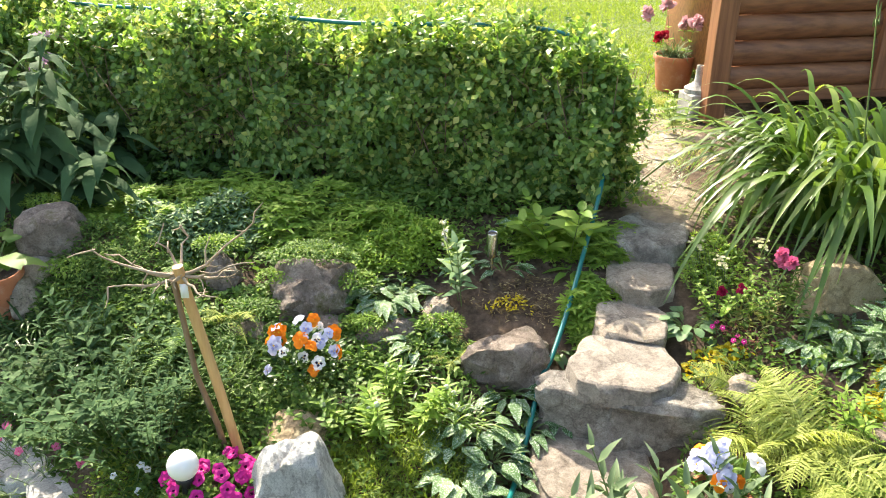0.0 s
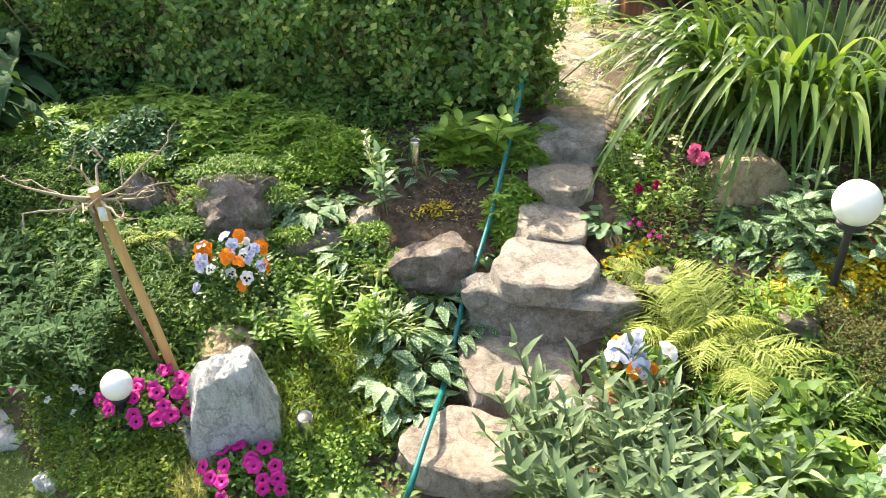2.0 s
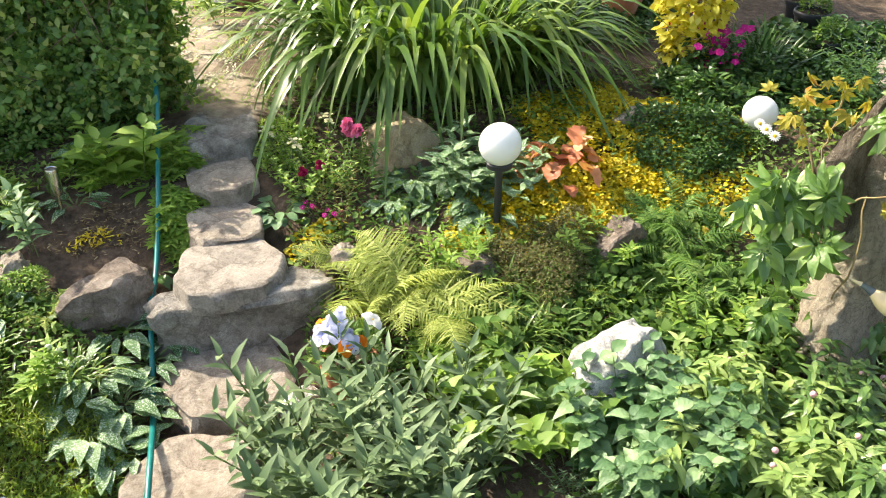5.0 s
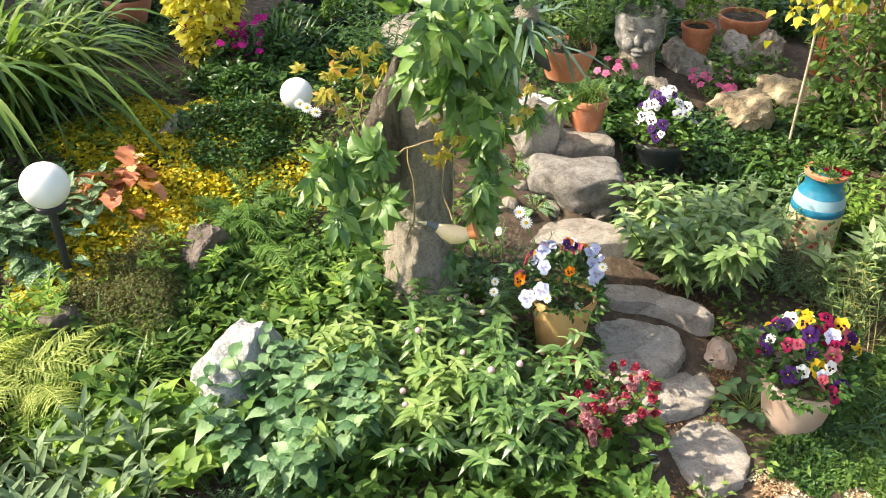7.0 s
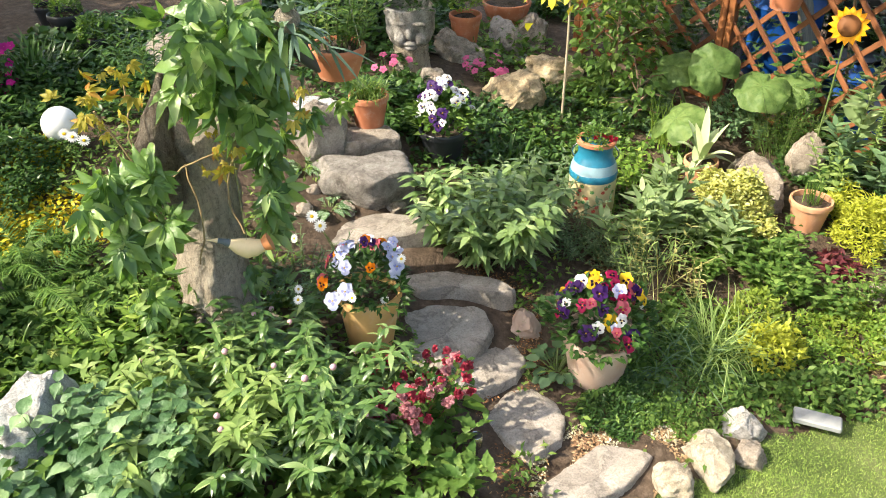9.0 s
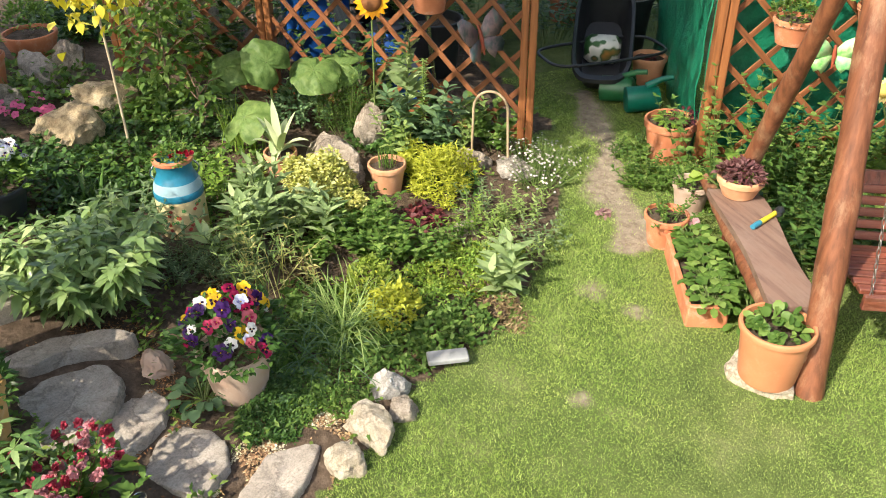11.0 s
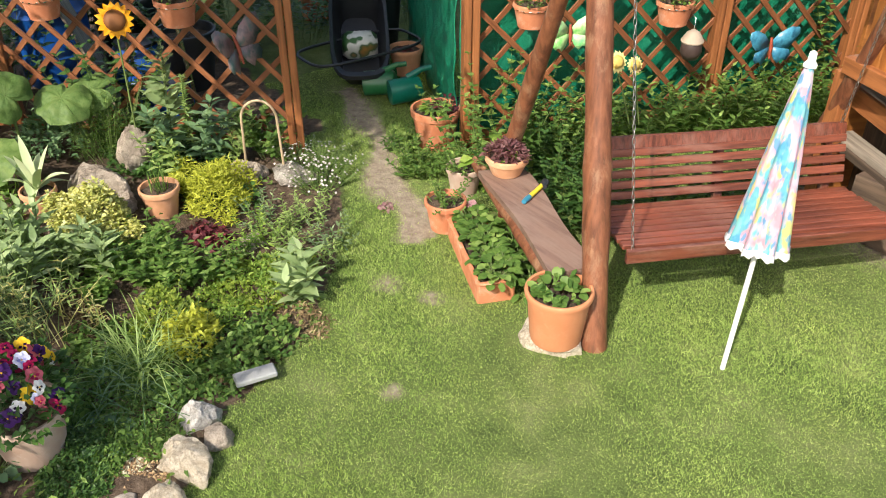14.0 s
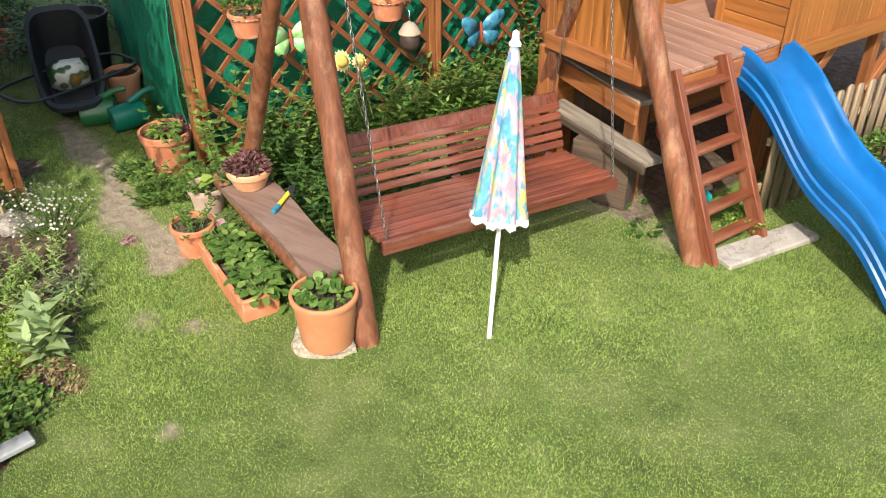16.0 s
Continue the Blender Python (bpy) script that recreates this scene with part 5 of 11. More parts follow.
AMBER = wood_mat("amber_boards", (0.18, 0.062, 0.015), (0.31, 0.12, 0.03), 0.45, 2, 3.5, 0.2, rand=0.12)
DECK = wood_mat("deck_boards", (0.15, 0.08, 0.055), (0.28, 0.16, 0.115), 0.6, 2, 4.0, 0.2, rand=0.15)
GREY_WOOD = wood_mat("grey_wood", (0.11, 0.09, 0.07), (0.25, 0.21, 0.165), 0.8, 2, 5.0, 0.3, rand=0.2)
PICKET = wood_mat("picket_wood", (0.12, 0.085, 0.05), (0.29, 0.215, 0.135), 0.75, 2, 5.0, 0.3, rand=0.25)
CANE = wood_mat("cane_wood", (0.26, 0.19, 0.11), (0.45, 0.34, 0.22), 0.7, 2, 5.0, 0.2)
# darkened wood for parts below the deck: the shade is in the colour
SHADED_WOOD = wood_mat("dark_wood", (0.035, 0.022, 0.015), (0.09, 0.06, 0.04), 0.8, 2, 5.0, 0.3, rand=0.2)
LADDER = wood_mat("ladder_wood", (0.075, 0.02, 0.01), (0.19, 0.06, 0.03), 0.38, 2, 5.0, 0.4, wear=(0.24, 0.1, 0.055), rand=0.15)


def play_house():
    o = at_house(3.6, 3.0, 0)
    base = thing("play_house", o, "amber wooden play house on a raised deck", "play house")

    def bp(name, a, b, w, h, mat, upv=(0, 0, 1), parent=base, label=""):
        return beam_part(name, Vector(a) - o, Vector(b) - o, w, h, mat, parent, label, up=upv)

    for i in range(9):
        s = 3.64 + i * 0.118
        bp("deck_board", at_house(s, 2.93, 0.985), at_house(s, 3.9, 0.985), 0.112, 0.028, DECK)
    bp("deck_beam", at_house(3.58, 2.96, 0.9), at_house(4.66, 2.96, 0.9), 0.05, 0.13, ORANGE_WOOD)
    for s, v in ((3.78, 3.25), (4.7, 2.98), (3.62, 3.9), (6.9, 2.98)):
        bp("post", at_house(s, v, -0.02), at_house(s, v, 0.9), 0.1, 0.1, ORANGE_WOOD, HV)
    bp("corner_post", at_house(3.57, 3.06, 0.93), at_house(3.57, 3.06, 2.5), 0.12, 0.07, ORANGE_WOOD, HV)
    bp("corner_post", at_house(3.6, 3.18, 0.93), at_house(3.6, 3.18, 2.5), 0.06, 0.07, ORANGE_WOOD, HV)
    # wall beside the swing: upright boards on a sill
    for i in range(4):
        v = 3.3 + i * 0.135
        bp("wall_board", at_house(3.58, v, 0.98), at_house(3.58, v, 2.4), 0.022, 0.13, AMBER, HV)
    bp("sill", at_house(3.55, 3.08, 0.97), at_house(3.55, 3.85, 0.97), 0.06, 0.1, ORANGE_WOOD)
    bp("shelf_board", at_house(3.66, 3.08, 0.78), at_house(3.82, 4.0, 0.78), 0.13, 0.035, GREY_WOOD)
    bp("shelf_edge", at_house(3.585, 3.08, 0.72), at_house(3.745, 4.0, 0.72), 0.03, 0.13, ORANGE_WOOD)
    bp("shelf_board", at_house(3.63, 2.94, 0.45), at_house(3.75, 3.95, 0.45), 0.14, 0.035, GREY_WOOD)
    bp("shelf_edge", at_house(3.55, 2.94, 0.42), at_house(3.67, 3.95, 0.42), 0.025, 0.05, SHADED_WOOD)
    for i in range(4):
        v = 3.35 + i * 0.17
        bp("under_board", at_house(3.92, v, 0.0), at_house(3.92, v, 0.93), 0.02, 0.17, SHADED_WOOD, HV)
    # front wall above the slide
    for i in range(16):
        s = 4.75 + i * 0.14
        bp("wall_board", at_house(s, 2.9, 0.9), at_house(s, 2.9, 2.4), 0.135, 0.024, AMBER, HV)
    bp("sill", at_house(4.68, 2.86, 0.93), at_house(7.0, 2.86, 0.93), 0.05, 0.1, AMBER)
    bp("corner_trim", at_house(4.66, 2.89, 0.9), at_house(4.66, 2.89, 2.4), 0.05, 0.06, AMBER, HV)
    for i in range(6):
        z = 1.02 + i * 0.115
        bp("wall_board", at_house(4.66, 2.93, z), at_house(4.66, 3.4, z), 0.022, 0.11, AMBER)
    bp("door_trim", at_house(4.66, 3.42, 0.98), at_house(4.66, 3.42, 2.2), 0.05, 0.06, AMBER, HV)
    for i in range(6):
        z = 1.02 + i * 0.115
        bp("wall_board", at_house(4.0, 3.95, z), at_house(4.2, 4.05, z), 0.022, 0.11, AMBER)
    for s in (4.9, 5.9):
        bp("brace", at_house(s, 2.98, 0.35), at_house(s + 0.4, 2.94, 0.9), 0.06, 0.07, ORANGE_WOOD)
        bp("post", at_house(s, 3.0, -0.02), at_house(s, 3.0, 0.9), 0.07, 0.07, ORANGE_WOOD, HV)
    bp("floor", at_house(4.7, 3.4, 0.94), at_house(7.0, 3.4, 0.94), 1.0, 0.04, DECK)
    bp("back_wall", at_house(3.75, 4.0, 1.2), at_house(7.0, 4.0, 1.2), 0.03, 2.4, AMBER)
    lad = thing("ladder", at_house(3.65, 2.45, 0), "red-brown wooden ladder leading up to the play house", "ladder")
    lo = at_house(3.65, 2.45, 0)
    for s in (0.0, 0.46):
        beam_part("stile", at_house(3.65 + s, 2.43, -0.02) - lo, at_house(3.65 + s * 0.93, 2.93, 1.03) - lo, 0.045, 0.1, LADDER, lad, up=HV)
    for i in range(6):
        t = 0.13 + i * 0.152
        p = at_house(3.65, 2.43, -0.02).lerp(at_house(3.65, 2.93, 1.03), t)
        beam_part("rung", p + HW * 0.01 - lo, p + HW * 0.45 - lo, 0.075, 0.03, LADDER, lad)


play_house()


def slide():
    T, D, S = Vector((1.37, -4.99, 0.99)), Vector((-0.855, 0.518, 0)), Vector((-0.518, -0.855, 0))
    base = thing("slide", T + D * 1.9 + S * 0.24 - Vector((0, 0, 1.0)), "glossy blue plastic wave slide beside the ladder", "slide")
    o = base.location.copy()
    half = [(0.235, -0.2), (0.24, -0.15), (0.225, -0.14), (0.232, -0.09), (0.215, -0.08), (0.222, -0.02), (0.225, 0.015), (0.21, 0.032), (0.19, 0.028), (0.175, 0.0), (0.16, -0.07), (0.12, -0.105), (0.0, -0.11)]
    prof = [(0.24 - a, h) for a, h in half] + [(0.24 + a, h) for a, h in half[-2::-1]] + [(0.46, -0.2), (0.44, -0.14), (0.36, -0.125), (0.12, -0.125), (0.04, -0.14), (0.02, -0.2)]
    k = np.linspace(-0.04, 2.05, 44)
    V = []
    for t in k:
        z = -0.52 * t + 0.04 * math.sin(t * 7.0) if t > 0 else 0.0
        z = max(z, -0.83 - 0.02 * t)
        c = T + D * t + Vector((0, 0, z))
        V += [c + S * (a * 0.84 + 0.03) + Vector((0, 0, h)) - o for a, h in prof]
    m = len(prof)
    q = [(i * m + j, i * m + (j + 1) % m, i * m + m + (j + 1) % m, i * m + m + j) for i in range(len(k) - 1) for j in range(m)]
    blue = plain_mat("blue_plastic", (0.004, 0.125, 0.38), 0.3, var=0.35, scale=4, spec=0.4, bump=0.05)
    part("chute", Geo().quads(V, q), blue, base, smooth=50)
    g = Geo()
    for a in (0.06, 0.42):
        tube(g, [T + D * 1.9 + S * a - o + Vector((0, 0, -0.98)), T + D * 1.86 + S * a - o + Vector((0, 0, -0.95))], 0.02, 8)
    part("foot", g, blue, base)


slide()
PAVING = stone_mat("paving_concrete", (0.24, 0.215, 0.185), (0.34, 0.31, 0.27), (0.42, 0.39, 0.35), 9.0, bump=0.3)
solid("paving_slab", Geo().bm(box_bm(0.72, 0.19, 0.05, 0.008, Matrix.Translation((0, 0, 0.01)))), PAVING, "pale concrete paving slab at the ladder foot", "slab", smooth=35, loc=(0.894, -4.606, 0), rz=-2.05)


def picket_fence(a, b, h, label):
    a, b = Vector(a), Vector(b)
    base = thing("picket_fence", a, label, "fence", "picket fences")
    d = b - a
    n = int(d.length / 0.105)
    u = d.normalized()
    nn = Vector((-u.y, u.x, 0))
    g = Geo()
    w, t = 0.07, 0.016
    top = [(math.cos(k) * w / 2, h - w / 2 + math.sin(k) * w / 2) for k in np.linspace(0, math.pi, 7)]
    out = [(w / 2, 0)] + top + [(-w / 2, 0)]
    m = len(out)
    V = [(x, s * t / 2, z) for s in (-1, 1) for x, z in out]
    F = [(0, j, j + 1) for j in range(1, m - 1)] + [(m, m + j + 1, m + j) for j in range(1, m - 1)]
    for j in range(m):
        F += [(j, m + j, m + (j + 1) % m), (j, m + (j + 1) % m, (j + 1) % m)]
    me = Geo().add(V, F).mesh("picket", PICKET, False)
    for i in range(n):
        ob = new("picket", me)
        ob.parent = base
        ob.location = u * (0.05 + i * d.length / n) + Vector((0, 0, 0.02 + 0.01 * math.sin(i * 2.3)))
        ob.rotation_euler = (0, 0.02 * math.sin(i * 5.1), math.atan2(u.y, u.x))
    for z in (h * 0.28, h * 0.72):
        beam_part("rail", nn * 0.022 + Vector((0, 0, z)), d + nn * 0.022 + Vector((0, 0, z)), 0.025, 0.055, PICKET, base, up=(0, 0, 1))


picket_fence((1.06, -4.92, 0), (0.25, -6.9, 0), 0.72, "weathered round-topped picket fence beside the slide")
picket_fence((0.25, -6.9, 0), (-0.9, -6.4, 0), 0.72, "weathered round-topped picket fence behind the slide")
toy = [plain_mat("toy_red", (0.5, 0.03, 0.05), 0.35), plain_mat("toy_white", (0.75, 0.75, 0.75), 0.4), plain_mat("toy_teal", (0.02, 0.4, 0.42), 0.4)]
g = Geo()
for p, rr, k in (((0, 0, 0.1), 0.1, 0), ((0.02, 0.02, 0.17), 0.05, 1)):
    bm = bmesh.new()
    bmesh.ops.create_uvsphere(bm, u_segments=20, v_segments=12, radius=rr)
    bm.transform(Matrix.Translation(p))
    g.bm(bm, k)
solid("toy_helmet", g, toy[:2], "red and white toy under the play house", "toy", loc=at_house(3.95, 3.1, 0.42))
beam_part("crate_board", (0, 0, 0), (0.4, 0, 0), 0.3, 0.4, SHADED_WOOD, thing("crate", at_house(3.8, 3.2, 0.21), "dark wooden crate under the deck", "crate"))
solid("toy_bucket", lathe(Geo(), [(0, 0), (0.07, 0), (0.1, 0.16), (0.11, 0.17), (0.095, 0.16), (0.065, 0.01)], 20), toy[2], "turquoise toy bucket under the deck", "toy", smooth=40, loc=at_house(3.95, 2.85, 0.0))

# ---- bank left of the stairs ----
HOSE = plain_mat("green_hose", (0.0, 0.16, 0.15), 0.35, var=0.25, scale=40)
hose_pts = [(-2.852, 6.158, 1.680), (-2.136, 5.854, 1.680), (-1.452, 5.593, 1.705), (-0.888, 5.26, 1.725), (-0.463, 5.06, 1.725), (0.126, 5.1, 1.725), (0.664, 5.04, 1.71), (0.926, 5.082, 1.580), (1.034, 5.163, 1.350), (0.960, 4.695, 1.178), (0.861, 4.338, 0.959), (0.750, 4.053, 0.772), (0.644, 3.768, 0.596), (0.527, 3.483, 0.448), (0.474, 3.376, 0.449), (0.398, 3.144, 0.324), (0.330, 2.930, 0.204), (0.242, 2.586, 0.300), (0.191, 2.443, 0.280), (0.126, 2.268, 0.220), (0.112, 2.373, 0.080), (0.017, 2.179, 0.020)]


def hose():
    cu = bpy.data.curves.new("garden_hose", "CURVE")
    cu.dimensions, cu.bevel_depth, cu.bevel_resolution, cu.resolution_u = "3D", 0.0125, 3, 10
    sp = cu.splines.new("NURBS")
    sp.points.add(len(hose_pts) - 1)
    for q, p in zip(sp.points, hose_pts):
        q.co = (*p, 1)
    sp.use_endpoint_u, sp.order_u = True, 3
    cu.materials.append(HOSE)
    return tagged(new("garden_hose", cu), "long dark green garden hose draped over hedge and steps", "hose")


hose()

# stones of the bank
solid("boulder", block_geo(31, 0.34, 0.28, 0.34, 0.1, 0.45), MOSSY, "rounded brown-grey boulder in the bank", "stone", smooth=28, loc=up((-2.073, 4.177, 0.741), 0.19), rz=0.35)
stone("boulder", up((-2.060, 3.991, 0.651), 0.00), (0.20, 0.18, 0.17), 50, GREY, "small grey boulder in the bank", 32)
stone("boulder", up((-2.123, 3.898, 0.567), 0.00), (0.26, 0.21, 0.19), 80, GREY, "flat grey boulder beside a clay pot", 33)
stone("boulder", up((-0.651, 3.859, 0.542), 0.02), (0.44, 0.3, 0.4), 10, MOSSY, "mossy brown boulder set in the bank", 34, cuts=16, rough=0.26)
stone("boulder", up((-1.139, 3.986, 0.605), 0.01), (0.22, 0.20, 0.3), 60, MOSSY, "grey boulder among green ferns", 35, cuts=16, rough=0.26)
stone("boulder", up((-0.26, 3.66, 0.478), -0.03), (0.46, 0.22, 0.2), 15, MOSSY, "low mossy brown boulder below lungwort", 36, cuts=16, rough=0.26)
stone("boulder", up((-0.021, 3.806, 0.523), 0.00), (0.20, 0.18, 0.15), 70, GREY, "small grey boulder beside woodruff", 37, cuts=16, rough=0.26)
stone("boulder", (0.33, 3.5, 0.4), (0.46, 0.36, 0.4), 30, MOSSY, "large dark mossy boulder beside the stairs", 38, cuts=16, rough=0.26)
stone("boulder", up((-0.588, 3.671, 0.486), 0.00), (0.21, 0.20, 0.15), 30, MOSSY, "mossy boulder beside the pansies", 39)
stone("boulder", up((-0.926, 3.661, 0.492), 0.00), (0.20, 0.20, 0.13), 10, MOSSY, "small dark boulder under the ferns", 40)
stone("boulder", up((-0.621, 3.105, 0.303), 0.00), (0.33, 0.21, 0.19), -5, OCHRE, "pale sandy stone behind a quartz rock", 41)
solid("quartz_rock", block_geo(46, 0.52, 0.48, 0.58, 0.13, 0.3, 5, 0.5, 11, 0.8), QUARTZ, "tall blocky white and grey quartz rock", "stone", smooth=28, loc=up((-0.563, 2.718, 0.182), 0.36), rz=0.5)
LAWN_STONE = stone_mat("lawn_stone", (0.34, 0.33, 0.31), (0.52, 0.5, 0.47), (0.68, 0.66, 0.62), 5.0, bump=0.5)
for i, (p, s) in enumerate((((-2.144, 3.382, 0.020), 0.24), ((-1.944, 3.239, 0.020), 0.26), ((-1.739, 3.055, 0.010), 0.22), ((-1.738, 3.147, 0.010), 0.16), ((-1.586, 2.963, 0.000), 0.2), ((-1.329, 2.648, 0.000), 0.1), ((-1.301, 2.731, 0.000), 0.09))):
    solid("edging_stone", block_geo(50 + i, s * 1.35, s * 1.05, 0.1, 0.05, 0.22), LAWN_STONE, "flat pale stone edging the lawn", "stone", "stones edging the lawn", smooth=30, loc=up(p, 0.06), rz=0.5 + 0.7 * i)

# low growth hanging over the boulders' tops
for i, (q, rx, top, m) in enumerate((((-0.663, 3.971, 0.581), 0.24, 0.19, L_MID), ((-0.786, 3.885, 0.554), 0.14, 0.12, L_LIME), ((-0.464, 3.904, 0.551), 0.14, 0.1, L_LIME), ((-1.153, 4.069, 0.636), 0.13, 0.14, L_LIME), ((-0.905, 3.713, 0.510), 0.16, 0.08, L_MID), ((-2.153, 4.383, 0.747), 0.16, 0.13, L_LIME), ((-0.361, 3.678, 0.482), 0.12, 0.05, L_LIME), ((0.009, 3.677, 0.483), 0.12, 0.05, L_LIME), ((-1.906, 3.959, 0.652), 0.14, 0.04, L_LIME))):
    g, r = Geo(), rgen(480 + i)
    dome(g, r, rx, rx * 0.55, 0.07, int(5200 * rx), 0.02, 0.009, LANCE, up=0.3, droop=0.4)
    solid("saxifrage", g, m, "cushion of fine green leaves over a boulder", "ground cover", kind="stuff", loc=on_ground(q, top - 0.02))
# low growth
L_UNDER = leaf_mat("leaf_under", (0.045, 0.09, 0.025), (0.09, 0.15, 0.045), (0.17, 0.23, 0.07), 0.35, 0.7, 0.12)
cover("ground_cover", "bright green woodruff below the hedge", (-0.672, 4.503, 0.748), 0.62, 0.42, 0.18, 760, 0.065, 0.022, L_SPRING, 61, LANCE, whorl=7)
cover("ground_cover", "bright green woodruff below the hedge", (-1.656, 4.568, 0.752), 0.5, 0.35, 0.16, 520, 0.065, 0.022, L_SPRING, 62, LANCE, whorl=7)
cover("ground_cover", "fresh green woodruff below the hedge", (-1.192, 4.684, 0.756), 0.55, 0.35, 0.16, 560, 0.065, 0.022, L_SPRING, 77, LANCE, whorl=7)
cover("ground_cover", "blue-green low spurge", (-1.297, 4.348, 0.730), 0.4, 0.24, 0.2, 2600, 0.05, 0.018, L_BLUE, 63, LANCE)
cover("ground_cover", "fine light green bedstraw cushion", (-1.700, 3.958, 0.653), 0.42, 0.34, 0.16, 6000, 0.035, 0.01, L_UNDER, 64, DIAMOND)
cover("ground_cover", "low green saxifrage cushion on a stone", (-0.765, 4.207, 0.655), 0.38, 0.12, 0.06, 2600, 0.022, 0.008, L_MID, 65, DIAMOND)
cover("ground_cover", "feathery bright green foliage", (-0.149, 4.209, 0.645), 0.3, 0.2, 0.26, 3800, 0.04, 0.016, L_SPRING, 66, DIAMOND)
cover("ground_cover", "lime green woodruff tufts", (-0.463, 4.287, 0.675), 0.22, 0.16, 0.14, 260, 0.05, 0.017, L_SPRING, 67, LANCE, whorl=7)
cover("ground_cover", "mixed green seedlings on the bank", (-0.856, 3.770, 0.526), 0.5, 0.22, 0.08, 2200, 0.035, 0.022, L_MID, 68)
cover("ground_cover", "clover-like green ground cover", (-0.877, 3.353, 0.397), 0.55, 0.34, 0.07, 7000, 0.028, 0.02, L_MID, 69)
cover("ground_cover", "green ground cover on the bank", (-1.144, 3.217, 0.364), 0.45, 0.42, 0.1, 5000, 0.04, 0.018, L_UNDER, 70)
cover("ground_cover", "soft green small-leaved carpet", (-1.691, 3.474, 0.444), 0.6, 0.5, 0.12, 5200, 0.045, 0.02, L_UNDER, 71)
cover("ground_cover", "grassy green carpet beside a quartz rock", (-0.209, 2.867, 0.225), 0.4, 0.35, 0.09, 7000, 0.05, 0.007, L_MOSS, 72, DIAMOND, up=1.2)
cover("ground_cover", "yellow-green moss-like cushion", (-0.921, 2.456, 0.105), 0.26, 0.22, 0.14, 6000, 0.025, 0.012, L_MOSS, 73, DIAMOND)
cover("ground_cover", "dry grassy tuft beside petunias", (-0.703, 2.440, 0.090), 0.12, 0.12, 0.13, 1600, 0.07, 0.004, L_HAY, 74, DIAMOND, up=1.5)
cover("ground_cover", "bright green succulent carpet beside petunias", (-0.286, 2.535, 0.120), 0.3, 0.2, 0.1, 3200, 0.025, 0.014, L_LIME, 75)
cover("ground_cover", "green stonecrop along the lawn edge", (-1.264, 2.729, 0.187), 0.25, 0.35, 0.06, 4200, 0.02, 0.011, L_MOSS, 76)
cover("ground_cover", "dark green leaves at the foot of the hedge", (-0.229, 4.668, 0.765), 1.1, 0.25, 0.16, 3000, 0.05, 0.03, L_MID, 78)
cover("ground_cover", "low green growth below the boulders", (-0.407, 3.537, 0.438), 0.7, 0.2, 0.07, 3200, 0.03, 0.018, L_MID, 79)


def rosette_plant(name, label, loc, seed, n, L, W, mat, prof=OVATE, rise=0.6, droop=0.5, stalk=0.0, category="plant", group="", fold=0.2, zup=-0.01):
    return plant(name, label, loc, seed, lambda lg, sg, r: rosette(lg, r, n, L, W, prof, rise, droop, sg=sg, stalk=stalk, fold=fold), mat, category=category, group=group, up=zup, split=n if n <= 30 and L >= 0.1 else 0)


def stem_bush(name, label, loc, seed, n, spread, h, per, L, W, mat, prof=LANCE, k=2, category="plant", stemm=None, **kw):
    return plant(name, label, loc, seed, lambda lg, sg, r: stems(lg, sg, r, n, spread, h, per, L, W, prof, k=k, **kw), mat, stemm, category=category)


# lungworts with silver spots
for i, (p, n, L) in enumerate((((0.317, 3.316), 16, 0.13), ((0.159, 3.120), 18, 0.14), ((0.391, 3.166), 14, 0.12), ((0.222, 2.985), 20, 0.14), ((0.075, 2.880), 18, 0.14), ((0.305, 2.915), 14, 0.12), ((0.115, 2.764), 18, 0.13), ((0.423, 3.007), 10, 0.10), ((0.059, 3.018), 16, 0.13), ((0.510, 3.235), 10, 0.10), ((0.220, 2.771), 12, 0.12), ((-0.286, 3.86), 24, 0.16), ((-0.196, 3.893), 14, 0.13), ((-0.1, 3.565), 14, 0.12), ((-0.369, 3.926), 10, 0.12), ((0.104, 4.098), 10, 0.09), ((0.334, 4.064), 12, 0.10), ((0.464, 4.404), 12, 0.11))):
    rosette_plant("lungwort", "lungwort with silver-spotted pointed green leaves", p, 100 + i, int(n * 1.2), L * 0.95, L * 0.5, L_SPOT, OVATE, 0.6, 0.4, 0.07, group="lungworts", zup=0.02)

# big-leaved plants beside the hedge
L_COMFREY = leaf_mat("leaf_comfrey", (0.03, 0.066, 0.032), (0.055, 0.105, 0.05), (0.085, 0.14, 0.07), 0.25, 0.75, 0.15, rib=0.6)
stem_bush("comfrey", "broad dark-leaved comfrey with big drooping leaves", (-2.175, 4.717, 0.748), 120, 15, 0.3, 0.5, 6, 0.27, 0.135, L_COMFREY, BROAD, droop=0.9, rise=0.15, rad=0.007)
b, tips, r = stem_bush("comfrey", "tall grey-green comfrey with faded flower clusters", (-2.544, 4.794, 0.749), 121, 12, 0.34, 0.95, 8, 0.24, 0.11, L_COMFREY, BROAD, droop=0.85, rise=0.2, rad=0.007)
for t, d in tips[:6]:
    for q in range(9):
        bloom(b, bloom_mesh("bell", LILAC, PALE_PINK), t + r.normal(0, 0.03, 3), d + r.normal(0, 0.5, 3), 0.02, r)
rosette_plant("hosta", "dark green plantain lily under the hedge", (-1.011, 4.984, 0.760), 122, 18, 0.16, 0.085, L_DARK, OVATE, 0.7, 0.5, 0.06)
rosette_plant("hosta", "dark broad-leaved seedling under the hedge", (-0.562, 5.027, 0.763), 123, 10, 0.12, 0.06, L_DARK, OVATE, 0.7, 0.5, 0.06)
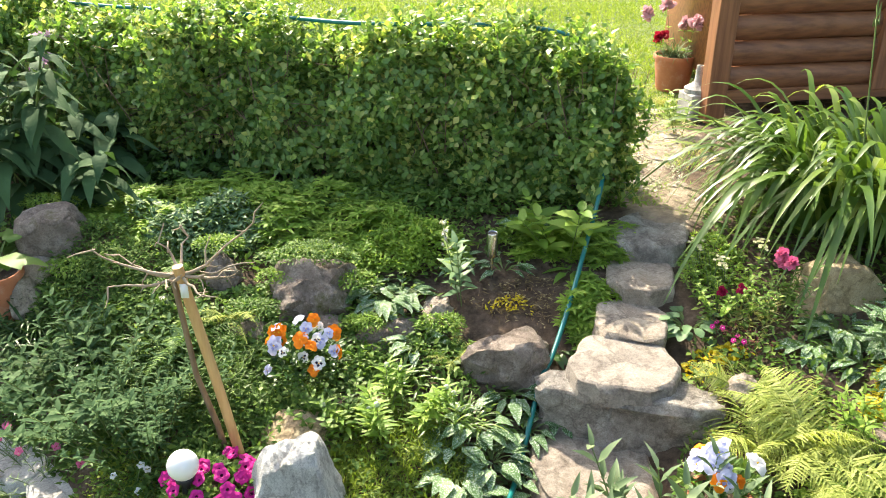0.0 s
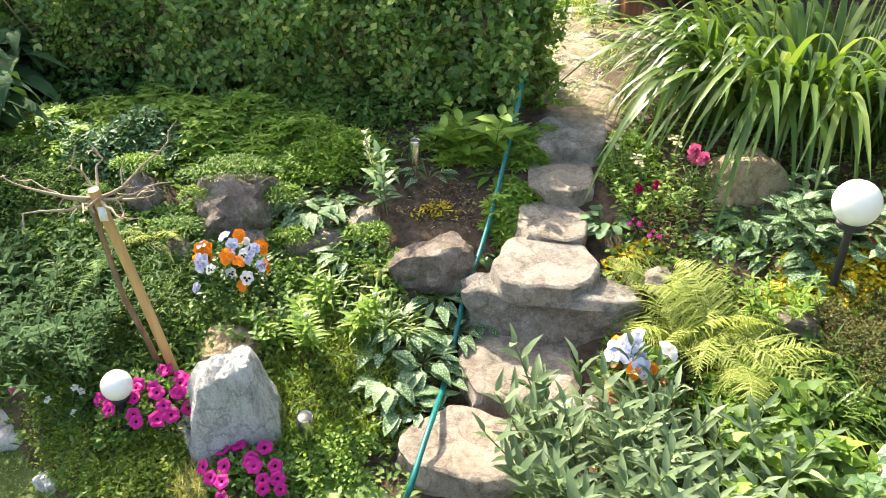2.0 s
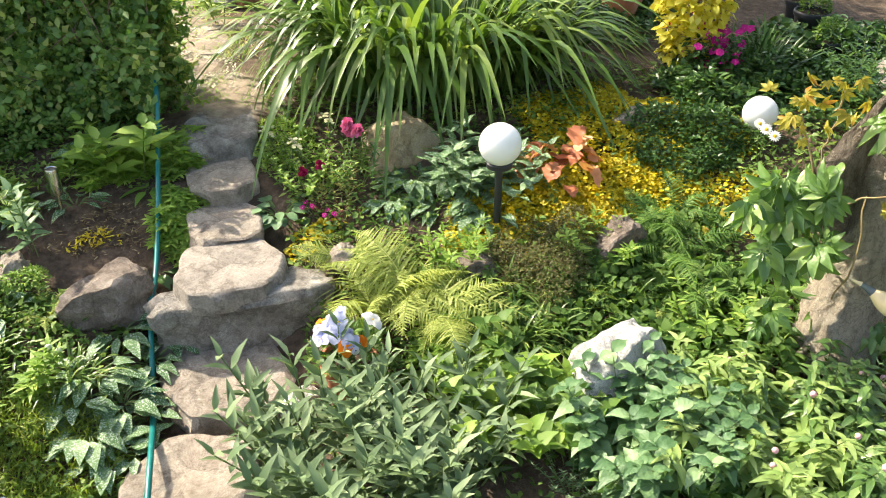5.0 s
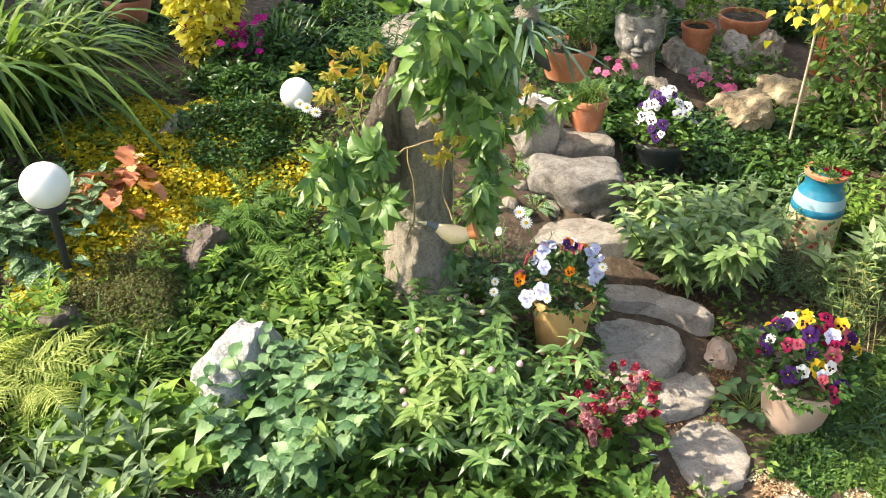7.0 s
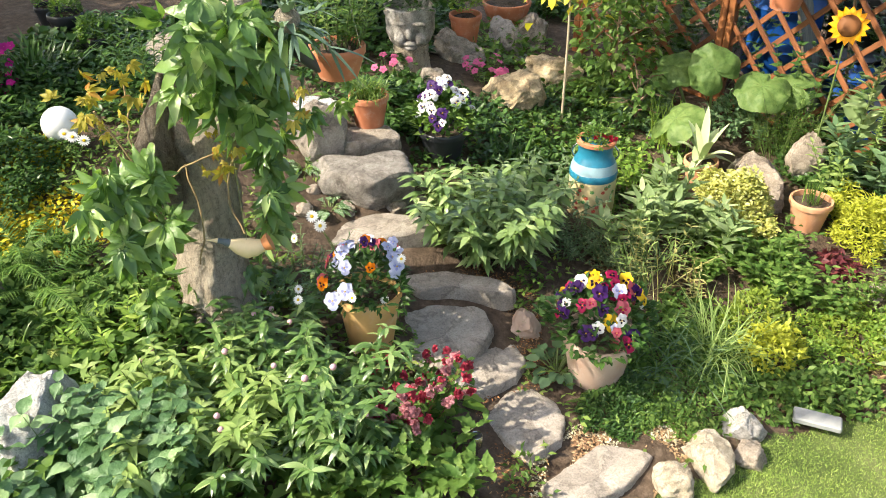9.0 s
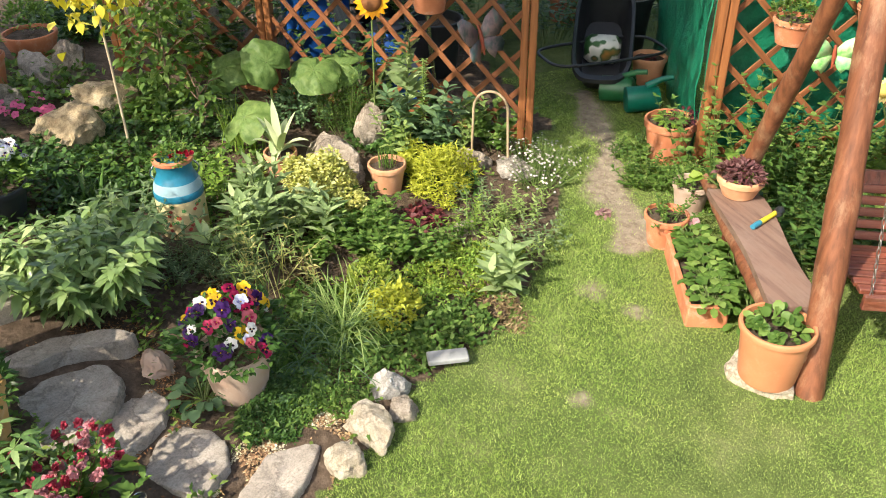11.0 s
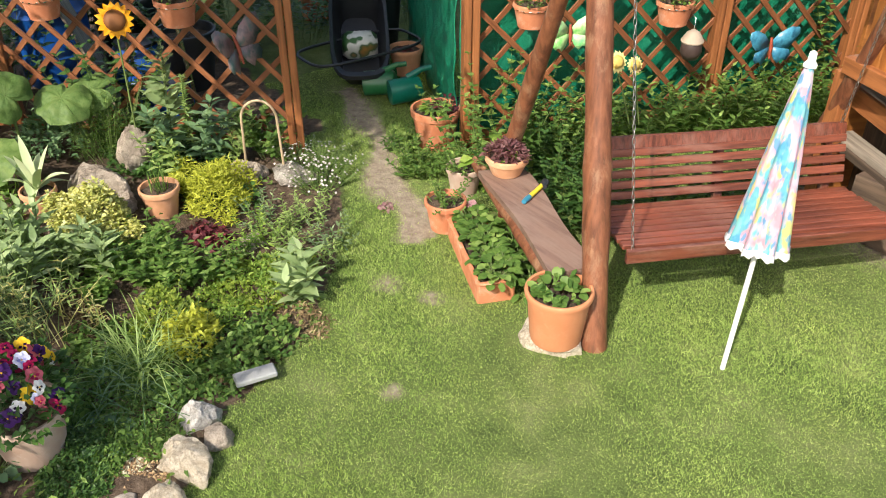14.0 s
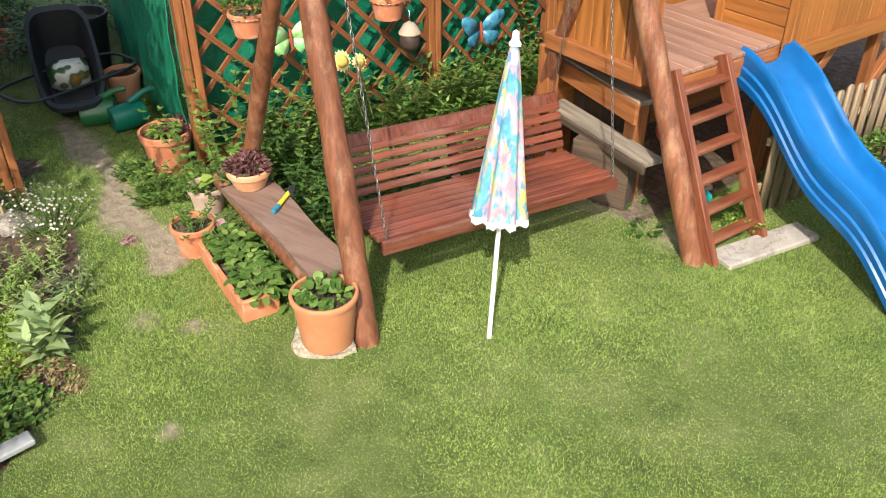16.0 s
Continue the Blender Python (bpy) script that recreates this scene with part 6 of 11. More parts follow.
stem_bush("foxglove", "leafy young plant with broad fresh green leaves", (0.669, 4.216, 0.677), 124, 5, 0.18, 0.3, 6, 0.16, 0.08, L_LIME, OVATE)
rosette_plant("foxglove", "broad green leaves spreading over a step", (0.700, 4.065, 0.635), 125, 12, 0.16, 0.07, L_LIME, OVATE, 0.5, 0.4, 0.03)
rosette_plant("foxglove", "broad green leaf rosette behind the hose", (0.557, 3.611, 0.492), 126, 11, 0.15, 0.06, L_DARK, OVATE, 0.5, 0.4, 0.03)
cover("ground_cover", "lime green lady's mantle edge", (0.880, 4.195, 0.688), 0.16, 0.14, 0.13, 220, 0.05, 0.018, L_LIME, 127, LANCE, whorl=6)
cover("ground_cover", "lime green tufts beside the steps", (0.750, 3.709, 0.532), 0.1, 0.14, 0.12, 170, 0.05, 0.018, L_LIME, 128, LANCE, whorl=6)
cover("ground_cover", "yellow-green tuft above a boulder", (0.343, 3.830, 0.544), 0.12, 0.05, 0.07, 110, 0.025, 0.012, L_YELLOW, 129)
cover("woodruff", "lime green whorled woodruff at the hedge foot", (0.468, 4.334), 0.16, 0.10, 0.14, 144, 0.055, 0.02, L_SPRING, 970, LANCE, whorl=7)
cover("woodruff", "lime green whorled woodruff at the hedge foot", (0.605, 4.233), 0.20, 0.12, 0.14, 216, 0.055, 0.02, L_SPRING, 971, LANCE, whorl=7)
cover("woodruff", "lime green whorled woodruff at the hedge foot", (0.845, 4.184), 0.16, 0.12, 0.14, 172, 0.055, 0.02, L_SPRING, 972, LANCE, whorl=7)
cover("woodruff", "lime green whorled woodruff at the hedge foot", (0.954, 4.241), 0.10, 0.12, 0.14, 108, 0.055, 0.02, L_SPRING, 973, LANCE, whorl=7)
cover("woodruff", "lime green whorled woodruff at the hedge foot", (0.750, 4.328), 0.14, 0.08, 0.14, 100, 0.055, 0.02, L_SPRING, 974, LANCE, whorl=7)
cover("woodruff", "lime green whorled woodruff at the hedge foot", (0.775, 3.816), 0.10, 0.14, 0.14, 126, 0.055, 0.02, L_SPRING, 975, LANCE, whorl=7)
cover("woodruff", "lime green whorled woodruff at the hedge foot", (0.681, 3.738), 0.08, 0.10, 0.14, 72, 0.055, 0.02, L_SPRING, 976, LANCE, whorl=7)
stem_bush("mullein", "tall pale flower spike with grey leaves", (0.110, 3.838, 0.539), 130, 1, 0.02, 0.4, 9, 0.14, 0.05, L_BLUE, LANCE, k=3, rise=0.7)
b, tips, r = stem_bush("foxglove", "budding pale yellow foxglove spike", (0.096, 3.879, 0.549), 131, 1, 0.01, 0.5, 8, 0.06, 0.02, L_PALE, LANCE, k=3)
for i in range(16):
    t = tips[0][0] * (0.72 + 0.33 * i / 16)
    bloom(b, bloom_mesh("bell", petal_mat("cream", (0.7, 0.66, 0.4)), WHITE), t + r.normal(0, 0.008, 3), r.normal(0, 1, 3) + (0, 0, 0.4), 0.016, r, "bud")

# lilies and strap leaves on the bank
for i, (p, n, L, w, m) in enumerate((((0.078, 3.142, 0.325), 70, 0.26, 0.012, L_STRAP), ((-0.178, 3.368, 0.388), 46, 0.24, 0.014, L_STRAP), ((-1.66, 3.46, 0.447), 60, 0.32, 0.013, L_DARK), ((-2.1, 3.66, 0.363), 60, 0.36, 0.014, L_BLUE), ((-1.98, 3.45, 0.185), 50, 0.3, 0.012, L_DARK), ((-1.057, 3.4, 0.422), 120, 0.2, 0.006, L_MID), ((-0.93, 3.3, 0.41), 110, 0.18, 0.006, L_MID), ((-2.033, 3.715, 0.456), 60, 0.34, 0.012, L_DARK), ((-1.365, 3.388, 0.437), 60, 0.2, 0.009, L_MID))):
    def fan(lg, sg, r, n=n, L=L, w=w):
        th = r.uniform(0, 6.3, n)
        straps(lg, r.normal(0, 0.035, (n, 3)) * (1, 1, 0), np.stack([np.cos(th), np.sin(th), r.uniform(0.6, 2.4, n)], -1), L * r.uniform(0.6, 1.15, n), w, r.uniform(0.3, 0.7, n))
    plant("day_lily", "narrow-leaved day lily tuft", p, 140 + i, fan, m, group="lily tufts")
b, tips, r = stem_bush("lily", "variegated lily stems with whorled light green leaves", (-0.259, 3.109, 0.301), 150, 9, 0.2, 0.27, 9, 0.09, 0.024, L_LIME, LANCE, k=4)
for t, d in tips[:7]:
    bloom(b, bloom_mesh("bud", petal_mat("greenwhite", (0.6, 0.68, 0.45)), petal_mat("greenwhite", (0.6, 0.68, 0.45))), t, d, 0.014, r, "bud")
stem_bush("mint", "bushy green mint-like plant", (-0.431, 3.151, 0.317), 151, 22, 0.18, 0.18, 6, 0.05, 0.03, L_MID, OVATE)
rosette_plant("primrose", "pale green broad-leaved primrose rosette", (-0.109, 2.460, 0.102), 152, 16, 0.17, 0.075, L_PALE, ROUND, 0.6, 0.45, 0.03)
rosette_plant("cabbage_leaf_plant", "blue-green rounded leaves beside petunias", (-0.700, 2.581, 0.137), 153, 12, 0.1, 0.08, L_BLUE, ROUND, 0.5, 0.4, 0.04)
rosette_plant("ivy_leaf_plant", "dark rounded leaves under the stake", (-1.486, 3.848, 0.597), 154, 10, 0.13, 0.1, L_DARK, ROUND, 0.4, 0.4, 0.05)
L_DULL = leaf_mat("leaf_dull", (0.0255, 0.0527, 0.0204), (0.0527, 0.0892, 0.0374), (0.0978, 0.14, 0.0638), 0.35, 0.7, 0.1)
L_DULL2 = leaf_mat("leaf_dull_grey", (0.0382, 0.0808, 0.0382), (0.0723, 0.128, 0.0612), (0.119, 0.178, 0.0935), 0.35, 0.7, 0.1)
stem_bush("carnation", "grey-green bushy foliage on the bank", (-1.512, 3.216, 0.364), 155, 46, 0.46, 0.34, 8, 0.09, 0.03, L_DULL2, LANCE)
stem_bush("lavender", "grey-green wispy lavender clump", (-1.256, 3.028, 0.315), 156, 44, 0.36, 0.36, 9, 0.06, 0.018, L_DULL2, LANCE)
stem_bush("carnation", "dark blue-green bushy carnation foliage", (-2.010, 3.569, 0.312), 157, 34, 0.4, 0.3, 7, 0.09, 0.028, L_DULL, LANCE)
stem_bush("lavender", "fine green feathery lavender foliage", (-1.169, 3.341, 0.405), 158, 50, 0.35, 0.2, 8, 0.04, 0.006, L_MID, LANCE)

cover("ground_cover", "dark leafy growth at the foot of the hedge", (-1.868, 5.0, 0.754), 0.6, 0.3, 0.22, 1500, 0.08, 0.045, L_DARK, 159)

# ferns
for i, (p, n, L, m) in enumerate((((0.063, 3.5, 0.443), 10, 0.3, L_FERN), ((-1.224, 3.551, 0.483), 11, 0.44, L_FERN2), ((-1.320, 4.084, 0.655), 8, 0.36, L_FERN2), ((-1.034, 3.721, 0.522), 8, 0.36, L_FERN), ((-0.919, 3.621, 0.483), 6, 0.3, L_FERN2))):
    plant("fern", "feathery green fern between boulders", p, 160 + i, lambda lg, sg, r, n=n, L=L: fern_geo(r, n, L, lg=lg), m, group="ferns", category="fern")


# staked standard rose, bare
def staked_rose():
    foot, top = Vector((-0.851, 2.986, 0.279)), Vector((-0.987, 2.915, 1.235))
    base = thing("rose_stake", foot, "tan round wooden stake holding a bare grafted standard rose", "plant stake")
    c = top - foot
    part("stake", tube(Geo(), [(0, 0, -0.05), c * 0.5, c], 0.021, 14), wood_mat("pale_stake", (0.45, 0.25, 0.1), (0.6, 0.37, 0.16), 0.6), base, smooth=50)
    g, r = Geo(), rgen(170)
    tube(g, [(-0.07, 0.02, -0.02), (-0.1, 0.03, 0.15), c * 0.55 + Vector((-0.06, 0.0, -0.08)), c * 0.97 + Vector((-0.03, 0, 0))], [0.016, 0.014, 0.012, 0.012], 8)
    part("trunk", g, wood_mat("rose_bark", (0.12, 0.08, 0.05), (0.26, 0.18, 0.11), 0.8), base)
    g = Geo()
    for i, (a, rise, L) in enumerate(((3.3, 0.45, 0.34), (2.9, 0.2, 0.26), (3.6, 0.05, 0.24), (0.1, 0.75, 0.36), (-0.2, 0.3, 0.24), (0.4, -0.1, 0.2), (1.7, 0.9, 0.22), (4.6, 0.3, 0.16), (2.3, 1.2, 0.2), (5.5, 0.0, 0.18))):
        d = unit(np.array((math.cos(a), math.sin(a), rise)))
        k = np.linspace(0, 1, 7)[:, None]
        pts = np.array(c) * 0.96 + k * d * L + np.array((0, 0, 1)) * (k * k - k) * 0.12 * L / 0.3 + r.normal(0, 0.012, (7, 3)) * k
        tube(g, pts, np.linspace(0.008, 0.0025, 7), 6)
        for _ in range(4):
            j = int(r.integers(2, 7))
            e = pts[j] + d * 0.02 + r.normal(0, 0.03, 3)
            tube(g, [pts[j], (pts[j] + e) / 2 + r.normal(0, 0.006, 3), e], [0.004, 0.003, 0.0015], 4)
    part("branch", g, wood_mat("dry_twig", (0.28, 0.2, 0.13), (0.48, 0.38, 0.27), 0.85), base, "dry pale pruned branches")
    part("label", Geo().bm(box_bm(0.03, 0.002, 0.06, 0, Matrix.Translation(c * 0.9 + Vector((0.005, -0.024, 0))))), plain_mat("white_label", (0.8, 0.8, 0.8), 0.5), base, smooth=False)


staked_rose()
globe_lamp(on_ground((-1.004, 2.695, 0.476)), (-1.004, 2.695, 0.476), 0.062, "low white globe lamp among petunias")
solar_light((0.265, 4.028, 0.603), 0.27, "slim stainless solar light in bare soil")
solar_light((-0.272, 2.606, 0.145), 0.19, "small stainless solar light in the grass", 0.036)


def petunias(loc, seed, rx, ry, h, n, label):
    b, _, r = plant("petunia", label, loc, seed, lambda lg, sg, r: dome(lg, r, rx, ry, h, 760, 0.035, 0.02), L_MID)
    me = bloom_mesh("petunia", MAGENTA, THROAT)
    for _ in range(n):
        th, q = r.uniform(0, 6.28), math.sqrt(r.random())
        p = (rx * q * math.cos(th), ry * q * math.sin(th), h * math.sqrt(1 - 0.7 * q * q) + 0.025)
        bloom(b, me, p, np.array((0.6 * q * math.cos(th) - 0.1, 0.6 * q * math.sin(th) - 0.45, 0.8)) + r.normal(0, 0.2, 3), r.uniform(0.026, 0.034), r)
    return b


petunias((-0.931, 2.760, 0.207), 180, 0.21, 0.18, 0.2, 27, "mound of magenta petunias beside a globe lamp")
petunias((-0.499, 2.461, 0.100), 181, 0.2, 0.15, 0.15, 17, "mound of magenta petunias before a quartz rock")
b, _, r = plant("pansy", "clump of orange, blue and white pansies", (-0.63, 3.37, 0.4), 182, lambda lg, sg, r: dome(lg, r, 0.17, 0.16, 0.26, 520, 0.04, 0.02), L_DARK, group="pansies", up=0.02)
pansies(b, r, 30, 0.2, 0.17, 0.32, -0.02, [P_BLUE, P_BLUE, P_ORANGE, ("pansy", WHITE, WHITE, YELLOW), P_ORANGE, P_WHITE], 0.04, (0, -0.7, 0.3))
b, tips, r = stem_bush("carnation", "grey carnation tuft with small pink blossoms", (-1.86, 3.23, 0.06), 183, 46, 0.36, 0.24, 6, 0.05, 0.007, L_GREY, LANCE)
for t, d in tips[:30]:
    bloom(b, bloom_mesh("star", PINK, RED), t + (0, 0, 0.01), d + np.array((0, -0.7, 0.3)), 0.021, r)
b, tips, r = stem_bush("daisy", "small white flower beside the petunias", (-1.297, 2.816, 0.220), 184, 4, 0.06, 0.1, 3, 0.03, 0.012, L_MID, LANCE)
for t, d in tips:
    bloom(b, bloom_mesh("star", WHITE, YELLOW), t, d + np.array((0, -0.6, 0.3)), 0.017, r)
p = pot((-2.271, 3.879, 0.459), 0.3, 0.26, CLAY, "terracotta pot on the bank")
rosette_plant("bergenia", "round glossy bergenia leaves in a clay pot", up((-2.271, 3.879, 0.459), 0.0), 185, 24, 0.16, 0.13, L_MID, ROUND, 1.0, 0.4, 0.18, zup=0.22)

# ---- upper garden: log shed, pot, blocks ----
SHED_WOOD = wood_mat("shed_wood", (0.14, 0.05, 0.025), (0.3, 0.12, 0.055), 0.5, 0, 4.0, 0.2, rand=0.12)
SHED_POST = wood_mat("shed_post_wood", (0.15, 0.055, 0.025), (0.27, 0.11, 0.05), 0.55, 2, 4.0, 0.2)


def shed():
    o = Vector((1.98, 6.25, 0.8))
    base = thing("log_shed", o, "brown round-log garden shed on concrete blocks", "shed")
    u = Vector((0.985, 0.17, 0))
    n = Vector((0.17, -0.985, 0))
    for i in range(10):
        z = 0.22 + i * 0.185
        g = Geo()
        ang = np.linspace(-0.5 * np.pi, 0.5 * np.pi, 9)
        V = []
        for x in (0.0, 2.4):
            V += [u * x + n * (0.05 * math.cos(a) * 1.0) + Vector((0, 0, z + 0.09 * math.sin(a) + 0.09)) for a in ang]
        g.quads(V, [(j, j + 1, 10 + j, 9 + j) for j in range(8)])
        part("log_board", g, SHED_WOOD, base, smooth=True)
    for x in (0.03, 1.35):
        beam_part("post", u * x + n * 0.02 + Vector((0, 0, 0.0 if x < 1 else 0.2)), u * x + n * 0.02 + Vector((0, 0, 2.1)), 0.15, 0.13, SHED_POST, base, up=n)
    beam_part("sill_beam", u * 0.1 + n * 0.0 + Vector((0, 0, 0.18)), u * 2.4 + Vector((0, 0, 0.18)), 0.1, 0.1, SHED_POST, base)
    g = Geo()
    g.bm(box_bm(2.4, 1.6, 2.0, 0.0, Matrix.Translation((1.3, 1.05, 1.2))))
    part("body", g, SHED_WOOD, base, smooth=False)
    # roof slopes out of view, added so the eaves shade the day lily
    for z0, y0, z1, y1 in ((2.12, -0.5, 2.85, 1.05), (2.12, 2.6, 2.85, 1.05)):
        g = Geo().quads([(-0.3, y0, z0), (2.8, y0, z0), (2.8, y1, z1), (-0.3, y1, z1), (-0.3, y0, z0 + 0.05), (2.8, y0, z0 + 0.05), (2.8, y1, z1 + 0.05), (-0.3, y1, z1 + 0.05)], [(0, 3, 2, 1), (4, 5, 6, 7), (0, 1, 5, 4), (2, 3, 7, 6), (1, 2, 6, 5), (0, 4, 7, 3)])
        part("roof", g, GREY_WOOD, base, smooth=False)


shed()
CONC = stone_mat("concrete", (0.3, 0.29, 0.27), (0.42, 0.41, 0.38), (0.52, 0.5, 0.47), 9.0, bump=0.3)
cb = (1.931, 6.370, 0.784)
solid("concrete_block", Geo().bm(box_bm(0.2, 0.2, 0.2, 0.01, Matrix.Translation((0, 0, 0.1)))), CONC, "grey concrete block beside the shed post", "block", smooth=35, loc=cb, rz=0.3)
solid("umbrella_base", lathe(Geo(), [(0.1, 0), (0.1, 0.03), (0.04, 0.07), (0.03, 0.09), (0.026, 0.2), (0.02, 0.2), (0.02, 0.14)], 20), CONC, "grey concrete umbrella base on a block", "umbrella base", smooth=40, loc=up(cb, 0.2))
p = (1.959, 7.203, 0.783)
pot(p, 0.36, 0.3, CLAY, "reddish clay pot with grassy pinks at the shed", 0.75)


def spray(n, L, w, lo=0.8, hi=2.5, spread=0.03, bend=(0.3, 0.7)):
    def f(lg, sg, r):
        th = r.uniform(0, 6.3, n)
        straps(lg, r.normal(0, spread, (n, 3)) * (1, 1, 0), np.stack([np.cos(th), np.sin(th), r.uniform(lo, hi, n)], -1), L * r.uniform(0.6, 1.15, n), w, r.uniform(*bend, n))
    return f


plant("carnation", "grassy grey-green carnation spilling from a clay pot", p, 190, spray(150, 0.34, 0.007), L_GREY, up=0.24)
b, tips, r = stem_bush("rose", "pink and red roses by the shed post", up(p, 0), 191, 7, 0.2, 0.62, 6, 0.07, 0.045, L_LIME, OVATE)
for i, (t, d) in enumerate(tips):
    bloom(b, bloom_mesh("ball", RED if i % 4 == 0 else PALE_PINK), t, d, 0.07, r)
plant("grass_tuft", "yellowish grass tuft on the trodden path", (1.763, 6.730, 0.783), 192, spray(60, 0.16, 0.005), L_HAY)
stem_bush("thistle", "pale leafy weed on the path edge", (1.736, 5.992, 0.782), 193, 4, 0.12, 0.3, 7, 0.12, 0.04, L_PALE, LANCE)
for i, p in enumerate(((1.233, 5.221, 0.781), (1.502, 5.436, 0.783), (1.430, 5.997, 0.780), (1.431, 4.916, 0.784), (1.236, 4.736, 0.782))):
    plant("grass_tuft", "short grass tuft on the path", p, 194 + i, spray(50, 0.07, 0.006, 0.3, 1.5, 0.06), L_LIME, group="grass tufts")
stem_bush("weed", "single arching yellow-green weed beside the hedge", (1.153, 5.281, 0.778), 199, 2, 0.05, 0.2, 5, 0.12, 0.03, L_LIME, LANCE)


# ---- great day lily ----
def great_lily(lg, sg, r):
    n = 560
    th = r.uniform(0, 6.3, n)
    q = np.sqrt(r.random(n)) * 0.36
    P = np.stack([np.cos(th) * q * 1.75, np.sin(th) * q * 0.9 - np.cos(th) * q * 0.6, 0 * q], -1)
    t2 = th + r.normal(0, 0.5, n)
    D = np.stack([np.cos(t2), np.sin(t2), r.uniform(1.6, 5.0, n)], -1)
    straps(lg, P, D, r.uniform(1.1, 1.75, n), r.uniform(0.034, 0.054, n), r.uniform(0.55, 1.05, n), 10)
    for _ in range(9):
        a = r.uniform(0, 6.3)
        b = np.array((math.cos(a), math.sin(a), 0)) * 0.2
        t = b * 1.6 + np.array((0, 0, r.uniform(0.95, 1.15)))
        tube(sg, [b, (b + t) / 2 + (0, 0, 0.02), t], [0.006, 0.005, 0.004], 5)
        for k in range(4):
            e = t + r.normal(0, 0.02, 3) + (0, 0, 0.02 * k)
            tube(sg, [t, e, e + (0, 0, 0.05)], [0.003, 0.007, 0.001], 5)


plant("day_lily", "huge arching clump of light green day lily leaves", (2.42, 4.2), 200, great_lily, L_STRAP)

# ---- bed right of the stairs ----
L_LITTER = leaf_mat("leaf_litter", (0.1, 0.06, 0.035), (0.22, 0.15, 0.09), (0.34, 0.27, 0.17), 0.1, 0.8)
stone("boulder", up((1.915, 3.663, 0.686), 0.04), (0.5, 0.3, 0.3), 10, OCHRE, "sandy brown boulder under day lily leaves", 301)
stone("boulder", (2.455, 2.555, 0.51), (0.23, 0.22, 0.36), 10, MOSSY, "grey-brown boulder under the yellow carpet", 302)
stone("boulder", up((1.323, 3.192, 0.476), 0.01), (0.18, 0.14, 0.13), 10, GREY, "small pale stone beside the fern", 303)
stone("boulder", up((3.114, 3.213, 0.785), 0.01), (0.25, 0.18, 0.11), 10, GREY, "flat brown stone in a yellow carpet", 304)
stone("boulder", up((1.863, 2.834, 0.487), -0.03), (0.25, 0.2, 0.2), 10, MOSSY, "dark boulder behind the fern", 305)
stone("boulder", up((2.972, 2.540, 0.594), -0.09), (0.34, 0.23, 0.20), 10, MOSSY, "dark boulder under the carpet", 306)
solid("quartz_rock", block_geo(307, 0.5, 0.36, 0.5, 0.08, 0.8, 5, 0.12, 12, 0.84), QUARTZ, "white quartz rock half hidden by leaves", "stone", smooth=28, loc=(1.96, 1.99, 0.6), rz=0.3)

cover("creeping_jenny", "golden creeping jenny carpet between lamps", (2.920, 3.128, 0.737), 0.64, 0.52, 0.09, 10500, 0.022, 0.018, L_YELLOW, 311, ROUND)
cover("creeping_jenny", "golden creeping jenny carpet over boulders", (2.622, 2.782, 0.612), 0.5, 0.26, 0.1, 7000, 0.022, 0.018, L_YELLOW, 312, ROUND)
cover("creeping_jenny", "golden creeping jenny trailing over a stone", (2.207, 2.989, 0.593), 0.36, 0.28, 0.12, 5200, 0.022, 0.018, L_YELLOW, 313, ROUND)
cover("creeping_jenny", "golden creeping jenny near the stump", (3.038, 2.517, 0.599), 0.3, 0.2, 0.05, 1300, 0.022, 0.018, L_YELLOW, 314, ROUND)
cover("creeping_jenny", "yellow leaves beside the steps", (1.262, 3.391, 0.512), 0.14, 0.08, 0.05, 260, 0.025, 0.018, L_YELLOW, 315, ROUND)
cover("ground_cover", "brownish heather cushion hanging over stones", (2.117, 2.636), 0.3, 0.26, 0.2, 9000, 0.022, 0.006, L_BROWN, 316, DIAMOND)
cover("ground_cover", "dark green dicentra foliage", (3.232, 2.901, 0.720), 0.36, 0.28, 0.2, 3600, 0.035, 0.018, L_DARK, 317, DIAMOND)
cover("ground_cover", "dark fern-like undergrowth", (3.991, 3.310, 0.772), 0.55, 0.4, 0.28, 3600, 0.06, 0.025, L_DARK, 318)
cover("ground_cover", "low strawberry-like leaves below the heather", (1.989, 2.501, 0.444), 0.4, 0.2, 0.1, 900, 0.045, 0.035, L_MID, 319)
cover("ground_cover", "green undergrowth before the boulders", (2.461, 2.262, 0.453), 0.5, 0.35, 0.14, 1100, 0.06, 0.042, L_UNDER, 320)
cover("ground_cover", "lime green spurge between lilies", (1.547, 2.449, 0.344), 0.2, 0.22, 0.16, 420, 0.045, 0.018, L_LIME, 321, LANCE, whorl=5)
cover("ground_cover", "dense green undergrowth in the bed", (1.701, 2.297, 0.340), 0.5, 0.35, 0.1, 900, 0.06, 0.035, L_UNDER, 322)
cover("ground_cover", "dense green undergrowth in the bed", (2.476, 1.954, 0.380), 0.55, 0.4, 0.14, 1200, 0.07, 0.045, L_MID, 323)
cover("ground_cover", "short light green growth by the steps", (1.405, 4.013, 0.698), 0.16, 0.2, 0.09, 1500, 0.03, 0.012, L_LIME, 324, LANCE)
cover("ground_cover", "green plants at the foot of the steps", (0.628, 2.339, 0.140), 0.12, 0.2, 0.08, 600, 0.04, 0.025, L_PALE, 325)
cover("ground_cover", "straw-coloured dead leaves among pinks", (1.452, 3.595, 0.596), 0.16, 0.14, 0.08, 300, 0.05, 0.01, L_HAY, 326, LANCE)
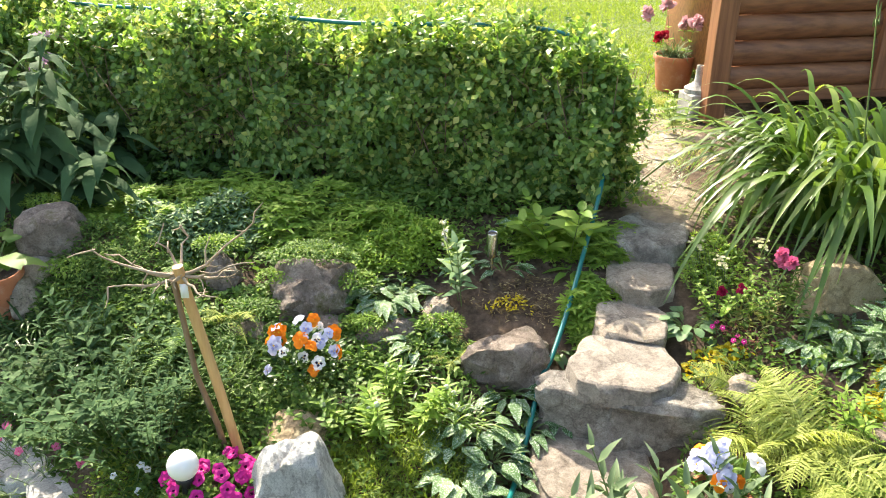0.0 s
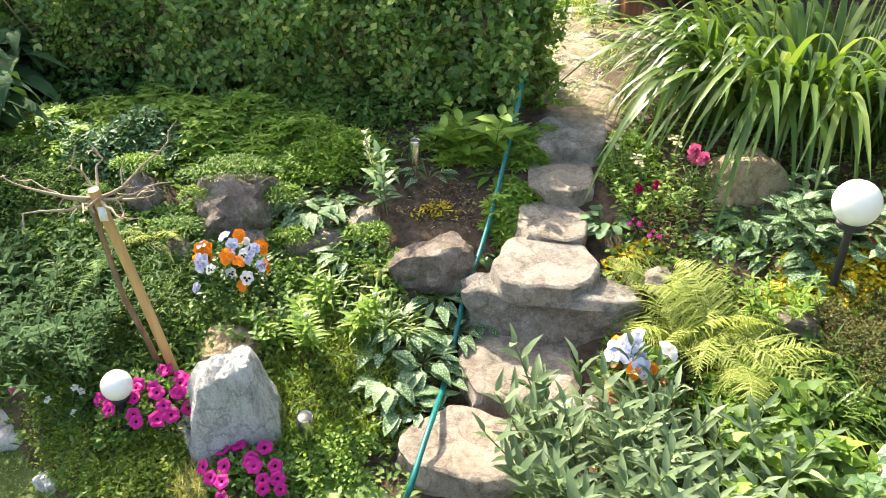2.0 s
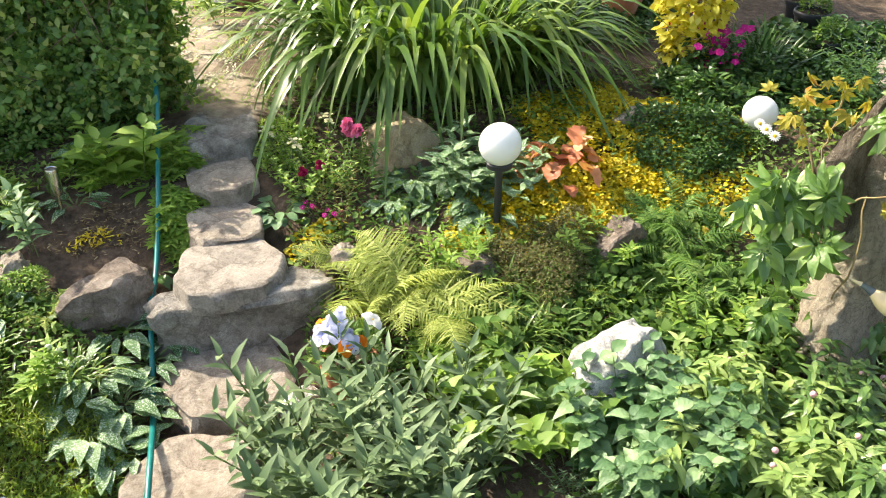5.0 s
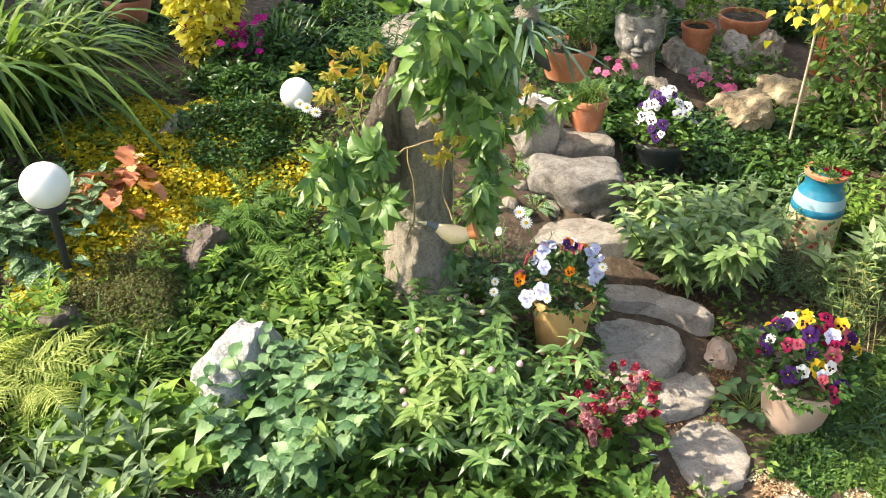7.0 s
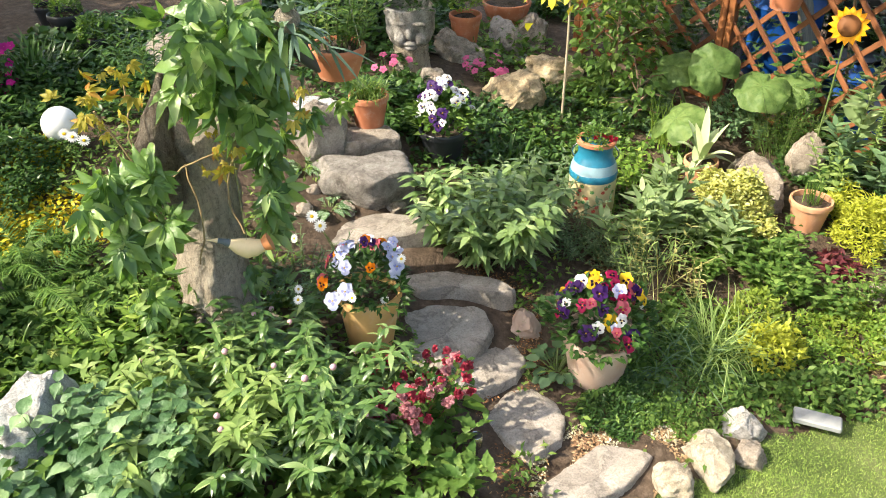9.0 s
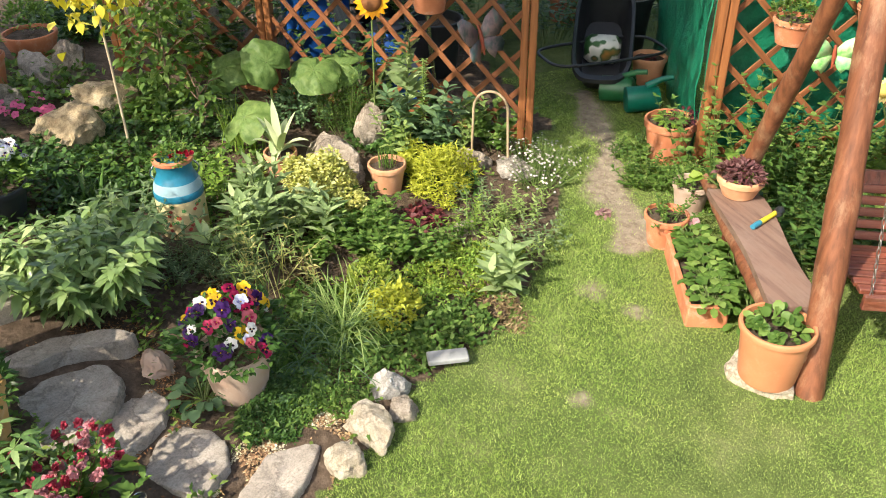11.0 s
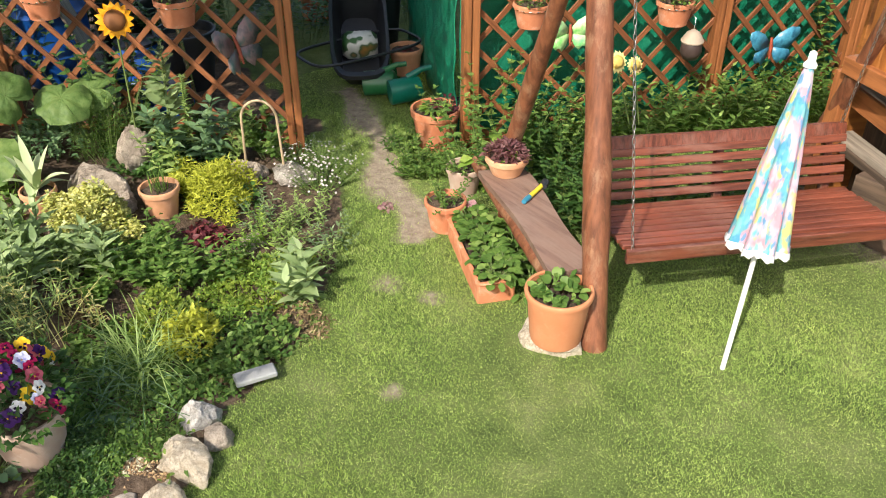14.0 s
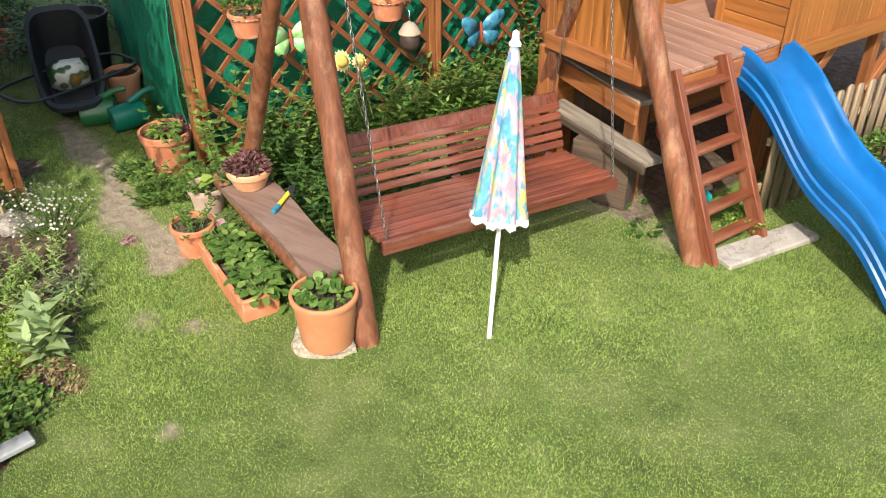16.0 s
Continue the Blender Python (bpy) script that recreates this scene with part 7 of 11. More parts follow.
cover("ground_cover", "thin green moss between steps", (0.616, 2.657, 0.222), 0.14, 0.04, 0.03, 900, 0.015, 0.006, L_LIME, 327, DIAMOND)
cover("ground_cover", "thin green moss between steps", (0.792, 3.086, 0.366), 0.05, 0.03, 0.05, 300, 0.025, 0.008, L_LIME, 328, DIAMOND)

for i, (p, n, L) in enumerate((((1.862, 3.467, 0.628), 40, 0.14), ((2.049, 3.340, 0.632), 36, 0.13), ((1.712, 3.403, 0.589), 24, 0.12), ((2.024, 3.103, 0.574), 26, 0.12), ((2.138, 3.211, 0.621), 26, 0.12), ((1.884, 3.245, 0.582), 22, 0.12))):
    rosette_plant("lungwort", "lungwort with pale-spotted broad leaves", p, 330 + i, n, L, L * 0.5, L_SPOT, OVATE, 0.7, 0.45, 0.06, group="lungworts")
rosette_plant("aquilegia", "dark blue-green leaves beside the steps", (1.200, 3.613, 0.562), 340, 36, 0.075, 0.06, L_BLUE, ROUND, 0.9, 0.4, 0.09)
stem_bush("pink", "bright green stems beside the steps", (1.368, 3.710, 0.616), 341, 26, 0.22, 0.2, 7, 0.04, 0.02, L_LIME, LANCE)
b, tips, r = stem_bush("pink", "pink double carnation among day lily leaves", (1.601, 3.624, 0.622), 342, 14, 0.16, 0.24, 7, 0.05, 0.014, L_MID, LANCE)
for k in range(4):
    bloom(b, bloom_mesh("ball", PINK), (r.normal(0, 0.035), r.normal(0, 0.03), 0.27 + 0.02 * k), (-0.1, -0.6, 0.6), 0.036, r)
for q in ((1.351, 3.657, 0.596), (1.442, 3.654, 0.606)):
    b, tips, r = stem_bush("pink", "small crimson carnation beside the steps", q, 343, 4, 0.05, 0.13, 4, 0.04, 0.01, L_MID, LANCE)
    bloom(b, bloom_mesh("ball", CRIMSON), (0, 0, 0.15), (-0.1, -0.6, 0.8), 0.03, r)
for q in ((1.435, 3.422, 0.545), (1.366, 3.523, 0.566)):
    b, tips, r = stem_bush("pink", "tiny magenta flowers over dark red leaves", q, 344, 12, 0.1, 0.08, 4, 0.03, 0.012, L_RED, LANCE)
    for t, d in tips[:4]:
        bloom(b, bloom_mesh("star", MAGENTA, WHITE), t, d + np.array((0, -0.5, 0.3)), 0.013, r)
for q in ((1.655, 3.957, 0.722), (1.348, 4.015, 0.689), (1.436, 3.866, 0.661)):
    b, tips, r = stem_bush("yarrow", "white yarrow umbel on a thin stem", q, 345, 2, 0.03, 0.2, 4, 0.04, 0.012, L_GREY, LANCE)
    for t, d in tips:
        for _ in range(9):
            bloom(b, bloom_mesh("star", petal_mat("cream", (0.7, 0.66, 0.4)), WHITE), t + r.normal(0, 0.016, 3) * (1, 1, 0.2), (0, -0.2, 1), 0.01, r)

for i, (p, n, L, m) in enumerate((((1.511, 2.849), 17, 0.56, L_FERN), ((1.325, 2.860), 14, 0.5, L_FERN), ((1.541, 2.670), 12, 0.46, L_FERN), ((1.330, 3.173), 8, 0.34, L_FERN), ((2.806, 2.555, 0.571), 14, 0.42, L_FERN2), ((2.644, 2.407, 0.514), 13, 0.42, L_FERN2), ((2.579, 2.204, 0.454), 12, 0.36, L_FERN2), ((2.429, 2.132, 0.414), 9, 0.24, L_FERN), ((2.702, 2.563, 0.565), 10, 0.4, L_FERN2), ((2.727, 2.115, 0.456), 8, 0.28, L_FERN2))):
    plant("fern", "pale yellow-green feathery fern" if m is L_FERN else "mid-green upright garden fern", p, 350 + i, lambda lg, sg, r, n=n, L=L: fern_geo(r, n, L, 0.25 if m is L_FERN else 0.21, lg=lg), m, group="ferns", category="fern")

# silver-green sage in front
stem_bush("jerusalem_sage", "large grey-green sage bush with felted leaves", (0.864, 2.200, 0.147), 370, 30, 0.36, 0.5, 8, 0.16, 0.042, L_GREY, LANCE, lean=0.25, fold=0.4, rise=1.0, rad=0.005)
stem_bush("jerusalem_sage", "grey-green sage stems with felted leaves", (1.176, 2.047, 0.177), 371, 20, 0.3, 0.42, 7, 0.16, 0.042, L_GREY, LANCE, lean=0.25, fold=0.4, rise=1.0, rad=0.005)
stem_bush("jerusalem_sage", "grey-green sage stems with felted leaves", (1.165, 1.981, 0.160), 372, 14, 0.24, 0.36, 7, 0.15, 0.04, L_GREY, LANCE, lean=0.25, fold=0.4, rise=1.0, rad=0.005)
pb = (1.064, 2.572, 0.271)
pot(pb, 0.24, 0.18, CLAY, "small clay pot with pansies behind sage")
b, _, r = plant("pansy", "pale blue, white and orange pansies in a pot", pb, 373, lambda lg, sg, r: dome(lg, r, 0.15, 0.12, 0.16, 320, 0.045, 0.022), L_MID, group="pansies", up=0.14)
pansies(b, r, 22, 0.15, 0.12, 0.2, 0.05, [P_BLUE, P_BLUE, ("pansy", WHITE, WHITE, YELLOW), P_WHITE, P_ORANGE, P_BLUE], 0.042, (-0.1, -0.7, 0.3))
stone("boulder", up((0.855, 2.624, 0.250), 0.01), (0.16, 0.11, 0.11), 10, QUARTZ, "small white stone in the sage", 308)
for i, (p, n) in enumerate((((1.788, 2.370, 0.379), 70), ((1.905, 2.348, 0.398), 50), ((1.706, 2.567, 0.398), 40), ((1.772, 2.357, 0.373), 60), ((1.635, 2.581, 0.391), 40))):
    plant("day_lily", "fresh green narrow-leaved lily tuft", p, 380 + i, spray(n, 0.26, 0.012), L_STRAP, group="lily tufts")
stem_bush("nettle_leaved_plant", "light green toothed leaves in the bed", (1.623, 2.053, 0.278), 390, 18, 0.3, 0.22, 5, 0.11, 0.075, L_MID, HEART)
stem_bush("nettle_leaved_plant", "light green broad leaves in the bed", (1.599, 2.072, 0.282), 391, 14, 0.28, 0.2, 5, 0.11, 0.075, L_SPRING, HEART)
L_HYDRANGEA = leaf_mat("leaf_hydrangea", (0.05, 0.11, 0.05), (0.11, 0.195, 0.09), (0.22, 0.31, 0.17), 0.25, 0.42, 0.5, rib=0.8)
stem_bush("hydrangea", "leafy hydrangea with broad blue-green toothed leaves", (1.849, 1.648), 392, 34, 0.27, 0.36, 7, 0.115, 0.075, L_HYDRANGEA, BROAD, lean=0.22, rise=0.3, droop=0.45, fold=0.3)
stem_bush("hydrangea", "low hydrangea shoots with dark blue-green leaves", (1.723, 1.506), 393, 12, 0.2, 0.24, 5, 0.1, 0.068, L_HYDRANGEA, BROAD, lean=0.25, rise=0.3, droop=0.45, fold=0.3)
stem_bush("artemisia", "fine grey-green twiggy tuft", (1.610, 1.743, 0.211), 394, 40, 0.2, 0.22, 10, 0.025, 0.006, L_GREY, LANCE)
rosette_plant("hosta", "light green leafy clump behind a quartz rock", (2.371, 1.886, 0.350), 395, 26, 0.11, 0.06, L_LIME, OVATE, 0.7, 0.4, 0.06)

# heuchera and lamps
LOBED = [(0, 0.5), (0.12, 0.95), (0.22, 0.8), (0.42, 1.05), (0.55, 0.78), (0.7, 0.8), (0.8, 0.5), (1, 0.12)]
for i, q in enumerate(((2.041, 3.163, 0.592), (2.063, 3.036, 0.571), (2.059, 3.281, 0.623))):
    rosette_plant("lungwort", "pale-spotted lungwort at the foot of a lamp", q, 396 + i, 22, 0.12, 0.06, L_SPOT, OVATE, 0.9, 0.4, 0.08, group="lungworts")
b, _, r = plant("heuchera", "coral orange heuchera with lobed leaves", (2.470, 2.995, 0.650), 400, lambda lg, sg, r: (dome(lg, r, 0.18, 0.16, 0.28, 26, 0.11, 0.115, LOBED, up=0.35, droop=0.3, face=1.0), rosette(lg, r, 6, 0.11, 0.1, LOBED, 0.9, 0.25, sg=sg, stalk=0.12)), L_ORANGE)
stem_bush("lungwort", "tall pale-spotted lungwort around a lamp pole", (2.111, 3.138, 0.604), 402, 16, 0.22, 0.26, 5, 0.13, 0.06, L_SPOT, OVATE)
stem_bush("lungwort", "leafy spotted lungwort beside a lamp pole", (2.082, 3.269, 0.629), 403, 12, 0.2, 0.24, 5, 0.12, 0.055, L_SPOT, OVATE)
globe_lamp(on_ground((2.035, 2.942, 1.015)), (2.035, 2.942, 1.015), 0.098, "white globe garden lamp on a black pole")
globe_lamp(on_ground((3.602, 2.795, 0.873)), (3.602, 2.795, 0.873), 0.092, "white globe garden lamp beside the stump")
solid("cable_box", lathe(Geo(), [(0, 0), (0.03, 0), (0.03, 0.05), (0.02, 0.06), (0, 0.06)], 16), BLACK_PLASTIC, "small black socket in the carpet plants", "socket", smooth=40, loc=(2.829, 3.208, 0.753))
for i, q in enumerate(((3.498, 2.684, 0.706), (3.452, 2.636, 0.684), (3.505, 2.657, 0.698))):
    b, tips, r = stem_bush("daisy", "white daisy beside a globe lamp", q, 405 + i, 2, 0.04, 0.16, 4, 0.04, 0.01, L_MID, LANCE)
    bloom(b, bloom_mesh("daisy", WHITE, YELLOW), tips[0][0], (-0.5, -0.4, 0.6), 0.03, r)

# golden maple, pink azalea, pots at the back
def little_tree(name, label, loc, seed, h, crown, mat, n=900, L=0.06, W=0.045, prof=OVATE, bark=None):
    base = thing(name, on_ground(loc), label, "small tree")
    r, tg, lg = rgen(seed), Geo(), Geo()
    tube(tg, [(0, 0, -0.03), (0.01, 0, h * 0.35), (0, 0.01, h * 0.9)], [0.014, 0.011, 0.005], 8)
    for _ in range(16):
        z = h * r.uniform(0.25, 0.9)
        th = r.uniform(0, 6.3)
        e = np.array((math.cos(th) * crown, math.sin(th) * crown, z + r.uniform(0.02, 0.15)))
        pts = np.array([(0, 0, z * 0.9), e * (0.5, 0.5, 1), e])
        tube(tg, pts, [0.006, 0.004, 0.002], 5)
    part("trunk", tg, bark or TWIG, base)
    q = r.uniform(0.15, 1.05, n)
    th = r.uniform(0, 6.3, n)
    rad = crown * np.sqrt(r.random(n)) * np.sin(np.clip(q, 0.2, 1.0) * 2.6) ** 0.5
    P = np.stack([np.cos(th) * rad, np.sin(th) * rad, q * h], -1)
    D = np.stack([np.cos(th), np.sin(th), r.normal(-0.1, 0.4, n)], -1)
    leaves(lg, P, D + r.normal(0, 0.4, (n, 3)), np.array((0, 0, 1)) + r.normal(0, 0.3, (n, 3)), L * r.uniform(0.6, 1.2, n), W * r.uniform(0.6, 1.2, n), prof, 0.3, 0.2)
    part("crown", lg, mat, base)
    return base, r


L_GOLD = leaf_mat("leaf_gold", (0.5, 0.42, 0.045), (0.66, 0.55, 0.09), (0.69, 0.6, 0.18), 0.4)
little_tree("golden_maple", "small golden-leaved maple tree beside azalea", (3.883, 3.613, 0.781), 410, 0.75, 0.22, L_GOLD, 1300, 0.06, 0.05)
b, r = little_tree("azalea", "pink flowering azalea shrub", (3.897, 3.432, 0.775), 411, 0.3, 0.2, L_DARK, 500, 0.04, 0.02)
for _ in range(60):
    bloom(b, bloom_mesh("star", MAGENTA, PINK), (r.normal(0, 0.1), r.normal(0, 0.1), r.uniform(0.12, 0.34)), r.normal(0, 0.4, 3) + (-0.5, -0.5, 0.6), 0.026, r)
plant("iris", "dark strap-leaved iris clump at the back", (4.158, 3.311, 0.769), 412, spray(90, 0.45, 0.018, 1.0, 4.0, 0.06, (0.1, 0.4)), L_DARK)
stem_bush("veronica", "dark green upright spikes by the path", (4.372, 2.724, 0.751), 413, 22, 0.22, 0.4, 9, 0.07, 0.02, L_DARK, LANCE)
for i, (q, d, h) in enumerate((((5.080, 3.676, 0.763), 0.24, 0.2), ((4.794, 3.311, 0.759), 0.2, 0.16), ((5.279, 3.936, 0.764), 0.2, 0.18))):
    pot(q, d, h, BLACK_PLASTIC, "black plastic nursery pot", group="nursery pots")
    plant("box_shrub", "small green shrub in a nursery pot", q, 415 + i, lambda lg, sg, r: dome(lg, r, 0.1, 0.1, 0.16, 300, 0.03, 0.018), L_MID, up=h * 0.8)
for q, d, l in (((4.369, 4.770, 0.792), 0.36, "wide clay bowl with dark plants by the upper path"), ((4.213, 4.618, 0.792), 0.3, "clay pot by the upper path")):
    pot(q, d, 0.22, CLAY, l, bowl=True)
    plant("box_shrub", "dark green shrub in a clay bowl", q, 419, lambda lg, sg, r: dome(lg, r, 0.14, 0.14, 0.2, 400, 0.04, 0.025), L_DARK, up=0.18)
stone("boulder", up((4.958, 2.876, 0.750), 0.02), (0.92, 0.57, 0.22), 10, GREY, "broad grey stone of the upper path", 309)
stone("boulder", up((4.558, 3.339, 0.764), 0.01), (1.03, 0.57, 0.13), 30, SLATE, "dark flat stone under nursery pots", 310, flat=0.5)

# dark leaves added over bright soil in place of the deep shade here
cover("ground_cover", "dark shaded growth beside the upper path", (3.855, 4.787, 0.798), 1.0, 0.6, 0.16, 5200, 0.05, 0.03, L_DARK, 421)
cover("ground_cover", "dark shaded growth behind the lamps", (4.319, 3.154, 0.764), 0.8, 0.5, 0.2, 3600, 0.05, 0.03, L_DARK, 422)

# mixed small plants between the fern, the stump and the quartz rock
for i, (q, k) in enumerate((((1.868, 2.834, 0.487), 0), ((1.892, 2.581, 0.439), 1), ((2.103, 2.457, 0.458), 2), ((2.096, 2.215, 0.396), 3), ((2.206, 2.123, 0.382), 0), ((2.215, 1.898, 0.334), 2), ((2.317, 2.538, 0.510), 4), ((2.131, 2.634, 0.503), 3), ((1.725, 2.637, 0.419), 1), ((1.724, 2.849, 0.461), 4), ((2.281, 2.327, 0.445), 1), ((2.476, 1.954, 0.380), 4), ((2.450, 1.762, 0.338), 0))):
    if k == 0:
        rosette_plant("primrose", "pale green primrose rosette in the bed", q, 430 + i, 14, 0.13, 0.055, L_PALE, OVATE, 0.8, 0.4, 0.03)
    elif k == 1:
        plant("day_lily", "fresh green narrow-leaved lily tuft", q, 430 + i, spray(44, 0.24, 0.011), L_STRAP, group="lily tufts")
    elif k == 2:
        plant("fern", "pale yellow-green feathery young fern", q, 430 + i, lambda lg, sg, r: fern_geo(r, 6, 0.26, 0.2, lg=lg), L_FERN, group="ferns", category="fern")
    elif k == 3:
        cover("leaf_litter", "brown withered leaves and stems on soil", q, 0.2, 0.14, 0.05, 420, 0.045, 0.012, L_LITTER, 430 + i, LANCE, category="leaf litter")
    else:
        stem_bush("lily", "light green leafy shoots in the bed", q, 430 + i, 9, 0.14, 0.2, 7, 0.07, 0.022, L_LIME, LANCE, k=3)
cover("leaf_litter", "dry leaf litter on the bare soil by the hose", (0.389, 3.883, 0.564), 0.24, 0.16, 0.02, 520, 0.03, 0.008, L_LITTER, 445, LANCE, category="leaf litter", up=0.1)
cover("leaf_litter", "withered stems and litter under heather", (2.190, 2.477, 0.477), 0.24, 0.16, 0.06, 420, 0.04, 0.01, L_LITTER, 446, LANCE, category="leaf litter")

# ---- tree stump with Virginia creeper ----
BARK = stone_mat("rough_bark", (0.35, 0.28, 0.2), (0.68, 0.58, 0.45), (0.85, 0.77, 0.63), 34.0, bump=1.2, stretch=(1.0, 1.0, 0.3))
SPLINTER = stone_mat("splintered_wood", (0.22, 0.13, 0.08), (0.6, 0.48, 0.36), (0.8, 0.7, 0.57), 40.0, bump=1.5, stretch=(1.0, 1.0, 0.15))
L_YOUNG = leaf_mat("leaf_young_creeper", (0.26, 0.22, 0.035), (0.38, 0.3, 0.06), (0.42, 0.19, 0.05), 0.4)


def rough_tube(pts, rad, sides=64, amp=0.14, seed=1):
    pts = np.asarray(pts, float)
    k = np.linspace(0, 1, 100)
    t = np.linspace(0, 1, len(pts))
    P = np.stack([np.interp(k, t, pts[:, j]) for j in range(3)], -1)
    R = np.interp(k, t, rad)
    g = tube(Geo(), P, R, sides)
    V = g.v[0]
    mid = np.repeat(P, sides, 0)
    d = V - mid
    f = np.array([noise.fractal(Vector((v[0] * 26, v[1] * 26, v[2] * 8)) + Vector((seed, 0, 0)), 1.0, 2.0, 4) for v in V])
    f2 = np.array([noise.noise(Vector((v[0] * 95, v[1] * 95, v[2] * 60))) for v in V])
    g.v[0] = mid + d * (1 + amp * 0.75 * f + amp * 0.35 * f2)[:, None]
    return g


def palmate(lg, r, P, N, size):
    """Five-fingered leaves hanging with their faces towards N."""
    n = len(P)
    N = unit(N)
    down = np.array((0, 0, -0.8)) + r.normal(0, 0.75, (n, 3))
    down = unit(down - N * (down * N).sum(1, keepdims=True))
    S = np.cross(N, down)
    for a, l in ((-1.35, 0.66), (-0.66, 0.9), (0.0, 1.0), (0.66, 0.9), (1.35, 0.66)):
        D = down * math.cos(a) + S * math.sin(a) - N * 0.12
        leaves(lg, P + D * (size * 0.06)[:, None], D, N + r.normal(0, 0.12, (n, 3)), size * l, size * l * 0.38, BROAD, 0.3, 0.4)


def creeper_tree():
    foot = Vector(on_ground((2.93, 1.68), -0.05))
    base = thing("tree_stump", foot, "rough pale-barked tree stump overgrown by Virginia creeper", "tree")
    f = np.array(foot)
    fork = np.array((3.003, 1.696, 0.966)) - f
    stub = np.array((2.956, 1.820, 1.236)) - f
    top = np.array((3.260, 1.509, 1.796)) - f
    part("trunk", rough_tube([(0, 0, 0), (0, 0, 0.12), fork * 0.5, fork, fork * 0.5 + stub * 0.5 + (0.02, 0.02, 0), stub], [0.2, 0.16, 0.148, 0.142, 0.11, 0.05]), BARK, base)
    shard = [np.array(v) - f for v in ((2.9, 1.79, 0.95), (2.85, 1.80, 1.16), (2.85, 1.765, 1.32), (2.872, 1.73, 1.5))]
    part("broken_stub", rough_tube(shard, [0.1, 0.085, 0.05, 0.012], 28, 0.3, 4), SPLINTER, base, "pale splintered broken wood")
    part("limb", rough_tube([fork * 0.85, fork * 0.55 + top * 0.45, top, top + (0.1, 0.05, 0.4)], [0.12, 0.11, 0.09, 0.08], 20, 0.05, 3), BARK, base)
    br = np.array((3.661, 1.298, 1.803)) - f
    part("limb", rough_tube([top * 0.95, (top + br) / 2 + (0, 0, 0.05), br], [0.06, 0.045, 0.03], 14, 0.05, 5), BARK, base)
    lg, yg, vg, r = Geo(), Geo(), Geo(), rgen(500)
    out = unit(np.array((-0.7, -0.4, 0.75)))
    for c, sx, sz, n, size in (
        ((2.725, 1.486, 1.768), 0.14, 0.10, 9, 0.150),
        ((2.774, 1.387, 1.736), 0.15, 0.10, 10, 0.150),
        ((2.815, 1.296, 1.760), 0.13, 0.10, 8, 0.150),
        ((2.737, 1.463, 1.627), 0.13, 0.10, 10, 0.150),
        ((2.789, 1.353, 1.620), 0.14, 0.10, 11, 0.150),
        ((2.761, 1.415, 1.508), 0.13, 0.09, 11, 0.150),
        ((2.818, 1.288, 1.491), 0.11, 0.10, 9, 0.150),
        ((2.781, 1.371, 1.395), 0.12, 0.08, 9, 0.150),
        ((2.838, 1.239, 1.627), 0.09, 0.09, 6, 0.150),
        ((2.698, 1.539, 1.504), 0.06, 0.06, 3, 0.150),
        ((2.562, 1.66, 1.188), 0.07, 0.06, 6, 0.135),
        ((2.58, 1.63, 1.0), 0.06, 0.08, 7, 0.135),
        ((2.424, 1.861, 1.14), 0.06, 0.05, 4, 0.135),
        ((2.554, 1.851, 1.197), 0.09, 0.07, 6, 0.135),
        ((2.569, 1.829, 1.035), 0.10, 0.09, 8, 0.135),
        ((2.619, 1.753, 1.137), 0.08, 0.08, 7, 0.135),
        ((2.630, 1.736, 0.917), 0.08, 0.08, 8, 0.135),
        ((2.475, 1.79, 0.924), 0.06, 0.05, 5, 0.135),
        ((2.583, 1.809, 0.852), 0.09, 0.06, 7, 0.135),
        ((3.027, 1.410, 1.143), 0.08, 0.10, 8, 0.130),
        ((3.040, 1.379, 0.997), 0.08, 0.10, 9, 0.130),
        ((3.029, 1.405, 0.855), 0.07, 0.09, 9, 0.130),
        ((3.017, 1.433, 0.737), 0.06, 0.07, 6, 0.130),
        ((3.051, 1.353, 1.212), 0.09, 0.09, 6, 0.130),
        ((2.962, 1.551, 0.451), 0.09, 0.05, 6, 0.130),
        ((3.008, 1.452, 0.394), 0.12, 0.06, 8, 0.130),
        ((2.977, 1.518, 0.548), 0.06, 0.04, 4, 0.130),
        ((3.237, 1.300, 1.173), 0.12, 0.06, 6, 0.110),
        ((3.528, 1.222, 1.172), 0.10, 0.06, 6, 0.100),
        ((2.603, 1.782, 0.601), 0.16, 0.09, 10, 0.110)):
        q = r.normal(0, 1, (n, 3)) * 0.42
        P = np.array(c) - f + q * (sx, sx * 0.5, sz) + np.outer(q[:, 0], (0, 0, 0))
        P = P + np.outer(q[:, 1], (0.45 * sx, -0.85 * sx, 0))
        N = out + r.normal(0, 0.5, (n, 3)) + q * (0.3, 0.3, 0.2)
        k = slice(0, n)
        palmate(lg, r, P[k], N[k], size * r.uniform(0.6, 1.1, n)[k])
    # unseen overhead limb with leaves, added to dapple the path and pansy pot
    over = np.array((2.05, 1.85, 2.62)) - f
    part("limb", rough_tube([top + (0.05, 0.02, 0.2), (top + over) / 2 + (0, 0, 0.25), over], [0.05, 0.035, 0.015], 12, 0.05, 9), BARK, base)
    n = 80
    P = over + np.stack([r.normal(-0.04, 0.14, n), r.uniform(-0.5, 0.85, n), r.normal(0, 0.07, n)], -1)
    palmate(lg, r, P, np.array((0, 0, 1.0)) + r.normal(0, 0.4, (n, 3)), 0.14 * r.uniform(0.6, 1.1, n))
    tagged(part("creeper_leaf", lg, L_CREEPER, base, smooth=False), "green five-fingered creeper leaves", kind="stuff")
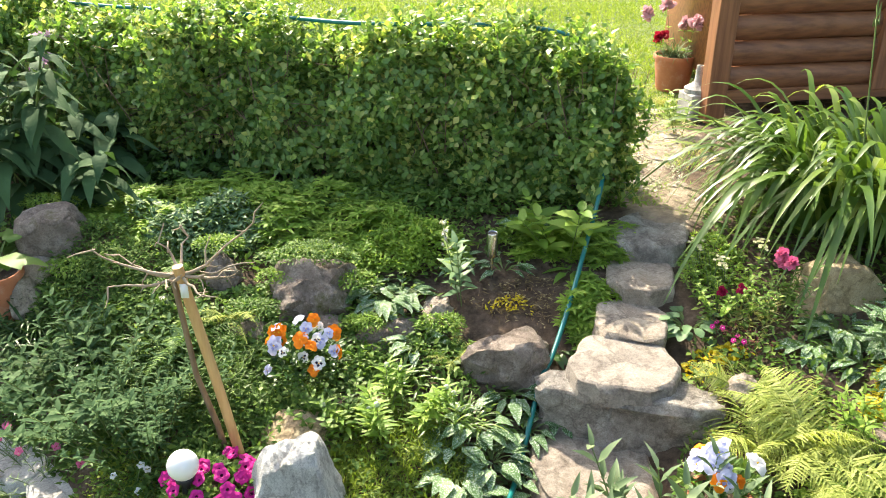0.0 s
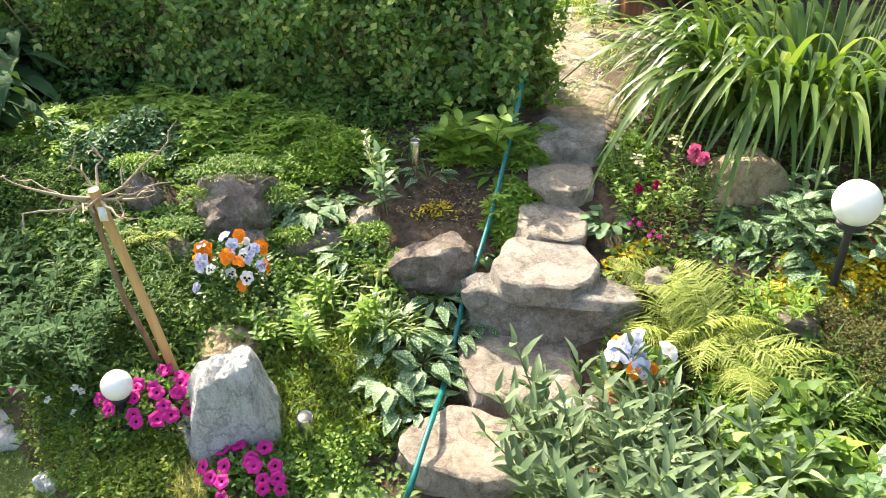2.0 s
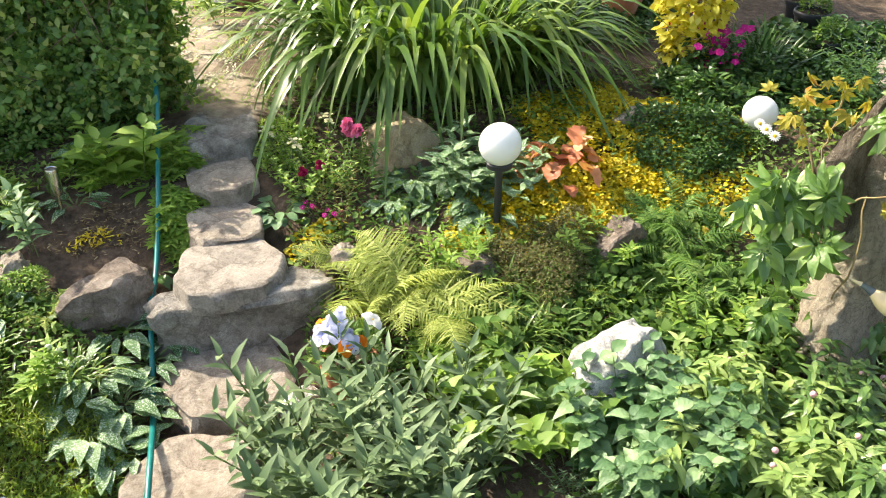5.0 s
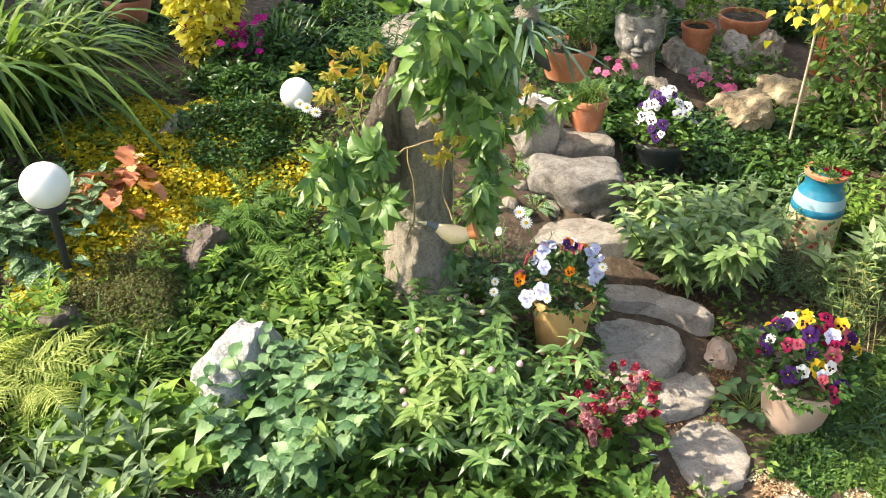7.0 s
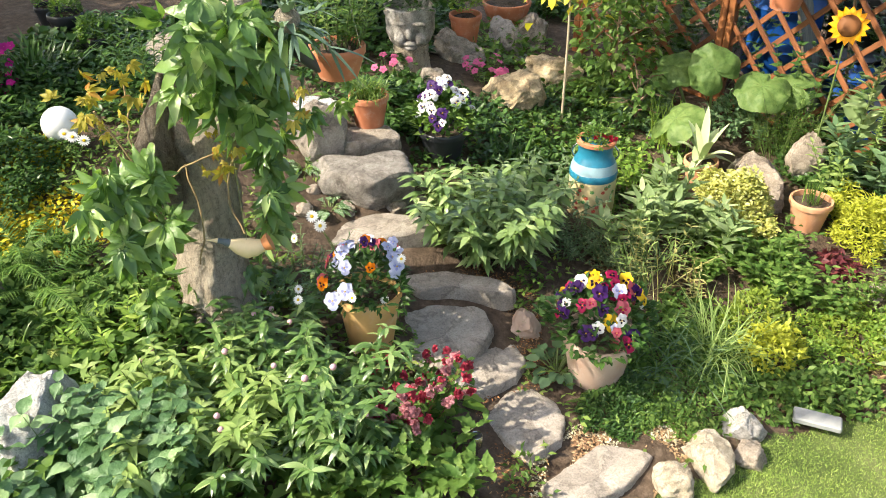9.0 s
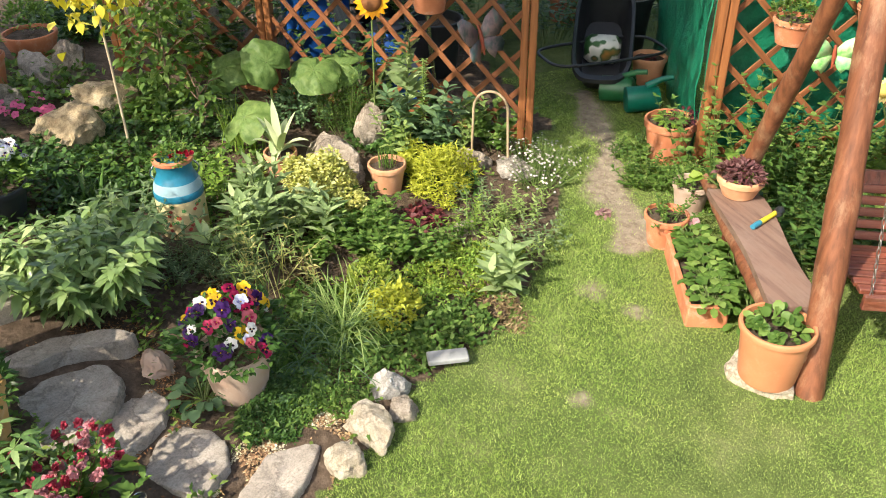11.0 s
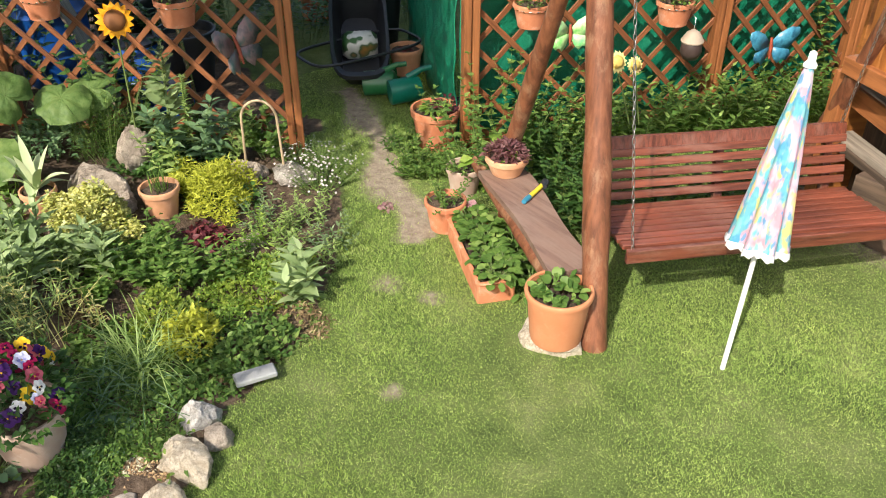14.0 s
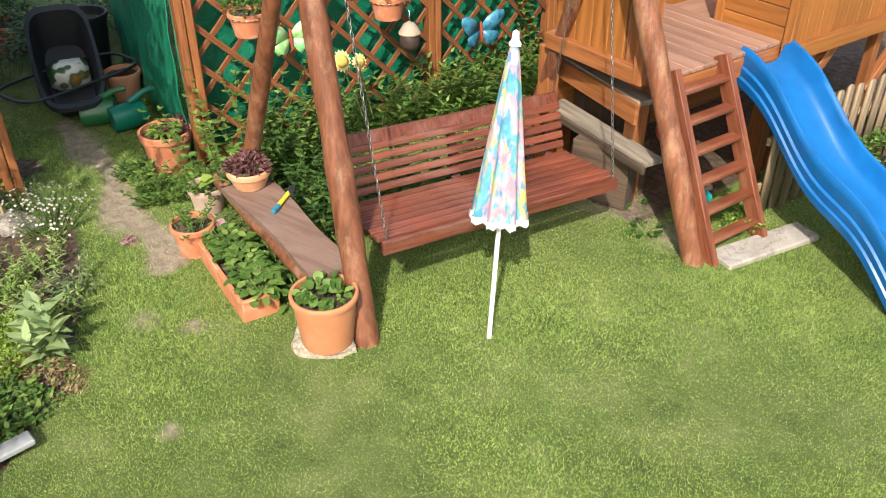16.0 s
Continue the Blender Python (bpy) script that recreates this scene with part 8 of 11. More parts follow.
    for c, n, s in (((2.508, 1.829, 1.508), 6, 0.12), ((2.547, 1.772, 1.529), 6, 0.12), ((2.599, 1.691, 1.577), 6, 0.12), ((2.533, 1.792, 1.416), 4, 0.10), ((2.820, 1.259, 1.553), 8, 0.12), ((2.830, 1.233, 1.465), 8, 0.11), ((2.712, 1.490, 1.251), 9, 0.11), ((2.742, 1.431, 1.278), 6, 0.10), ((2.801, 1.303, 1.648), 5, 0.10), ((2.418, 1.952, 0.978), 2, 0.08)):
        P = np.array(c) - f + r.normal(0, 0.055, (n, 3))
        palmate(yg, r, P, out + r.normal(0, 0.5, (n, 3)), s * 0.5 * r.uniform(0.5, 1.1, n))
    tagged(part("young_leaf", yg, L_YOUNG, base), "yellow-orange young creeper shoots", kind="stuff")
    for a, b in (((2.769, 1.800, 1.100), (2.714, 1.940, 1.397)), ((2.747, 1.835, 1.232), (2.803, 1.841, 1.504)), ((2.799, 1.651, 1.173), (2.725, 1.620, 0.726)), ((2.885, 1.486, 1.198), (2.707, 1.710, 1.070)), ((2.911, 1.432, 1.693), (2.900, 1.333, 1.371)), ((2.909, 1.484, 1.163), (2.842, 1.460, 0.821))):
        a, b = np.array(a) - f, np.array(b) - f
        k = np.linspace(0, 1, 8)[:, None]
        tube(vg, a + k * (b - a) + np.sin(k * 3.1) * r.normal(0, 0.03, 3) + r.normal(0, 0.006, (8, 3)), 0.004, 5)
    part("vine", vg, wood_mat("vine_stem", (0.25, 0.16, 0.08), (0.4, 0.3, 0.14), 0.7), base)
    g = Geo()
    for i in range(10):
        a = i * 0.63
        tube(g, [(math.cos(a) * 0.12, math.sin(a) * 0.12, 0.1), (math.cos(a) * 0.22, math.sin(a) * 0.22, 0.05), (math.cos(a + 0.2) * 0.32, math.sin(a + 0.2) * 0.32, 0.0)], [0.02, 0.014, 0.006], 6)
    part("root", g, BARK, base)
    return base


creeper_tree()


def bird():
    a, b = np.array((2.659, 1.533, 0.893)), np.array((2.767, 1.313, 0.840))
    k = [0, 0.1, 0.16, 0.24, 0.34, 0.48, 0.62, 0.76, 0.88, 1.0]
    rad = [0.003, 0.006, 0.011, 0.012, 0.018, 0.034, 0.042, 0.036, 0.026, 0.04]
    drop = [0.0, 0.0, 0.0, 0.003, 0.01, 0.022, 0.03, 0.024, 0.01, -0.01]
    g = Geo()
    P = a + np.outer(k, b - a) - np.outer(drop, (0, 0, 1))
    tube(g, P[:3], rad[:3], 14, 0)
    tube(g, P[2:5], rad[2:5], 14, 1)
    tube(g, P[4:9], rad[4:9], 14, 0)
    tube(g, P[8:], rad[8:], 14, 2)
    tube(g, [P[6], P[6] + (0.01, 0.01, 0.5)], 0.0015, 4, 3)
    m = [plain_mat("cream_paint", (0.8, 0.62, 0.36), 0.5), plain_mat("slate_paint", (0.1, 0.12, 0.13), 0.5), plain_mat("rust_paint", (0.5, 0.2, 0.08), 0.5), STEEL]
    solid("bird_ornament", g, m, "cream painted bird ornament hanging at the stump", "ornament", smooth=50)


bird()

# hanging clay bowl and staghorn fern
hb = Vector((3.573, 1.246, 1.262))
b = pot(hb, 0.26, 0.15, CLAY, "round clay bowl hanging from the tree on wires", bowl=True)
g = Geo()
for a in (0.3, 2.4, 4.5):
    tube(g, [(math.cos(a) * 0.125, math.sin(a) * 0.125, 0.14), (0.02 * math.cos(a), 0.02 * math.sin(a), 0.62)], 0.0025, 5)
part("wire", g, STEEL, b)
b, tips, r = plant("geranium", "leafy green plant in a hanging bowl", hb, 505, lambda lg, sg, r: stems(lg, sg, r, 26, 0.2, 0.26, 7, 0.06, 0.026, OVATE), L_MID, grounded=False)
b.location.z += 0.12


def staghorn():
    c = Vector((2.901, 1.198, 1.730))
    base = thing("staghorn_fern", c, "grey-green antler fern hanging at the tree", "fern")
    lg, r = Geo(), rgen(506)
    for _ in range(20):
        d = unit(r.normal(0, 1, 3) * (1.0, 1.0, 0.7) + (0, 0, -0.35))
        L = r.uniform(0.1, 0.2)
        side = unit(np.cross(d, r.normal(0, 1, 3)))
        straps(lg, [np.zeros(3)], [d], [L], 0.034, [0.15], 5)
        e = d * L * 0.93 - np.array((0, 0, L * 0.12))
        for q in (-0.6, 0.1, 0.7):
            straps(lg, [e], [d + side * q + (0, 0, -0.3)], [L * r.uniform(0.55, 0.9)], 0.019, [0.25], 4)
    part("frond", lg, leaf_mat("leaf_antler", (0.09, 0.14, 0.11), (0.15, 0.21, 0.165), (0.22, 0.28, 0.23), 0.2, 0.6), base)
    g = Geo()
    bm = bmesh.new()
    bmesh.ops.create_icosphere(bm, subdivisions=3, radius=0.05)
    g.bm(bm)
    part("root_ball", g, BARK, base)
    g = Geo()
    tube(g, [(0, 0, 0.04), (-0.02, 0.0, 0.3), (-0.06, 0, 0.6)], 0.003, 5)
    part("wire", g, STEEL, base)


staghorn()
g = Geo()
d0 = np.array((2.914, 1.163, 1.614))
tube(g, [d0 + (0, 0, 0.06), d0 + (0.01, 0, 0.03), d0, d0 + (0.02, -0.03, -0.05), d0 + (0.03, -0.06, -0.09)], [0.01, 0.03, 0.035, 0.025, 0.006], 12, 0)
tube(g, [d0 + (0, 0, 0.05), d0 + (-0.01, 0, 0.28)], 0.002, 4, 1)
solid("bird_ornament", g, [plain_mat("dark_bird_paint", (0.05, 0.05, 0.05), 0.5), STEEL], "small dark bird ornament hung among antler fern", "ornament")

# ---- rockery behind the peonies ----
PALE_ROCK = stone_mat("pale_rock", (0.14, 0.12, 0.105), (0.32, 0.29, 0.26), (0.5, 0.47, 0.43), 11.0, bump=1.0)
step_stone((3.571, 1.210, 0.327), (3.831, 1.294, 0.373), 0.85, 0.37, 0.2, SLATE, "broad sandy stone landing in the rockery", 511, 0.02, name="path_slab", group="slabs of the lower path")
r0 = (4.014, 1.279, 0.390)
solid("rockery_stone", block_geo(512, 0.5, 0.32, 0.24, 0.08, 0.34, 5, 0.0, 12, 0.9), PALE_ROCK, "large rough pale block in the rockery", "stone", smooth=28, loc=(4.034, 1.289, 0.58), rz=-1.2)
solid("rockery_stone", block_geo(513, 0.42, 0.26, 0.15, 0.07, 0.3), GREY, "flat grey stone on a rockery block", "stone", smooth=28, loc=up((4.386, 1.422, 0.462), 0.14), rz=-1.05)
stone("rockery_stone", up((4.215, 1.600, 0.497), 0.12), (0.3, 0.2, 0.4), -60, SLATE, "upright dark slab in the rockery", 514, cuts=12)
stone("rockery_stone", up((4.400, 1.749, 0.551), 0.16), (0.44, 0.24, 0.14), -80, QUARTZ, "pale slab on the rockery wall", 515, flat=0.5)
stone("rockery_stone", up((4.321, 1.498, 0.474), 0.05), (0.2, 0.16, 0.2), -60, GREY, "small grey stone in the rockery", 516)
for i, (q, s) in enumerate((((3.707, 1.535, 0.429), 0.13), ((3.837, 1.346, 0.391), 0.1), ((3.934, 1.209, 0.363), 0.1), ((4.096, 1.002, 0.327), 0.1), ((3.898, 1.556, 0.456), 0.09), ((3.974, 1.115, 0.346), 0.14))):
    stone("rockery_stone", q, (s, s * 0.8, s * 0.8), 40 * i, GREY, "small loose pebble under the rockery", 520 + i, group="pebbles of the rockery", sub=3)
for i, (q, s, m, l) in enumerate((((5.7, 0.68, 0.319), (0.56, 0.4, 0.36), OCHRE, "rounded ochre boulder with pink flowers"), ((6.750, 0.899, 0.329), (0.5, 0.3, 0.36), SLATE, "blue-grey stone in the rockery"), ((6.263, 1.262, 0.414), (0.36, 0.3, 0.34), GREY, "grey stone in the rockery"), ((6.310, 0.459, 0.247), (0.44, 0.3, 0.36), OCHRE, "brown stone in the rockery"), ((5.467, 1.207, 0.439), (0.26, 0.2, 0.3), GREY, "grey wedge stone beside the planter"), ((7.104, 0.733, 0.289), (0.4, 0.3, 0.36), GREY, "grey stone behind the rockery"), ((6.586, 0.736, 0.298), (0.14, 0.12, 0.12), QUARTZ, "small pale stone in the rockery"), ((6.314, 1.077, 0.376), (0.3, 0.2, 0.16), SLATE, "low grey stone in the rockery"))):
    stone("rockery_stone", up(q, s[2] * 0.1), s, 30 * i, m, l, 530 + i, cuts=13, rough=0.3)


def face_planter():
    c = (5.790, 1.453, 0.479)
    g = lathe(Geo(), [(0, 0), (0.125, 0), (0.15, 0.03), (0.172, 0.1), (0.175, 0.2), (0.185, 0.23), (0.185, 0.27), (0.165, 0.275), (0.15, 0.22), (0, 0.2)], 40)
    V = g.v[0]
    f = np.array([noise.fractal(Vector(v * 14), 1.0, 2.0, 4) for v in V])
    V[:, :2] *= (1 + 0.06 * f)[:, None]
    for p, sc in (((-0.18, -0.04, 0.12), (0.035, 0.028, 0.045)), ((-0.155, -0.11, 0.08), (0.045, 0.04, 0.045)), ((-0.165, 0.03, 0.08), (0.045, 0.045, 0.045)), ((-0.17, -0.04, 0.05), (0.035, 0.06, 0.018)), ((-0.155, -0.1, 0.185), (0.03, 0.05, 0.016)), ((-0.16, 0.02, 0.185), (0.03, 0.05, 0.016)), ((-0.16, -0.04, 0.02), (0.04, 0.05, 0.025))):
        bm = bmesh.new()
        bmesh.ops.create_icosphere(bm, subdivisions=2, radius=1.0)
        bm.transform(Matrix.LocRotScale(Vector(p), None, Vector(sc)))
        g.bm(bm)
    m = stone_mat("weathered_cast_stone", (0.1, 0.09, 0.075), (0.36, 0.335, 0.3), (0.58, 0.55, 0.51), 14.0, bump=0.8)
    solid("stone_planter", g, m, "weathered whitish carved stone planter on a log", "planter", smooth=50, loc=up(c, 0.19))
    solid("log_block", rough_tube([(0, 0, -0.05), (0, 0, 0.1), (0.01, 0, 0.2)], [0.15, 0.13, 0.12], 32, 0.1, 8), BARK, "grey-brown upright log under a planter", "log", loc=c)
    plant("box_shrub", "dark trailing green plant with white flowers", c, 541, lambda lg, sg, r: dome(lg, r, 0.2, 0.2, 0.22, 600, 0.045, 0.025), L_DARK, up=0.42)


face_planter()
for i, (q, rx, h) in enumerate((((4.823, 3.357, 0.761), 0.7, 0.25), ((5.778, 2.773, 0.675), 0.6, 0.3), ((6.526, 1.730, 0.495), 0.8, 0.3), ((6.028, 2.624, 0.640), 0.6, 0.3), ((8.125, 0.771, 0.279), 0.6, 0.3), ((5.980, 2.250, 0.594), 0.5, 0.35))):
    cover("ground_cover", "dark leafy growth in the back of the garden", q, rx, rx * 0.6, h, int(2600 * rx), 0.075, 0.045, L_DARK, 900 + i)
for i, (q, d, h, m, l, bowl) in enumerate((((6.516, 1.184, 0.389), 0.26, 0.24, CLAY, "reddish clay pot with a box bush", False), ((7.283, 0.961, 0.325), 0.42, 0.2, CLAY, "wide brown clay bowl at the back of the rockery", True))):
    pot(up(q, 0.05), d, h, m, l, bowl=bowl)
    plant("box_shrub", "yellow-green young shrub in a clay pot", q, 545 + i, lambda lg, sg, r, d=d: dome(lg, r, d * 0.45, d * 0.45, 0.3, 520, 0.04, 0.022), L_LIME if i == 0 else L_MID, up=h + 0.02)
for i, (q, rx) in enumerate((((5.2, 1.05), 0.4), ((5.5, 0.55), 0.45), ((5.0, 0.15), 0.4), ((5.3, 1.9), 0.35), ((4.75, 0.55), 0.3), ((5.7, 0.1), 0.35))):
    cover("ground_cover", "low shaded ivy-like leaves between rockery stones", q, rx, rx * 0.8, 0.12, int(1500 * rx), 0.05, 0.035, L_DARK, 560 + i)
q = (4.510, 1.395, 0.463)
pot(up(q, 0.13), 0.235, 0.2, CLAY, "small ribbed terracotta pot of grassy leaves")
plant("grass_tuft", "dark grassy leaves in a terracotta pot", q, 548, spray(170, 0.26, 0.007, 0.8, 3.0, 0.04), L_STRAP, up=0.3)
q = (4.629, 0.976, 0.362)
pot(q, 0.3, 0.2, BLACK_PLASTIC, "dark round planter with pansies")
b, _, r = plant("pansy", "white and deep purple pansies in a dark planter", q, 549, lambda lg, sg, r: dome(lg, r, 0.2, 0.18, 0.28, 620, 0.05, 0.03), L_MID, group="pansies", up=0.14)
pansies(b, r, 52, 0.21, 0.18, 0.3, 0.03, [P_WHITE, P_PURPLE, P_PURPLE, P_BLUE, ("pansy", WHITE, PURPLE, YELLOW)], 0.034, (-0.7, -0.1, 0.2))
rosette_plant("lungwort", "silver-spotted lungwort in the rockery", (4.064, 1.655, 0.497), 550, 26, 0.09, 0.045, L_SPOT, OVATE, 0.7, 0.4, 0.04)
rosette_plant("lungwort", "silver-spotted lungwort beside pebbles", (3.794, 1.428, 0.406), 551, 26, 0.1, 0.045, L_SPOT, OVATE, 0.6, 0.4, 0.04)
b, tips, r = stem_bush("azalea", "pink flowers on an ochre boulder", (5.909, 0.905, 0.354), 552, 22, 0.14, 0.14, 5, 0.03, 0.014, L_MID, OVATE)
for t, d in tips[:16]:
    bloom(b, bloom_mesh("star", PINK, MAGENTA), t, d + np.array((-0.6, -0.2, 0.3)), 0.03, r)
b, tips, r = stem_bush("azalea", "pink flowers beside the stone planter", (5.467, 1.511, 0.505), 553, 12, 0.14, 0.14, 5, 0.03, 0.014, L_DARK, OVATE)
for t, d in tips[:7]:
    bloom(b, bloom_mesh("star", PINK, MAGENTA), t, d + np.array((-0.6, -0.2, 0.3)), 0.028, r)
cover("ground_cover", "green leafy growth around the rockery", (6.319, 0.220, 0.198), 0.5, 0.3, 0.2, 900, 0.06, 0.035, L_MID, 561)
cover("ground_cover", "ivy and seedlings on the reddish soil", (5.290, 0.410, 0.252), 0.45, 0.25, 0.1, 350, 0.05, 0.035, L_MID, 562)
cover("ground_cover", "low leaves beside the golden maple cane", (6.168, -0.192, 0.152), 0.4, 0.3, 0.14, 900, 0.06, 0.04, L_BLUE, 563)
cover("ground_cover", "climbing leaves at the trellis foot", (7.619, -0.348, 0.142), 0.7, 0.3, 0.5, 1500, 0.07, 0.05, L_MID, 564)
cover("ground_cover", "leafy ground cover behind the rockery stones", (6.736, 0.846, 0.317), 0.7, 0.3, 0.22, 700, 0.06, 0.04, L_MID, 565)
cover("ground_cover", "dark green growth in the rockery", (4.871, 0.718, 0.312), 0.6, 0.5, 0.14, 1000, 0.06, 0.03, L_DARK, 554)
cover("ground_cover", "dark green ivy behind the rockery", (5.025, 1.356, 0.498), 0.4, 0.3, 0.2, 1500, 0.06, 0.04, L_DARK, 555)
plant("iris", "dark green iris leaves behind peonies", (4.754, 0.568, 0.269), 556, spray(40, 0.3, 0.02, 1.2, 4.0, 0.05, (0.1, 0.4)), L_DARK)
little_tree("shrub_tree", "leafy climber before the pale lattice", (6.327, -0.004, 0.480), 557, 1.2, 0.4, L_MID, 1000, 0.075, 0.045)
little_tree("shrub_tree", "leafy green shrub before the trellis", (5.823, -0.184, 0.422), 558, 0.4, 0.2, L_MID, 160, 0.07, 0.045)
little_tree("shrub_tree", "dark green shrub behind the rockery pots", (6.358, 1.948, 0.533), 559, 1.0, 0.5, L_DARK, 1100, 0.07, 0.04)
b = thing("golden_maple", on_ground((5.574, 0.323, 0.227)), "young yellow-leaved maple tied to a thin cane", "small tree")
part("cane", tube(Geo(), [(0, 0, -0.05), (0.005, 0, 0.6), (0, 0.01, 1.15)], [0.009, 0.008, 0.006], 8), wood_mat("pale_cane", (0.4, 0.3, 0.2), (0.6, 0.5, 0.36), 0.7), b)
g = Geo()
for a in range(7):
    tube(g, [(0, 0, 1.0), (0.06 * math.cos(a * 0.9), 0.06 * math.sin(a * 0.9), 1.12), (0.16 * math.cos(a * 0.9), 0.16 * math.sin(a * 0.9), 1.2)], [0.004, 0.003, 0.0015], 5)
part("branch", g, TWIG, b)
lg = Geo()
P = np.array((0, 0, 1.15)) + rgen(3).normal(0, 0.13, (260, 3))
leaves(lg, P, rgen(4).normal(0, 1, (260, 3)), (0, 0, 1.0), 0.08, 0.06, OVATE, 0.3, 0.2)
tagged(part("leaf", lg, L_GOLD, b), kind="stuff")
part("label", Geo().bm(box_bm(0.03, 0.004, 0.14, 0.001, Matrix.Translation((-0.03, 0.02, 0.92)))), plain_mat("white_tag", (0.8, 0.8, 0.8), 0.5), b, smooth=False)

# ---- path slabs and flower pots ----
PATH_STONE = stone_mat("path_stone", (0.21, 0.18, 0.15), (0.34, 0.295, 0.25), (0.46, 0.41, 0.355), 6.0, bump=0.5)
for i, (c, z) in enumerate((([(3.45, 0.98), (3.56, 0.74), (3.54, 0.46), (3.47, 0.36), (3.4, 0.42), (3.43, 0.55), (3.41, 0.78), (3.3, 0.95)], 0.262), ([(3.22, 0.91), (3.34, 0.78), (3.37, 0.52), (3.23, 0.44), (3.12, 0.46), (2.94, 0.58), (2.86, 0.62), (2.96, 0.85)], 0.205), ([(3.0, 0.58), (3.18, 0.47), (3.29, 0.41), (3.25, 0.35), (3.1, 0.26), (2.98, 0.29), (2.83, 0.43), (2.84, 0.57)], 0.125), ([(2.74, 0.42), (2.92, 0.33), (2.97, 0.22), (2.91, 0.1), (2.8, 0.05), (2.68, 0.06), (2.54, 0.17), (2.59, 0.27)], 0.075), ([(2.41, 0.13), (2.51, 0.06), (2.71, -0.1), (2.72, -0.31), (2.68, -0.33), (2.51, -0.23), (2.42, -0.14), (2.33, 0.01)], 0.045))):
    slab_stone(c, z, 0.12, PATH_STONE, "flat grey stone slab in the bark-strewn path", 571 + i)
cover("bark_mulch", "reddish bark mulch between path slabs", (3.075, 0.423, 0.108), 0.75, 0.3, 0.015, 3600, 0.02, 0.008, leaf_mat("bark_chip", (0.14, 0.06, 0.03), (0.3, 0.14, 0.07), (0.4, 0.24, 0.13), 0.0, 0.8), 576, DIAMOND, rz=20, up=0.1)
cover("gravel", "pale sandy grit beside the path", (2.751, -0.098, 0.021), 0.4, 0.18, 0.01, 2600, 0.012, 0.01, leaf_mat("grit", (0.3, 0.24, 0.17), (0.5, 0.42, 0.33), (0.6, 0.52, 0.42), 0.0, 0.9), 577, DIAMOND, rz=-30, up=0.1)
solar_light((2.516, 0.401, 0.053), 0.13, "short dark solar light beside the path", 0.026)

dp = (2.981, 0.975, 0.212)
pot(dp, 0.3, 0.3, CLAY_YELLOW, "ochre clay pot full of pansies and daisies", 0.7)
b, _, r = plant("pansy", "mixed pansies and white daisies in a clay pot", dp, 580, lambda lg, sg, r: dome(lg, r, 0.2, 0.19, 0.22, 560, 0.05, 0.022), L_DARK, group="pansies", up=0.24)
pansies(b, r, 30, 0.24, 0.22, 0.25, 0.02, [P_BLUE, P_BLUE, ("pansy", ORANGE, BLACK, YELLOW), P_PURPLE, P_PINK, P_BLUE], 0.036, (-0.8, -0.1, 0.2))
for i in range(8):
    p = (r.uniform(-0.27, 0.05), r.uniform(-0.2, 0.3), r.uniform(0.02, 0.34))
    bloom(b, bloom_mesh("daisy", WHITE, YELLOW), p, (-0.8, -0.1 + r.normal(0, 0.2), 0.5), 0.02, r)
g = Geo()
for q in ((-0.1, 0.16, 0.42), (-0.08, 0.2, 0.45)):
    tube(g, [(0, 0.1, 0.15), np.array(q) * 0.8, q], 0.0025, 4)
    bloom(b, bloom_mesh("daisy", WHITE, YELLOW), q, (-0.8, -0.1, 0.5), 0.026, r)
part("stem", g, STEM, b)
pp = (3.137, -0.056, 0.042)
pot(pp, 0.34, 0.27, CLAY_WHITE, "weathered whitish clay pot of pansies", 0.72)
b, _, r = plant("pansy", "colourful pansies spilling over a weathered pot", pp, 581, lambda lg, sg, r: dome(lg, r, 0.25, 0.23, 0.29, 800, 0.05, 0.024), L_DARK, group="pansies", up=0.2)
pansies(b, r, 66, 0.23, 0.21, 0.3, 0.02, [P_PURPLE, P_PURPLE, P_PURPLE, P_YELLOW, P_RED, P_PURPLE, P_BLUE, P_PINK, P_PURPLE, P_RED, P_PINK, P_WHITE], 0.036, (-0.8, 0.0, 0.2))
stone("boulder", (3.360, 0.313, 0.109), (0.2, 0.14, 0.14), 20, CLAY_WHITE, "broken pale stone beside the pot", 309)

# ---- peonies ----
def peony(loc, seed, n, spread, h, label, buds, mat=L_MID, L=0.11, wide=0.27):
    b, tips, r = plant("peony", label, loc, seed, lambda lg, sg, r: stems(lg, sg, r, int(n * 1.25), spread, h, 7, L * 0.98, L * wide * 1.1, BROAD, k=4, lean=0.35, rise=0.2, rad=0.004, low=0.3, droop=0.5, jit=1.4), mat)
    for t, d in tips[:buds]:
        bloom(b, bloom_mesh("bud", PALE_PINK, L_LIME), t + d * 0.05, d, r.uniform(0.011, 0.016), r, "bud", "pale pink flower bud")
    return b


L_PEONY = leaf_mat("leaf_peony", (0.045, 0.1, 0.032), (0.12, 0.2, 0.065), (0.27, 0.35, 0.16), 0.3, 0.3, 0.7, rib=0.4)
peony((2.389, 1.231, 0.212), 590, 46, 0.46, 0.33, "wide peony bush with pink buds", 8, L_PEONY)
peony((2.162, 1.480, 0.234), 591, 28, 0.34, 0.3, "pale-leaved peony beside hydrangea", 4, L_PALE)
peony((2.456, 0.947, 0.150), 592, 30, 0.28, 0.2, "green peony foliage by the path", 3, L_PEONY)
L_PEONY2 = leaf_mat("leaf_peony_pale", (0.09, 0.15, 0.055), (0.22, 0.3, 0.12), (0.42, 0.48, 0.26), 0.3, 0.3, 0.7)
